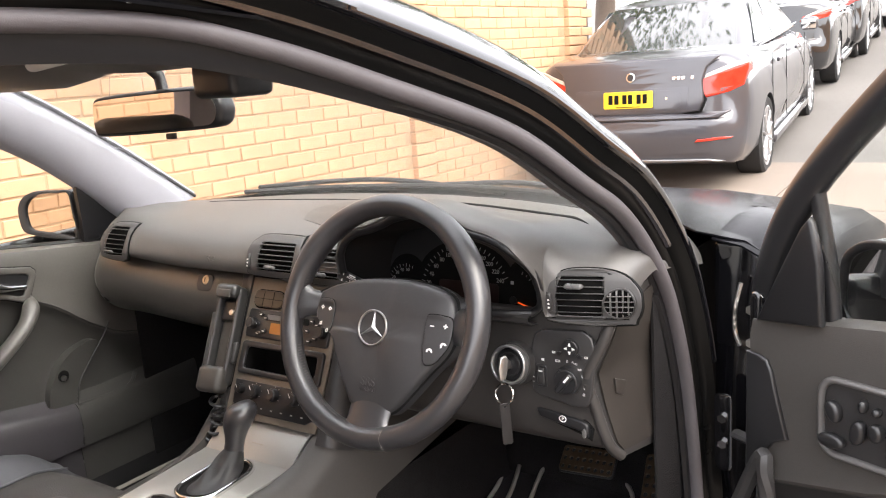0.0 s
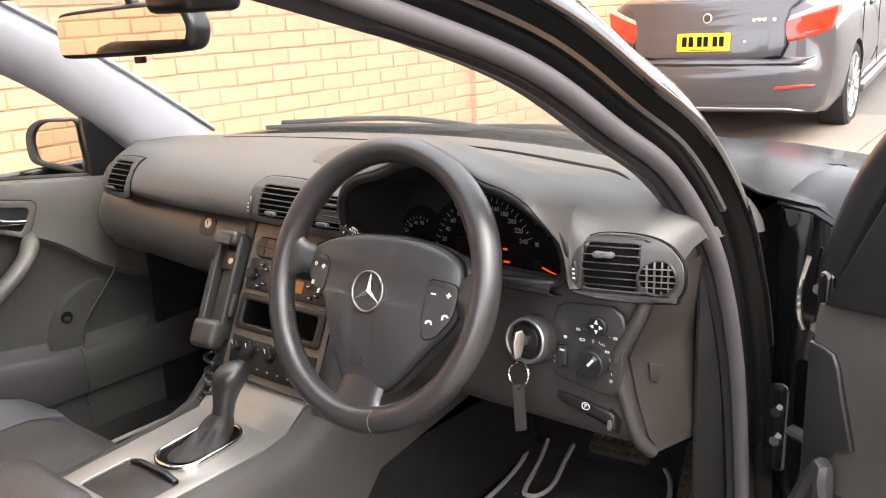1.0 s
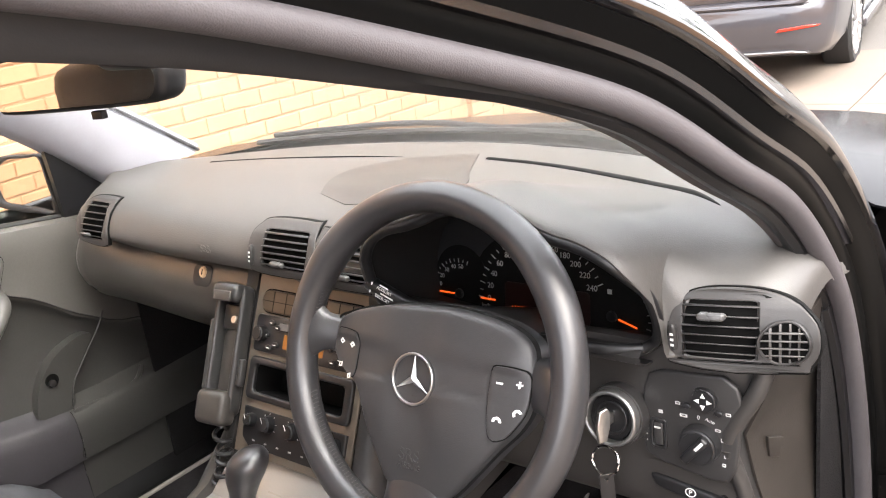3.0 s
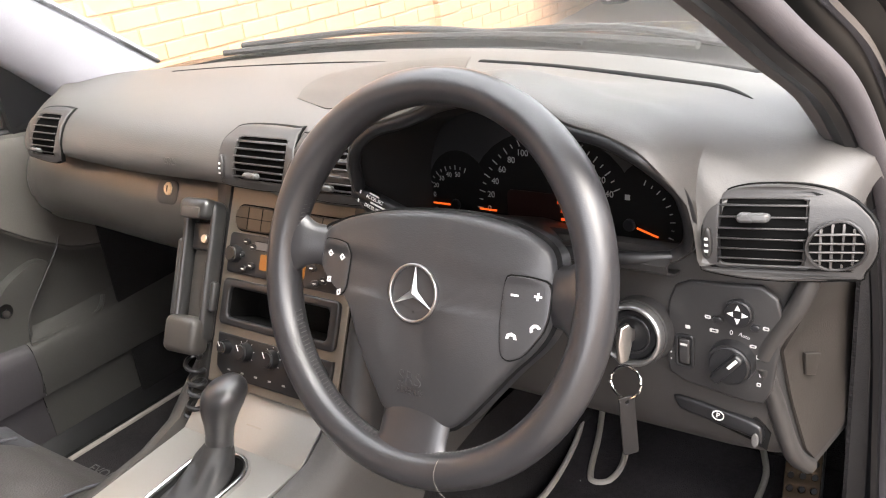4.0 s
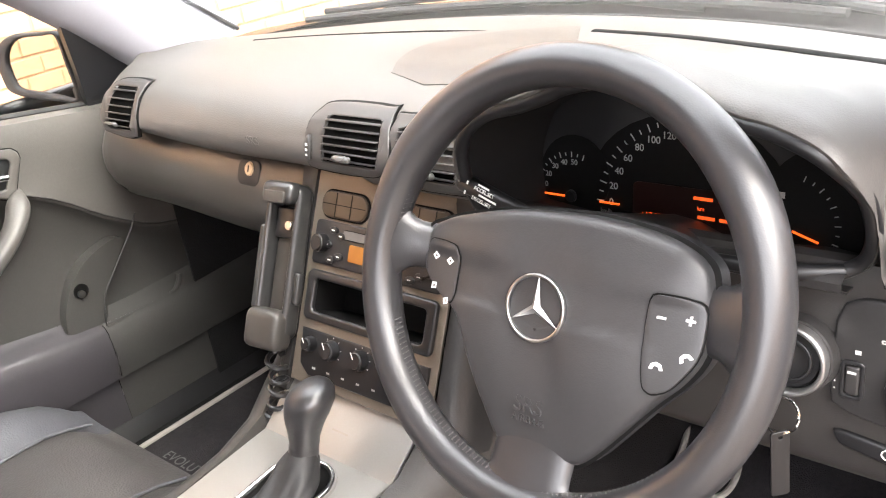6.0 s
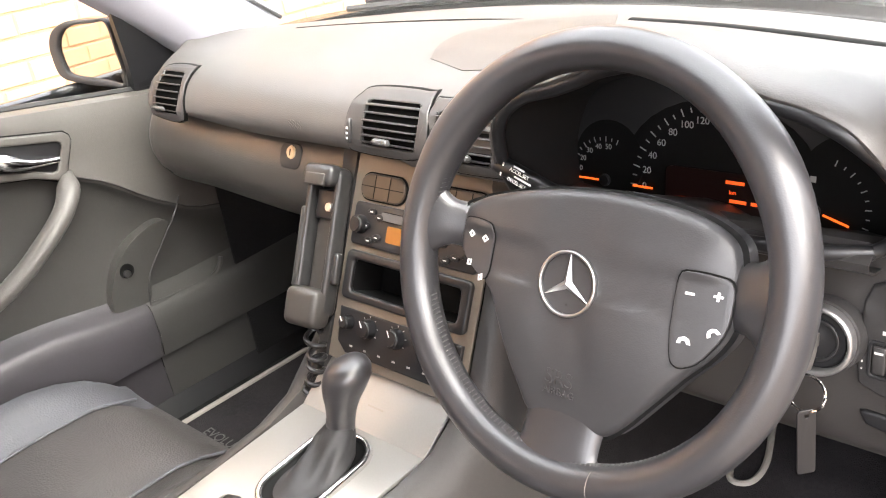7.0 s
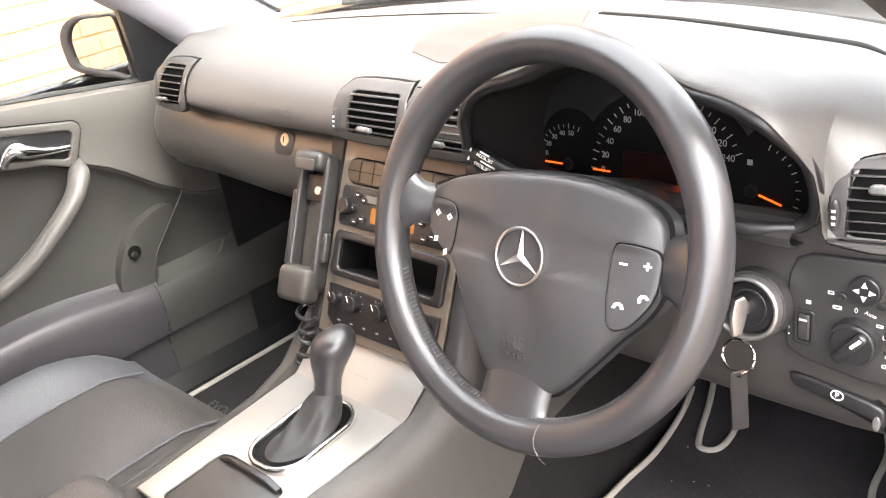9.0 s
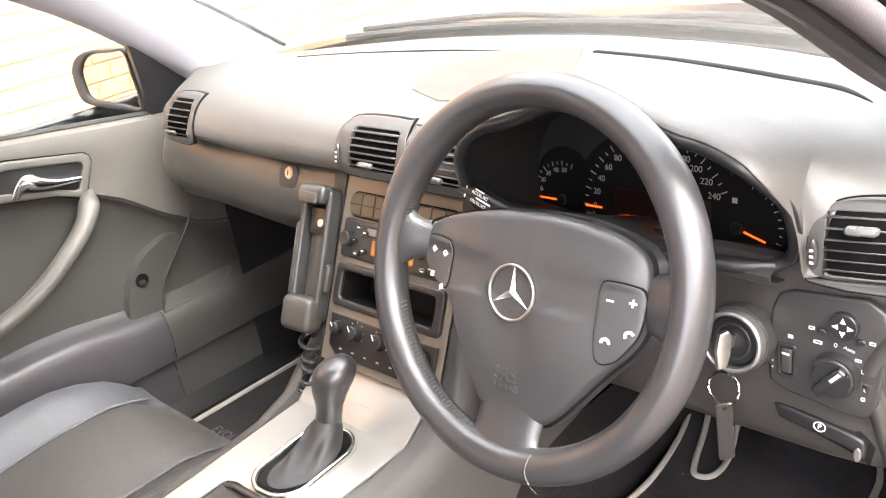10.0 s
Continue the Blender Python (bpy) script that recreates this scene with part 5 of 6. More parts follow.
for y, z, w in ((0.52, 0.76, 0.155), (0.150, 0.70, 0.150), (0.105, 0.652, 0.150), (0.065, 0.622, 0.145), (0.025, 0.592, 0.140), (-0.03, 0.578, 0.134), (-0.10, 0.574, 0.128), (-0.18, 0.572, 0.124), (-0.26, 0.572, 0.12), (-0.70, 0.572, 0.12)):
    rows.append([(s * (w + a) + 0.004, y - b, z + c) for s, a, b, c in ((-1, 0.040, 0, -0.20), (-1, 0.028, 0, -0.10), (-1, 0.018, 0, -0.045), (-1, 0.006, 0, -0.012), (-1, -0.010, 0, 0.000), (-1, -0.024, 0, 0.001), (-1, -0.030, 0, -0.024),
                                                             (1, -0.030, 0, -0.024), (1, -0.024, 0, 0.001), (1, -0.010, 0, 0.000), (1, 0.006, 0, -0.012), (1, 0.018, 0, -0.045), (1, 0.028, 0, -0.10), (1, 0.040, 0, -0.20))])
part("body", loft(rows), CONSOLE, con, "soft grey console sides")
for s in (-1, 1):
    part("side_carpet", loft([[(s * (w + a) + 0.004, y, z) for a, z in ((0.026, 0.50), (0.032, 0.42), (0.045, 0.31))] for y, w in ((0.60, 0.15), (0.15, 0.146), (0.0, 0.136), (-0.7, 0.118))]), CARPET, con, "black carpeted tunnel side")
CT = frame_at((0.004, -0.075, 0.572), (1, 0, 0), (0, 1, 0.045))
part("trim_plate", slab([[(-0.107, 0.1045), (0.107, 0.1045), (0.102, -0.02), (0.096, -0.16), (-0.096, -0.16), (-0.102, -0.02)], rrect(0.008, -0.106, 0.130, 0.086, 0.010)], 0.006, 0.002, CT), SILVER, con, "silver metallic trim plate")
AP = frame_at((0.004, 0.058, 0.604), (1, 0, 0), (0, 0.78, 0.62))
part("ashtray_cover", slab([[(-0.108, 0.046), (0.112, 0.046), (0.107, -0.0495), (-0.107, -0.0495)]], 0.006, 0.002, AP), SILVER, con, "silver ashtray cover")
part("cover_mark", box(0.008, -0.012, 0.0062, 0.026, 0.0022, 0.0006, 0, m=AP), PIPING, con)
cup = part("tray_lid", slab([rrect(0.008, -0.106, 0.126, 0.082, 0.008)], 0.004, 0.001, CT @ shift(0, 0, -0.002)), PLASTIC_LOW, con, "grey sliding tray cover")
part("lid_lip", tube([CT @ Vector(p) for p in ((0.064, -0.066, 0.004), (0.040, -0.0645, 0.009), (-0.03, -0.064, 0.008), (-0.05, -0.066, 0.003))], 0.005, 8, flat=0.6), SATIN_BLACK, cup)
arm = thing("armrest", "grey leather padded armrest on the console", "armrest", (0, -0.5, 0.57))
bm = box(0.008, -0.50, 0.600, 0.200, 0.46, 0.085, 0.034, 6)
part("cushion", bm, SEAT_DARK, arm, "dark grey leather cushion")
part("base", box(0.008, -0.50, 0.558, 0.190, 0.44, 0.03, 0.008), PLASTIC_LOW, arm, "grey plastic base")
part("seam", tube([(x, y, 0.6065) for x, y in rrect(0.008, -0.50, 0.2012, 0.4612, 0.034)], 0.0016, 6, True), PLASTIC_BLACK, arm)

# ---- gear selector ----
LEAN = Vector((0.010, -0.006, 0.0))
gear = thing("gear_selector", "leather gear selector with a gaiter in a chrome ring", "gear lever", (0.02, -0.06, 0.578))
GR = frame_at((0.018, -0.062, 0.579), (1, 0.05, 0), (0, 1, 0.045))
part("chrome_ring", slab([rrect(0, 0, 0.092, 0.142, 0.038, 10), rrect(0, 0, 0.076, 0.126, 0.032, 10)], 0.010, 0.0035, GR @ shift(0, 0, -0.002)), CHROME, gear, "chrome gaiter ring")
# flat near-black plate paints the shade of the well under the gaiter
part("well", slab([rrect(0, 0, 0.082, 0.132, 0.033, 8)], 0.001, 0, GR @ shift(0, 0, 0.0)), INK_AND_SHADE, gear)
rings = []
for t in np.linspace(0, 1, 14):
    c = Vector((0.020, -0.068, 0.580)).lerp(Vector((0.008, -0.008, 0.618)) + LEAN, t ** 0.7)
    c.z = 0.580 + 0.040 * t ** 1.3
    hw, hl = 0.034 * (1 - t) ** 0.95 + 0.0155 * t, 0.050 * (1 - t) ** 1.0 + 0.0165 * t
    ring3 = []
    for k in range(36):
        a = 2 * math.pi * k / 36
        fold = 1 + (0.085 * math.sin(4 * a + 2.5 * t) + 0.060 * math.sin(7 * a - 5 * t)) * math.sin(math.pi * min(1, t * 1.05))
        ring3.append(c + Vector((math.cos(a) * hw * fold, math.sin(a) * hl * fold, 0.010 * math.sin(3 * a + 5 * t) * (1 - t) * t * 2)))
    rings.append(ring3)
part("gaiter", loft(rings, True), GAITER, gear, "creased black leather gaiter")
part("collar", tube([Vector((0.008, -0.009, 0.612)) + LEAN, Vector((0.008, -0.006, 0.624)) + LEAN], 0.0170, 20), LEATHER, gear)
rings = []
for t, hw, hl, dx, dy in ((0, 0.0150, 0.0160, 0, 0), (0.14, 0.0155, 0.0165, 0.001, 0.001), (0.32, 0.0180, 0.0200, 0.003, 0.003), (0.50, 0.0225, 0.0250, 0.006, 0.005), (0.66, 0.0255, 0.0275, 0.009, 0.006), (0.78, 0.0255, 0.0270, 0.010, 0.006), (0.88, 0.0225, 0.0240, 0.010, 0.005), (0.95, 0.0170, 0.0185, 0.010, 0.005), (0.99, 0.0090, 0.0100, 0.010, 0.005), (1.0, 0.002, 0.002, 0.010, 0.005)):
    c = Vector((0.008, -0.006, 0.622)).lerp(Vector((0.006, 0.006, 0.697)), t) + Vector((dx, dy, 0)) + LEAN
    hw, hl = hw * 1.12, hl * 1.10
    rings.append([c + Vector((math.cos(a) * hw, math.sin(a) * hl, math.cos(a) * hw * 0.18 * t + math.sin(a) * hl * 0.12 * t)) for a in [2 * math.pi * k / 26 for k in range(26)]])
part("knob", loft(rings, True, True), LEATHER, gear, "smooth black leather knob")

# ---- doors ----
UPPER, MIDDLE, LOWER = (0, 8), (7, 12), (11, None)


def door_panel(M, lower, s0=0.0, s1=1.12):
    """The trim skin of a door: sill, upper panel, recess and lower pocket. Local x runs back from the hinge, y outward."""
    rows = []
    for s in np.linspace(s0, s1, 33):
        zt = 0.868 + 0.122 * s
        zc = lerp(s, [0, 0.2, 0.28, 0.34, 0.406, 0.52, 0.8, 1.2], [0.62, 0.665, 0.715, 0.765, 0.80, 0.838, 0.86, 0.87])
        pk = lerp(s, [0, 0.15, 0.25, 0.342, 0.41, 0.50, 0.57, 0.65, 1.1], [0.545, 0.538, 0.534, 0.536, 0.543, 0.556, 0.560, 0.556, 0.55])
        prof = [(0.045, zt - 0.004), (0.018, zt), (0.003, zt - 0.006), (-0.003, zt - 0.03), (0.0, (zt + zc) / 2), (0.0, zc + 0.016), (-0.003, zc + 0.006), (0.000, zc), (0.010, zc - 0.006), (0.022, zc - 0.03), (0.026, (zc + pk) / 2), (0.020, pk + 0.02),
                (0.006, pk + 0.005), (-0.010, pk), (-0.018, pk - 0.010), (-0.022, pk - 0.035), (-0.022, 0.46), (-0.016, 0.435), (0.0, 0.43), (-0.005, 0.345)]
        rows.append([M @ Vector((s, w, z)) for w, z in prof[lower[0]:lower[1]]])
    return loft(rows)


LD = Matrix(((0, -1, 0, -0.668), (-1, 0, 0, 0.45), (0, 0, 1, 0), (0, 0, 0, 1)))
ld = thing("passenger_door", "closed passenger door with grey trim and a chrome handle", "car door", (-0.75, 0.0, 0.35))
part("trim_panel", door_panel(LD, UPPER), DOORSKIN_LIT, ld, "smooth grey door trim, lightened for side light")
part("door_inset", door_panel(LD, MIDDLE), DOORMID, ld, "darker grey door inset")
part("door_pocket", door_panel(LD, LOWER, 0.340), DOORLOW, ld, "mauve-grey lower door pocket")
part("speaker_panel", door_panel(LD, LOWER, 0.0, 0.339), DOORMID, ld, "grey panel over the door speaker")
part("panel_seam", tube([LD @ Vector((s, w, z)) for s, w, z in spline([(0.222, -0.004, 0.702), (0.241, -0.003, 0.673), (0.279, 0.000, 0.628), (0.317, -0.002, 0.584), (0.334, -0.010, 0.534), (0.338, -0.0222, 0.483), (0.344, -0.020, 0.445)], 5)], 0.0014, 6), PLASTIC_LOW, ld)
part("panel_crease", tube([LD @ Vector((s, w, z)) for s, w, z in spline([(0.333, -0.008, 0.535), (0.261, -0.006, 0.531), (0.200, -0.006, 0.533), (0.180, -0.004, 0.545), (0.172, -0.002, 0.560)], 5)], 0.0050, 8), DOORMID, ld)
part("outer_skin", box(-0.84, -0.12, 0.60, 0.03, 1.15, 0.62, 0.012), PAINT, ld)
part("sill_strip", tube([LD @ Vector((s, 0.030, 0.869 + 0.122 * s)) for s in np.linspace(0.12, 1.12, 12)], 0.006, 6), RUBBER, ld)
dg = part("window_glass", thick(loft([[LD @ Vector((s, 0.055 - 0.10 * t + 0.0, 0.84 + 0.122 * s + 0.42 * t)) for s in np.linspace(0.15, 1.12, 6)] for t in (0, 0.5, 1)]), 0.004), GLASS, ld)
dg.visible_shadow = False
part("trim_seam", tube([LD @ Vector((s, -0.0035, lerp(s, [0, 0.2, 0.28, 0.34, 0.406, 0.52, 0.8, 1.2], [0.62, 0.665, 0.715, 0.765, 0.80, 0.838, 0.86, 0.87]) + 0.006)) for s in np.linspace(0.02, 1.1, 40)], 0.0016, 6), PLASTIC_LOW, ld)
# handle in its recess
HB = LD @ Matrix(((1, 0, 0, 0.455), (0, 0, -1, -0.001), (0, 1, 0, 0.848), (0, 0, 0, 1)))
o1 = [(-0.075, 0.008), (-0.074, 0.018), (-0.066, 0.026), (0.060, 0.052), (0.098, 0.056), (0.108, 0.044), (0.110, 0.004), (0.098, -0.010), (0.0, -0.030), (-0.036, -0.046), (-0.047, -0.046), (-0.053, -0.040)]
o2 = [(-0.058, 0.004), (-0.057, 0.010), (-0.052, 0.014), (0.050, 0.036), (0.088, 0.041), (0.095, 0.034), (0.096, 0.012), (0.088, 0.004), (0.0, -0.018), (-0.032, -0.031), (-0.040, -0.030)]
hb = part("handle_bezel", slab([o1, o2], 0.007, 0.0032, HB), DOORSKIN_LIT, ld, "grey handle surround")
part("joint", slab([[(0.015 + (x - 0.015) * 1.025, 0.005 + (y - 0.005) * 1.06) for x, y in o1]], 0.002, 0, HB), INK_AND_SHADE, hb)
part("recess", slab([o2], 0.0015, 0, HB @ shift(0, 0, 0.0008)), PLASTIC_BLACK, hb)
hp = spline([(-0.056, -0.019, 0.008), (-0.030, -0.015, 0.010), (-0.006, -0.010, 0.012), (0.016, -0.002, 0.014), (0.032, 0.006, 0.013), (0.046, 0.000, 0.011), (0.058, -0.016, 0.008)], 5)
part("handle", tube([HB @ (p + Vector((0.010, 0.006, 0))) for p in hp], [0.0050 + 0.0085 * math.exp(-((k - 18) / 9) ** 2) for k in range(len(hp))], 10, up=(1, 0, 0)), CHROME, hb, "satin chrome pull handle")
gh = spline([(0.398, 0.004, 0.806), (0.410, -0.018, 0.796), (0.424, -0.034, 0.780), (0.446, -0.042, 0.757), (0.482, -0.046, 0.729), (0.532, -0.046, 0.694), (0.59, -0.042, 0.665), (0.68, -0.03, 0.64), (0.78, 0.0, 0.63)], 6)
part("grab_handle", tube([LD @ p for p in gh], [0.0185 * (0.45 + 0.55 * ease(k / 9)) for k in range(len(gh))], 14, flat=0.8), DOORSKIN_LIT, ld, "grey moulded grab handle")
bk = part("speaker_bracket", loft([[LD @ Vector((s, w, z)) for s, z in curve2(((0.330, 0.536), (0.311, 0.589), (0.264, 0.652), (0.256, 0.666), (0.270, 0.672), (0.292, 0.670), (0.332, 0.655), (0.364, 0.628), (0.387, 0.590), (0.396, 0.556), (0.390, 0.545)), 3)] for w in (0.03, 0.008, 0.002, -0.001)], True, True), DOORMID, ld, "grey moulded bracket with a small button")
part("button_well", drum(0.013, 0.002, LD @ Matrix(((1, 0, 0, 0.354), (0, 0, -1, -0.0015), (0, 1, 0, 0.611), (0, 0, 0, 1)))), INK_AND_SHADE, bk)
part("button", drum(0.0065, 0.006, LD @ Matrix(((1, 0, 0, 0.356), (0, 0, -1, -0.002), (0, 1, 0, 0.607), (0, 0, 0, 1)))), STEEL, bk)
part("sail_panel", thick(loft([[(-0.70, 0.215, 0.885), (-0.70, 0.34, 0.885)], [(-0.675, 0.20, 0.96), (-0.69, 0.33, 0.93)], [(-0.655, 0.185, 1.035), (-0.67, 0.25, 0.99)]]), 0.012), PLASTIC_BLACK, ld, "black mirror triangle")
# passenger mirror on the door
MG = frame_at((-0.805, 0.192, 0.965), (1, 0.22, 0), (0, 0.03, 1))
o = curve2([(-0.0745, 0.003), (-0.066, 0.026), (-0.046, 0.042), (-0.010, 0.0525), (0.050, 0.053), (0.092, 0.0505), (0.101, 0.0), (0.106, -0.060), (0.050, -0.061), (0.0, -0.0575), (-0.050, -0.050), (-0.0695, -0.036)])
g = curve2([(-0.050, 0.002), (-0.043, 0.020), (-0.025, 0.036), (0.004, 0.0455), (0.050, 0.047), (0.090, 0.0455), (0.097, 0.0), (0.101, -0.054), (0.050, -0.050), (-0.002, -0.0445), (-0.034, -0.040), (-0.046, -0.028)])
mh = part("mirror_housing", slab([o], 0.075, 0.014, MG @ shift(0, 0, -0.078)), PAINT, ld, "black door mirror housing")
part("mirror_rim", slab([o, g], 0.012, 0.004, MG @ shift(0, 0, -0.006)), RUBBER, mh)
part("mirror_glass", slab([[(x * 1.02, y * 1.02) for x, y in g]], 0.002, 0, MG @ shift(0, 0, -0.002)), MIRROR_DIM, mh, "bright mirror glass")
part("mirror_foot", box(-0.715, 0.235, 0.915, 0.07, 0.05, 0.04, 0.012), PLASTIC_BLACK, ld)

RD = Matrix(((0.927, 0.375, 0, 0.822), (-0.375, 0.927, 0, 0.256), (0, 0, 1, 0), (0, 0, 0, 1)))
rd = thing("driver_door", "open driver's door with grey trim and seat switches", "car door", (0.9, 0.35, 0.35))
# same trim as the passenger door, in darker materials that stand for shade
part("trim_panel", door_panel(RD, UPPER), CONSOLE, rd, "door trim, darkened for shade")
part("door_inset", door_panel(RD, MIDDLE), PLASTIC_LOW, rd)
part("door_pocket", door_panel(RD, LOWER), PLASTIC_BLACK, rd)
part("outer_skin", box(0.58, 0.13, 0.60, 1.16, 0.03, 0.62, 0.012, m=RD), PAINT, rd)
part("door_end", box(0.0, 0.07, 0.62, 0.02, 0.13, 0.56, 0.008, m=RD), PAINT, rd)
FR = [(-0.006, 0.868), (0.005, 0.915), (0.038, 0.993), (0.084, 1.062), (0.165, 1.150), (0.26, 1.235), (0.36, 1.295), (0.52, 1.335), (0.80, 1.35)]
part("window_frame", tube([RD @ Vector((p.x, 0.035 - 0.12 * (p.y - 0.89), p.y)) for p in spline(FR, 6)], 0.0195, 14, flat=1.2), SATIN_BLACK, rd, "black window frame")
part("division_bar", tube([RD @ Vector((0.112, 0.022, 0.868)), RD @ Vector((0.108, 0.019, 0.95)), RD @ Vector((0.090, 0.012, 1.060))], 0.011, 12), SATIN_BLACK, rd)
rg = part("window_glass", thick(loft([[RD @ Vector((s, 0.045 - 0.08 * t, 0.86 + 0.122 * s + h * t)) for s, h in ((0.118, 0.150), (0.20, 0.285), (0.38, 0.37), (1.1, 0.36))] for t in (0, 0.5, 1)]), 0.004), GLASS, rd)
rg.visible_shadow = False
SP2 = RD @ Matrix(((1, 0, 0, 0), (0, 0, -1, 0.004), (0, 1, 0, 0), (0, 0, 0, 1)))
part("sail_panel", slab([[(0.014, 0.866), (0.060, 0.870), (0.115, 0.876), (0.111, 0.960), (0.100, 1.012), (0.094, 1.018), (0.082, 1.004), (0.050, 0.940)]], 0.016, 0.006, SP2), PLASTIC_BLACK, rd, "dark grey mirror triangle")
part("speaker_cover", slab([[(-0.004, 0.817), (0.016, 0.816), (0.030, 0.811), (0.038, 0.795), (0.045, 0.765), (0.063, 0.702), (0.040, 0.690), (0.020, 0.662), (0.0, 0.625), (-0.006, 0.63)]], 0.010, 0.004, SP2 @ shift(0, 0, 0.002)), SATIN_BLACK, rd, "dark speaker cover")
part("map_pocket_edge", tube([SP2 @ Vector(p) for p in spline([(-0.02, 0.560, 0.02), (0.010, 0.630, 0.02), (0.036, 0.675, 0.025), (0.044, 0.640, 0.03), (0.050, 0.560, 0.03), (0.055, 0.47, 0.03)], 5)], 0.012, 8), PLASTIC_LOW, rd)
sp = part("switch_pack", slab([rrect(0.189, 0.757, 0.160, 0.112, 0.026), rrect(0.189, 0.757, 0.142, 0.095, 0.020)], 0.014, 0.005, SP2), PLASTIC_MID, rd, "recessed seat switch pack")
part("backing", slab([rrect(0.189, 0.757, 0.146, 0.099, 0.020)], 0.002, 0, SP2 @ shift(0, 0, 0.004)), PLASTIC_LOW, sp)
for x, z, rx, ry, t in ((0.134, 0.767, 0.010, 0.015, 20), (0.132, 0.726, 0.019, 0.010, 0), (0.168, 0.748, 0.010, 0.017, -10), (0.174, 0.785, 0.006, 0.009, 0), (0.192, 0.755, 0.010, 0.012, 10), (0.192, 0.782, 0.006, 0.006, 0), (0.222, 0.77, 0.010, 0.015, 0), (0.224, 0.735, 0.018, 0.010, 0)):
    part("switch", slab([oval(0, 0, rx, ry, 20)], 0.016, 0.006, SP2 @ shift(x, z, 0.004, t)), SATIN_BLACK, sp)
MR = frame_at((1.005, 0.262, 0.912), (0.72, -0.69, 0), (0, 0, 1))
o = curve2([(-0.118, -0.045), (-0.113, 0.022), (-0.088, 0.050), (-0.040, 0.066), (0.060, 0.068), (0.098, 0.048), (0.102, -0.040), (0.080, -0.066), (-0.060, -0.072), (-0.105, -0.066)])
mr = part("mirror_housing", slab([o], 0.07, 0.016, MR @ shift(0, 0, -0.073)), PAINT, rd, "black door mirror housing")
part("mirror_rim", slab([o, [(x * 0.86, y * 0.82) for x, y in o]], 0.012, 0.004, MR @ shift(0, 0, -0.008)), PLASTIC_BLACK, mr)
part("mirror_glass", slab([[(x * 0.87, y * 0.83) for x, y in o]], 0.002, 0, MR @ shift(0, 0, -0.002)), MIRROR, mr, "bright mirror glass")

# ---- seats ----
def seat(cx, name, label):
    st = thing(name, label, "", (cx, -0.3, 0.3))
    st.parent = car
    def top(x, y):
        e = abs(x - cx)
        z = 0.492 - 0.03 * ease((y + 0.10) / 0.12) - 0.055 * ease((-y - 0.15) / 0.5)
        return z + 0.040 * ease((e - 0.135) / 0.07) * (0.35 + 0.65 * ease((-y - 0.02) / 0.16)) - 0.045 * ease((e - 0.215) / 0.03)
    def strip(x0, x1, edge):
        rows = []
        for y in list(np.linspace(-0.56, -0.06, 12)) + [-0.03, -0.012, 0.0]:
            k = ease((y + 0.05) / 0.05)
            rows.append([(x, y, top(x, y) - 0.022 * k - (0.004 if abs(x - x0) < 1e-4 or abs(x - x1) < 1e-4 else 0)) for x in np.linspace(x0, x1, 8)])
        rows.append([(x, 0.006, 0.44) for x in np.linspace(x0, x1, 8)])
        rows.append([(x, -0.005, 0.36) for x in np.linspace(x0, x1, 8)])
        return loft(rows)
    part("centre_cushion", strip(cx - 0.135, cx + 0.115, 0), SEAT_DARK, st, "dark leather centre panel")
    part("bolster", strip(cx - 0.24, cx - 0.135, 0), SEAT_SIDE_SKYLIT, st, "leather bolster, lightened for its sky reflection")
    part("bolster", strip(cx + 0.115, cx + 0.24, 0), SEAT_DARK, st)
    for x in (cx - 0.135, cx + 0.115):
        part("seam", tube([(x, y, top(x, y) - 0.001) for y in np.linspace(-0.56, -0.02, 16)], 0.0028, 6), SEAT_SIDE_SKYLIT, st)
    part("base", box(cx, -0.28, 0.385, 0.44, 0.54, 0.15, 0.03), PLASTIC_BLACK, st)
    part("backrest", box(cx, -0.70, 0.76, 0.46, 0.14, 0.56, 0.06, m=None), SEAT_DARK, st)
    part("headrest", box(cx, -0.76, 1.10, 0.26, 0.09, 0.15, 0.04), SEAT_DARK, st)
    return st


seat(-0.375, "seat", "dark grey leather passenger seat with pale bolster piping")
ds = seat(0.36, "seat", "dark grey leather driver's seat set far back")
ds.location.y -= 0.13
ds.location.z -= 0.015

# ---- mats and pedals ----
mat_l = thing("passenger_mat", "black carpet mat with a pale grey piped edge", "floor mat", (-0.4, 0.2, 0.3))
MO = [(-0.585, -0.05), (-0.585, 0.36), (-0.55, 0.46), (-0.30, 0.48), (-0.20, 0.44), (-0.19, -0.05)]
part("carpet", slab([MO], 0.010, 0.003, Matrix.Translation((0, 0, 0.322))), MATCARPET, mat_l)
part("piping", tube([(x, y, 0.333) for x, y in MO], 0.0055, 8), PIPING, mat_l)
part("lettering", text("EVOLUTION", 0.027, pose(-0.455, 0.088, 0.3325, 0, 0, 0)), PLASTIC_MID, mat_l)
mat_r = thing("driver_mat", "black carpet mat with a pale grey piped edge round the pedals", "floor mat", (0.4, 0.2, 0.3))
part("carpet", slab([[(0.225, -0.15), (0.22, 0.27), (0.225, 0.40), (0.20, 0.53), (0.17, 0.62), (0.60, 0.62), (0.61, -0.15)]], 0.010, 0.003, Matrix.Translation((0, 0, 0.325))), MATCARPET, mat_r)
rnd = random.Random(77)
tagged(part("crumbs", join(*[box(rnd.uniform(0.25, 0.56), rnd.uniform(0.0, 0.45), 0.3358, 0.0014, 0.0012, 0.0010, 0.0003, 1) for k in range(14)]), WHITE, mat_r), kind="stuff")
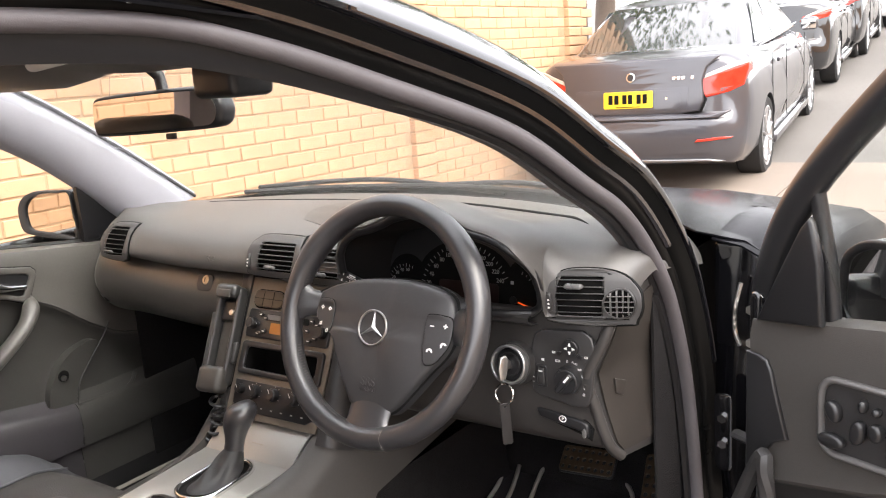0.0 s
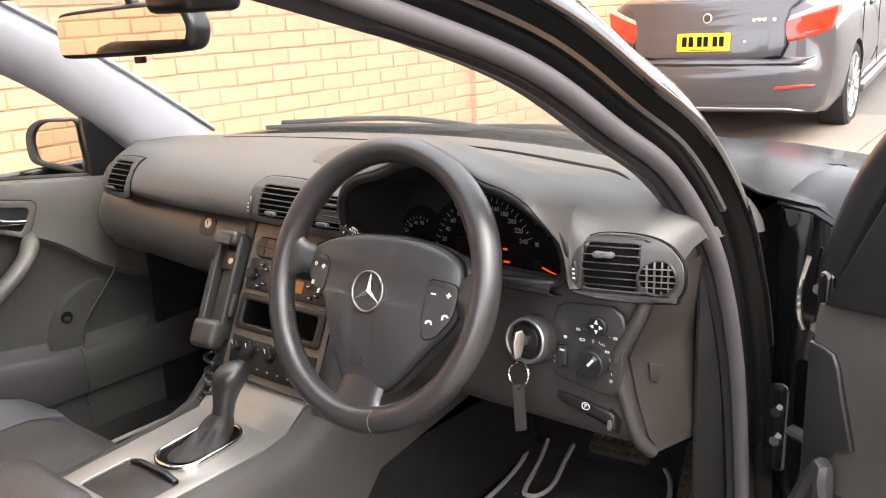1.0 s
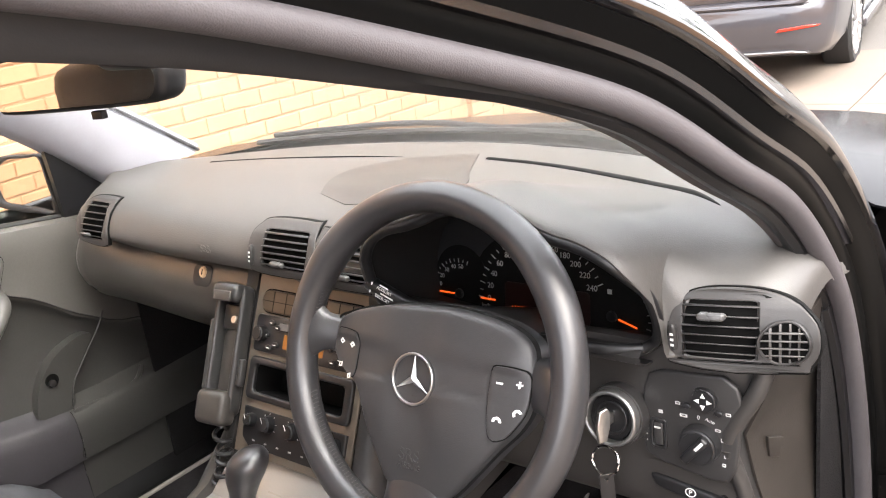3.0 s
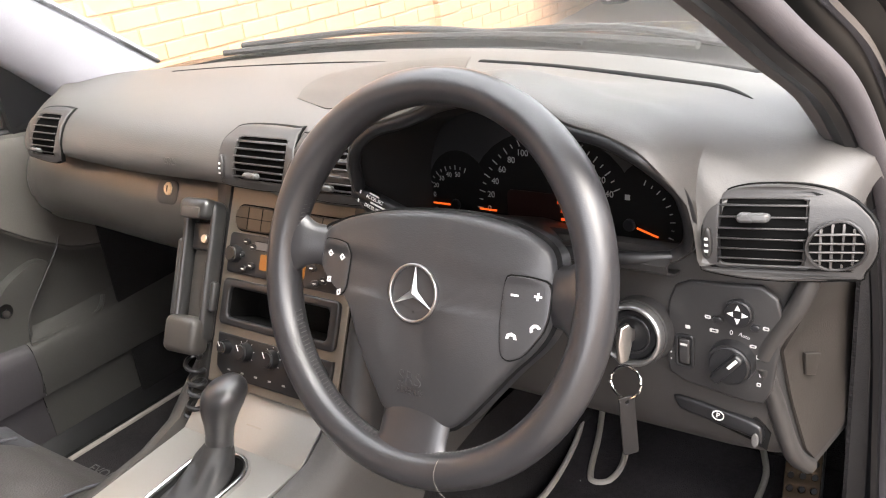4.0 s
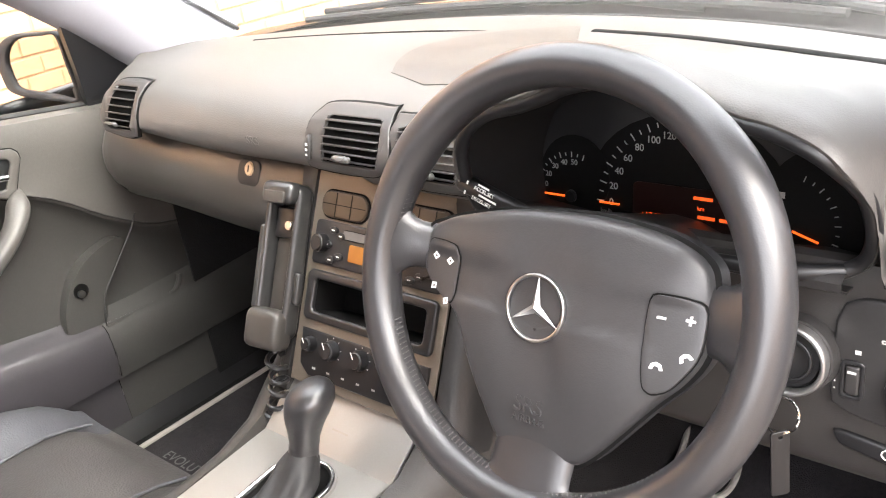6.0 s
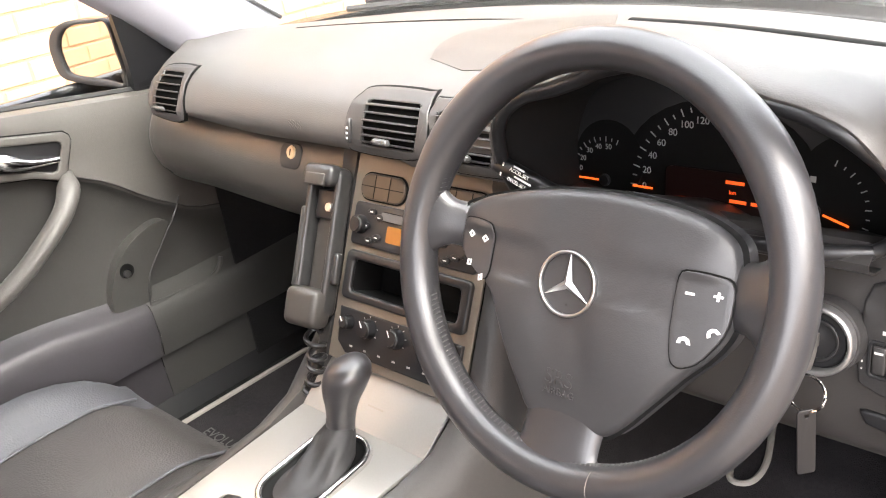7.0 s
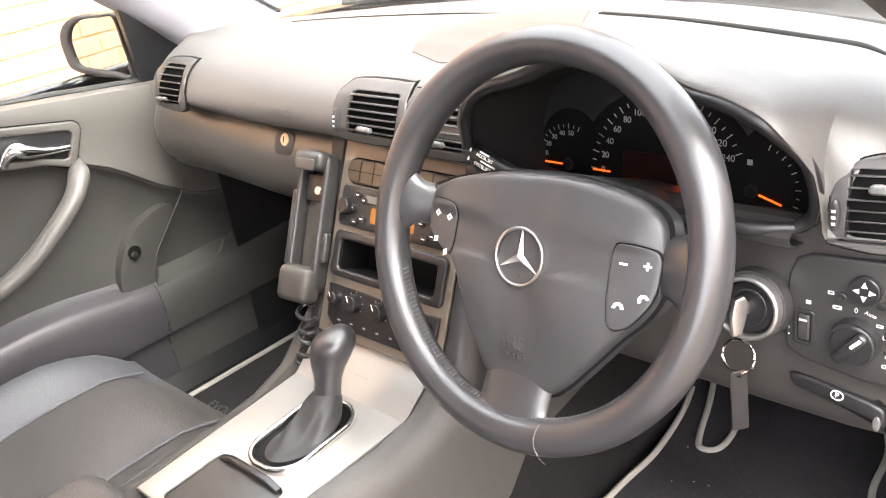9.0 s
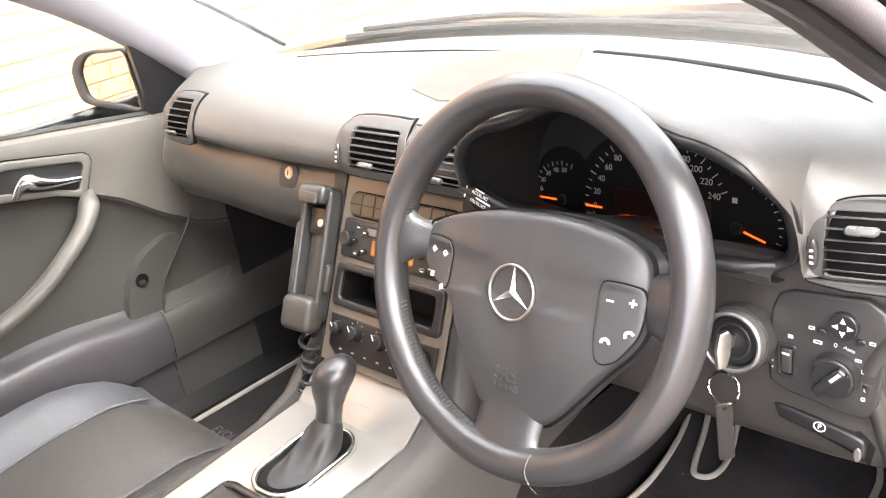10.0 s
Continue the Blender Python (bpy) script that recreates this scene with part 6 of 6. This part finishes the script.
part("piping", tube(spline([(0.225, -0.15, 0.336), (0.222, 0.10, 0.336), (0.222, 0.30, 0.336), (0.225, 0.40, 0.336), (0.203, 0.53, 0.337), (0.165, 0.635, 0.345)], 6), 0.005, 8), PIPING, mat_r)
part("piping", tube(spline([(0.202, 0.630, 0.342), (0.234, 0.545, 0.337), (0.260, 0.465, 0.336), (0.276, 0.438, 0.336), (0.298, 0.450, 0.336), (0.298, 0.50, 0.336), (0.270, 0.59, 0.338), (0.262, 0.645, 0.345), (0.300, 0.668, 0.352), (0.44, 0.652, 0.350), (0.495, 0.58, 0.338), (0.508, 0.48, 0.336), (0.526, 0.442, 0.336), (0.575, 0.430, 0.336)], 6), 0.005, 8), PIPING, mat_r)


def pedal(name, label, M, w, h, nx, ny):
    p = thing(name, label, "pedal", M.translation)
    holes = [oval(-w / 2 + w * (i + 0.5) / nx, -h / 2 + h * (j + 0.5) / ny, w / nx * 0.30, w / nx * 0.30, 10) for i in range(nx) for j in range(ny)]
    part("plate", slab([rrect(0, 0, w, h, 0.008)] + holes, 0.005, 0.001, M), PEDAL, p, "drilled metal pedal plate")
    part("rubber", slab([rrect(0, 0, w + 0.004, h + 0.004, 0.008)], 0.006, 0.001, M @ shift(0, 0, -0.0062)), RUBBER, p)
    return p


BP = frame_at((0.415, 0.548, 0.434), (1, 0.02, 0.05), (0, 0.75, 0.66))
pd = pedal("brake_pedal", "wide drilled metal brake pedal", BP, 0.115, 0.055, 8, 3)
part("lever", tube([BP @ Vector((0, 0, -0.008)), (0.415, 0.62, 0.47), (0.41, 0.68, 0.62)], 0.010, 8), PLASTIC_BLACK, pd)
AC = frame_at((0.563, 0.524, 0.404), (1, 0.05, 0.12), (-0.16, 0.72, 0.69))
pedal("accelerator_pedal", "long drilled metal accelerator pedal", AC, 0.048, 0.165, 3, 9)

# ---- rear-view mirror and roof front ----
RM = frame_at((0.108, -0.155, 1.2045), (0.990, 0.140, 0.012), (0.08, 0.01, 1))
rm = thing("rear_view_mirror", "black framed interior mirror on a short stalk", "mirror", (0.10, -0.14, 1.2))
o = [(-0.116, -0.026), (-0.114, 0.020), (-0.104, 0.029), (0.088, 0.034), (0.110, 0.024), (0.119, 0.0), (0.112, -0.020), (0.098, -0.027), (-0.108, -0.031)]
o = [(x * 1.06, y) for x, y in round_corners(o)]
part("housing", slab([o], 0.036, 0.010, RM @ shift(0, 0, -0.036)), PLASTIC_BLACK, rm)
part("glass", slab([[(x * 0.94 - 0.001, y * 0.82) for x, y in o]], 0.0016, 0.0, RM @ shift(0, 0, -0.0006)), MIRROR_DIM, rm, "mirror glass")
part("stalk", tube([RM @ Vector((0.0, 0.01, -0.03)), (0.095, -0.125, 1.255), (0.075, -0.16, 1.30)], 0.009, 10), PLASTIC_BLACK, rm)
part("tab", box(0.020, -0.034, -0.010, 0.014, 0.008, 0.008, 0.001, m=RM), PLASTIC_BLACK, rm)
oc = thing("overhead_console", "grey overhead console with reading lamps", "roof console", (0.05, -0.24, 1.3))
part("body", loft([[Vector((x + math.cos(b) * 0.0, -0.245 + math.cos(b) * d, 1.305 + math.sin(b) * h)) for b in [2 * math.pi * k / 18 for k in range(18)]] for x, d, h in ((-0.34, 0.05, 0.03), (-0.30, 0.07, 0.044), (-0.20, 0.085, 0.055), (-0.07, 0.090, 0.058), (0.03, 0.090, 0.058), (0.09, 0.09, 0.050), (0.13, 0.085, 0.042), (0.22, 0.075, 0.046), (0.33, 0.06, 0.044), (0.37, 0.03, 0.02))], True, True), PLASTIC_MID, oc)
for x in (-0.07, 0.13):
    part("lamp", slab([rrect(0, 0, 0.06, 0.035, 0.010)], 0.004, 0.001, pose(x, -0.25, 1.270, 180, 0, 0)), PLASTIC_BLACK, oc)
part("sensor_box", box(0.335, -0.205, 1.245, 0.075, 0.07, 0.045, 0.010, m=None), PLASTIC_BLACK, oc, "black sensor housing")
vis = thing("sun_visor", "pale grey folded sun visor", "sun visor", (-0.32, -0.25, 1.3))
part("flap", box(0, 0, 0, 0.36, 0.15, 0.018, 0.008, m=pose(-0.32, -0.245, 1.285, 12, 4, 0)), LINER, vis)
part("clip", box(-0.13, -0.185, 1.270, 0.03, 0.02, 0.012, 0.004), PLASTIC_BLACK, vis)
vis2 = thing("sun_visor", "pale grey folded sun visor", "sun visor", (0.38, -0.30, 1.3))
part("flap", box(0, 0, 0, 0.30, 0.15, 0.018, 0.008, m=pose(0.37, -0.33, 1.300, 10, -5, 0)), LINER, vis2)

# ---- parked cars ----
def sedan(name, label, M, paint, group="", detail=True):
    """A saloon; local origin under the rear bumper, y forward. M puts it on the street."""
    c = thing(name, label, "car", group=group)
    c.matrix_basis = M
    def add(nm, bm, m, parent=None, lab=""):
        bm.transform(M @ Matrix.Diagonal((0.94, 1, 1, 1)))
        return part(nm, bm, m, parent or c, lab)
    def round_off(x):
        return 0.85 * max(0, abs(x) - 0.52) ** 1.6

    rows = []
    for y, w, zb, zt, r in ((0.0, 0.66, 0.36, 0.58, 0.0), (0.015, 0.76, 0.30, 0.62, 0.3), (0.05, 0.83, 0.28, 0.645, 0.6), (0.095, 0.865, 0.27, 0.66, 0.6), (0.115, 0.872, 0.265, 0.80, 0.6), (0.150, 0.885, 0.26, 1.0, 0.9), (0.185, 0.893, 0.26, 1.055, 0.9), (0.30, 0.91, 0.24, 1.075, 1), (0.75, 0.922, 0.23, 1.085, 1), (1.6, 0.923, 0.22, 1.03, 1), (2.6, 0.923, 0.22, 1.0, 1), (3.5, 0.92, 0.22, 0.98, 1), (4.1, 0.90, 0.22, 0.90, 1), (4.6, 0.84, 0.24, 0.78, 1), (4.80, 0.70, 0.30, 0.66, 1), (4.84, 0.62, 0.36, 0.60, 1)):
        h = zt - zb
        half = [(0, zb), (w * 0.90, zb), (w * 0.97, zb + 0.10 * h), (w, zb + 0.35 * h), (w * 1.0, zb + 0.55 * h), (w * 0.985, zb + 0.70 * h), (w * 0.955, zb + 0.86 * h), (w * 0.90, zb + 0.95 * h), (w * 0.80, zt), (w * 0.4, zt + 0.012), (0, zt + 0.016)]
        rows.append([(x, y, z) for x, z in half] + [(-x, y, z) for x, z in half[-2:0:-1]])
    body = loft(rows, True, True)
    arches = [drum(0.345, 2.4, pose(-1.2, yy, 0.325, 0, 90, 0), sides=40) for yy in (0.98, 3.86)]
    for v in body.verts:
        if v.co.y < 0.8:
            v.co.y += round_off(v.co.x) * (1 - ease(v.co.y / 0.8))
    body = cut(body, arches)
    add("body", body, paint, None, "smooth metallic paintwork" if detail else "")
    add("underside", box(0, 2.4, 0.42, 1.55, 4.3, 0.36, 0.02), RUBBER)
    rows = []
    for z, y0, y1, w, k in ((1.02, 0.72, 3.62, 0.80, 1), (1.10, 0.86, 3.42, 0.775, 1), (1.22, 1.10, 3.12, 0.725, 1), (1.34, 1.36, 2.80, 0.665, 1), (1.43, 1.62, 2.48, 0.605, 1), (1.462, 1.85, 2.25, 0.50, 1), (1.47, 2.0, 2.1, 0.2, 1)):
        pts = [(-w * 0.90, y0), (-w * 0.5, y0 - 0.07), (0, y0 - 0.09), (w * 0.5, y0 - 0.07), (w * 0.90, y0), (w * 0.985, y0 + 0.12), (w, y0 * 0.5 + y1 * 0.5), (w * 0.97, y1 - 0.15), (w * 0.88, y1), (0, y1 + 0.10), (-w * 0.88, y1), (-w * 0.97, y1 - 0.15), (-w, y0 * 0.5 + y1 * 0.5), (-w * 0.985, y0 + 0.12)]
        rows.append([(x, y, z) for x, y in pts])
    add("cabin", loft(rows, True, True), paint, None, "roof and pillars")
    # windows, a little proud of the cabin
    def pane(nm, quad, thickn=0.006, lab="dark tinted window"):
        rr = []
        for t in np.linspace(0, 1, 5):
            a, b = Vector(quad[0]).lerp(Vector(quad[3]), t), Vector(quad[1]).lerp(Vector(quad[2]), t)
            rr.append([a.lerp(b, u) + Vector(quad[4]) * math.sin(math.pi * u) for u in np.linspace(0, 1, 7)])
        return add(nm, thick(loft(rr), thickn), CARGLASS, None, lab)
    pane("rear_window", [(-0.70, 0.775, 1.075), (0.70, 0.775, 1.075), (0.565, 1.500, 1.405), (-0.565, 1.500, 1.405), (0, -0.085, 0.008)])
    pane("windscreen", [(-0.70, 3.50, 1.06), (0.70, 3.50, 1.06), (0.56, 2.66, 1.40), (-0.56, 2.66, 1.40), (0, 0.11, 0.008)])
    for s in (-1, 1):
        for y0, y1, y2, y3 in ((1.10, 1.93, 1.93, 1.56), (1.98, 3.20, 2.62, 1.98)):
            pane("side_window", [(s * 0.790, y0, 1.075), (s * 0.790, y1, 1.075), (s * 0.652, y2, 1.385), (s * 0.652, y3, 1.385), (s * 0.006, 0, 0)])
        add("waist_trim", tube([(s * 0.815, y, 1.062) for y in np.linspace(1.0, 3.3, 8)], 0.009, 6), CHROME)
        for y in (1.55, 2.62):
            add("door_handle", box(s * 0.925, y, 0.885, 0.03, 0.20, 0.035, 0.010), paint)
        for y in (1.18, 1.96, 3.18):
            add("door_gap", box(s * 0.9215, y, 0.66, 0.006, 0.006, 0.62, 0), INK_AND_SHADE)
        m = add("mirror_housing", box(s * 0.99, 3.05, 1.06, 0.17, 0.10, 0.12, 0.035, 4), paint)
        add("mirror_glass", box(s * 0.99, 2.995, 1.06, 0.14, 0.006, 0.09, 0.002), MIRROR, m)
        add("sill_skirt", box(s * 0.90, 2.42, 0.24, 0.06, 2.2, 0.09, 0.03), paint)
    for yy in (0.98, 3.86):
        for s in (-1, 1):
            W = pose(s * 0.80, yy, 0.325, 0, 90 * s, 0)
            prof = [(0.235, -0.10), (0.30, -0.112), (0.322, -0.09), (0.327, 0.0), (0.322, 0.09), (0.30, 0.112), (0.235, 0.10)]
            w = add("wheel", loft([[W @ Vector((r * math.cos(a), r * math.sin(a), h)) for r, h in prof] for a in [2 * math.pi * k / 36 for k in range(37)]]), TYRE, None, "black tyre")
            rim = add("rim", loft([[W @ Vector((r * math.cos(a), r * math.sin(a), h)) for r, h in ((0.245, 0.106), (0.228, 0.108), (0.215, 0.08), (0.21, -0.02), (0.0, -0.02))] for a in [2 * math.pi * k / 36 for k in range(37)]]), ALLOY, w, "silver alloy rim")
            for k in range(5 if not detail else 10):
                a = 2 * math.pi * k / (5 if not detail else 10)
                add("spoke", tube([W @ Vector((math.cos(a) * 0.04, math.sin(a) * 0.04, 0.088)), W @ Vector((math.cos(a) * 0.14, math.sin(a) * 0.14, 0.094)), W @ Vector((math.cos(a) * 0.222, math.sin(a) * 0.222, 0.098))], [0.026, 0.018, 0.020], 6, flat=0.6), ALLOY, w)
            add("hub_cap", drum(0.05, 0.012, W @ shift(0, 0, 0.085), bevel=0.004), ALLOY, w)
    # tail: lamps, boot lid, bumper, plate
    def back(pts, depth, mm, nm, lab="", bev=0.01, y=0.10, lean=0.10, parent=None, wrap=True):
        bm = slab([pts], depth, bev, frame_at((0, y + depth - lean * 0.85, 0), (1, 0, 0), (0, lean, 1)))
        bmesh.ops.triangulate(bm, faces=bm.faces[:])
        bmesh.ops.subdivide_edges(bm, edges=[e for e in bm.edges if e.calc_length() > 0.08], cuts=2)
        if wrap:
            for v in bm.verts:
                v.co.y += round_off(v.co.x)
        return add(nm, bm, mm, parent, lab)
    for s in (-1, 1):
        q = [(s * 0.515, 0.755), (s * 0.56, 0.742), (s * 0.76, 0.772), (s * 0.855, 0.812), (s * 0.885, 0.94), (s * 0.88, 0.985), (s * 0.80, 0.962), (s * 0.60, 0.905), (s * 0.555, 0.880)]
        if not detail:
            q = [(x, 0.90 + (z - 0.86) * 0.45) for x, z in q]
        lamp = back(q, 0.20, LAMPRED, "tail_lamp", "red tail lamp with a pale indicator band", 0.012, 0.118, 0.16)
        back([(s * 0.575, 0.895), (s * 0.595, 0.930), (s * 0.78, 0.990), (s * 0.885, 1.008), (s * 0.882, 0.978), (s * 0.79, 0.958), (s * 0.68, 0.925)], 0.14, LAMPCLEAR, "indicator", "", 0.006, 0.115, 0.16, lamp)
        if detail:
            back([(s * 0.52, 0.455), (s * 0.78, 0.466), (s * 0.80, 0.476), (s * 0.70, 0.484), (s * 0.54, 0.476)], 0.02, LAMPRED, "reflector", "red bumper reflector", 0.004, -0.006, 0.0)
    if detail:
        back([(-0.70, 0.625), (0.70, 0.625), (0.78, 0.665), (0.78, 0.675), (0.62, 0.645), (-0.62, 0.645), (-0.78, 0.675), (-0.78, 0.665)], 0.03, paint, "bumper_ledge", "", 0.008, -0.004, 0.0)
        back([(-0.56, 0.672), (-0.42, 0.655), (0.42, 0.655), (0.56, 0.672), (0.60, 0.76), (0.555, 0.875), (-0.555, 0.875), (-0.60, 0.76)], 0.012, INK_AND_SHADE, "lid_gap", "", 0.002, 0.112, 0.17)
        lid = back([(-0.545, 0.685), (-0.40, 0.668), (0.40, 0.668), (0.545, 0.685), (0.58, 0.76), (0.57, 0.90), (0.60, 1.0), (0.70, 1.075), (-0.70, 1.075), (-0.60, 1.0), (-0.57, 0.90), (-0.58, 0.76)], 0.03, paint, "boot_lid", "dark metallic boot lid", 0.012, 0.098, 0.17)
        back([(-0.405, 0.690), (0.405, 0.690), (0.455, 0.72), (0.465, 0.868), (-0.465, 0.868), (-0.455, 0.72)], 0.004, paint, "plate_recess", "", 0.001, 0.094, 0.17, lid)
        back([(-0.36, 0.70), (0.36, 0.70), (0.40, 0.72), (0.40, 0.85), (-0.40, 0.85), (-0.40, 0.72)], 0.004, paint, "recess_panel", "", 0.001, 0.091, 0.17, lid)
        FP = frame_at((-0.02, 0.085 - 0.17 * 0.85, 0), (1, 0, 0), (0, 0.17, 1))
        plate = add("number_plate", slab([rrect(0, 0.790, 0.410, 0.128, 0.012)], 0.006, 0.002, FP), PLATE, None, "yellow number plate with black bars")
        for x, w in ((-0.145, 0.036), (-0.095, 0.036), (-0.028, 0.036), (0.020, 0.036), (0.090, 0.036), (0.140, 0.036)):
            add("plate_bar", box(x, 0.795, 0.0068, w, 0.070, 0.001, 0, m=FP), INK_AND_SHADE, plate)
        add("plate_line", box(0, 0.737, 0.0065, 0.20, 0.006, 0.001, 0, m=FP), INK_AND_SHADE, plate)
        FB = frame_at((0, 0.098 - 0.17 * 0.85, 0), (1, 0, 0), (0, 0.17, 1))
        em = add("badge", slab([oval(0, 0.955, 0.036, 0.036)], 0.008, 0.003, FB @ shift(0, 0, 0.004)), CHROME, lid, "round chrome badge")
        add("badge_face", slab([oval(0, 0.955, 0.027, 0.027)], 0.002, 0, FB @ shift(0, 0, 0.0115)), PLASTIC_LOW, em)
        for k, w in ((0, 0.032), (1, 0.032), (2, 0.032), (4, 0.026)):
            add("model_bar", box(0.350 + 0.036 * k, 0.935, 0.010, w * 0.85, 0.024, 0.004, 0.001, 1, m=FB), CHROME, lid)
        add("lid_lock", drum(0.010, 0.006, FB @ shift(0.29, 0.79, 0.004)), CHROME, lid)
        # metallic strip stands in for the thin highlight along the bumper's foot
        back([(-0.74, 0.300), (0.74, 0.300), (0.62, 0.326), (-0.62, 0.326)], 0.03, BEZEL, "bumper_lower_lip", "metallic strip for the highlight on the bumper lip", 0.008, -0.002, 0.0)
        add("exhaust", drum(0.04, 0.10, pose(-0.55, 0.16, 0.27, 90, 0, 0), sides=20), STEEL)
        # seats seen through the glass
    return c


slope = math.degrees(math.atan(0.083))
h = 6.0
sedan("saloon_car", "dark grey metallic saloon parked with its tail to the coupe", pose(-1.555, 5.47, 0.075, slope * 0.9, 0, h), BODYGREY)
SILVERP = mat("silver_paint", (0.55, 0.56, 0.57), 0.3, metal=0.4, coat=0.7, vary=0.05)
BLACKP = mat("black_car_paint", (0.012, 0.012, 0.013), 0.15, coat=1.0)
for k, (nm, lb, p, y, dx) in enumerate((("hatchback_car", "black car parked ahead along the kerb", BLACKP, 10.75, 0.0), ("dark_car", "black car parked ahead along the kerb", BLACKP, 13.9, 0.12), ("white_car", "silver car parked far ahead along the kerb", SILVERP, 19.1, 0.25), ("far_car", "silver car parked far up the street", SILVERP, 24.4, 0.4))):
    x = -1.555 - math.tan(radians(5.4)) * (y - 5.47) + dx
    sedan(nm, lb, pose(x, y, ground_z(y) + 0.01, slope, 0, 5.4), p, "cars along the kerb", False)


# ---- street tree at the end of the wall, and unseen trees added for reflections ----
def street_tree(x, y, z0, height, spread, seed):
    rnd = random.Random(seed)
    t = thing("street_tree", "leafy street tree with a dark grey trunk", "tree", (x, y, z0), "street trees")
    trunk = [Vector((x, y, z0 - 0.1)), Vector((x + 0.02, y, z0 + 1.0)), Vector((x + 0.08, y - 0.05, z0 + 2.2)), Vector((x + 0.02, y + 0.05, z0 + height * 0.6)), Vector((x, y, z0 + height * 0.85))]
    part("trunk", tube(spline(trunk, 5), [0.20 - 0.008 * k for k in range(21)], 10), BARK, t, "rough dark bark")
    tips = []
    for k in range(9):
        a = k * 2.4 + rnd.random()
        b = trunk[2].lerp(trunk[4], rnd.random())
        e = b + Vector((math.cos(a) - 0.4, math.sin(a), 0.5)) * spread * rnd.uniform(0.5, 0.9)
        m = b.lerp(e, 0.5) + Vector((0, 0, 0.25))
        part("limb", tube(spline([b, m, e], 4), [0.07 - 0.006 * i for i in range(9)], 6), BARK, t)
        tips += [m, e, b.lerp(e, 0.75)]
    vs, fs = [], []
    for tip in tips:
        for k in range(460):
            p = tip + Vector((rnd.gauss(0, 0.42), rnd.gauss(0, 0.42), rnd.gauss(0, 0.34)))
            u = Vector((rnd.gauss(0, 1), rnd.gauss(0, 1), rnd.gauss(0, 1))).normalized() * rnd.uniform(0.035, 0.065)
            w = u.cross(Vector((rnd.gauss(0, 1), rnd.gauss(0, 1), rnd.gauss(0, 1)))).normalized() * 0.024
            n = len(vs)
            vs += [p - u, p + w, p + u, p - w]
            fs.append((n, n + 1, n + 2, n + 3))
    me = bpy.data.meshes.new("crown")
    me.from_pydata([tuple(v) for v in vs], [], fs)
    me.materials.append(LEAF)
    tagged(part("crown", me, None, t, "loose crown of small green leaves"), kind="stuff")


street_tree(-3.15, 7.75, ground_z(7.75), 7.5, 1.3, 3)
# out of view; added to darken what the bonnet and glass reflect
street_tree(6.5, 21.0, ground_z(21.0), 8.0, 3.0, 21)
street_tree(2.6, 31.0, ground_z(31.0), 9.0, 3.2, 22)
street_tree(-1.2, 38.0, ground_z(38.0), 9.0, 3.2, 23)
street_tree(-4.6, 17.0, ground_z(17.0), 7.0, 2.6, 8)
street_tree(-4.7, 12.0, ground_z(12.0), 7.0, 1.7, 5)

# ---- bricks of the boundary wall ----
def brick_mesh(w, h, d):
    bm = box(0, 0, 0, d, w, h, 0.004, 1)
    me = bpy.data.meshes.new("brick")
    bm.to_mesh(me)
    bm.free()
    me.materials.append(BRICK)
    return me


BW, BH, BD, J = 0.230, 0.076, 0.110, 0.010
whole, half = brick_mesh(BW, BH, BD), brick_mesh(BW / 2 - J / 2, BH, BD)
random.seed(4)
PIERS = ((4.13, 4.37), (6.60, 6.84))
far = []
count = 0
for row in range(0, 38):
    z = 0.02 + row * (BH + J)
    y = -6.0 + (0.12 if row % 2 else 0.0)
    while y < 6.98:
        y0, y1 = y, y + BW
        y = y1 + J
        if any(a - 0.02 < (y0 + y1) / 2 < b + 0.02 for a, b in PIERS):
            continue
        at = Matrix.Translation((-2.705 + random.uniform(-0.002, 0.002), (y0 + y1) / 2, z + BH / 2 + random.uniform(-0.0015, 0.0015))) @ pose(0, 0, 0, random.uniform(-0.4, 0.4), 0, random.uniform(-0.5, 0.5))
        if 1.9 < y0 < 4.1 and 0.5 < z < 1.85 and count < 230:
            part("brick", whole, None, wall_core, m=at)
            count += 1
        else:
            far.append(at)
    for a, b in PIERS:
        for yy in ((a + b) / 2,):
            at = Matrix.Translation((-2.705 + 0.045, yy, z + BH / 2))
            if 0.3 < z < 1.6 and count < 290:
                part("brick", whole, None, wall_core, m=at)
                count += 1
            else:
                far.append(at)
for a, b in PIERS:
    part("pier_backing", box(-2.66, (a + b) / 2, 1.6, 0.085, b - a - 0.02, 3.6, 0), MORTAR, wall_core)
verts, faces = [], []
src_v = [v.co.copy() for v in whole.vertices]
src_f = [tuple(p.vertices) for p in whole.polygons]
for at in far:
    n = len(verts)
    verts += [tuple(at @ v) for v in src_v]
    faces += [tuple(n + i for i in f) for f in src_f]
me = bpy.data.meshes.new("brickwork")
me.from_pydata(verts, [], faces)
me.materials.append(BRICK)
tagged(part("brickwork", me, None, wall_core), kind="stuff")
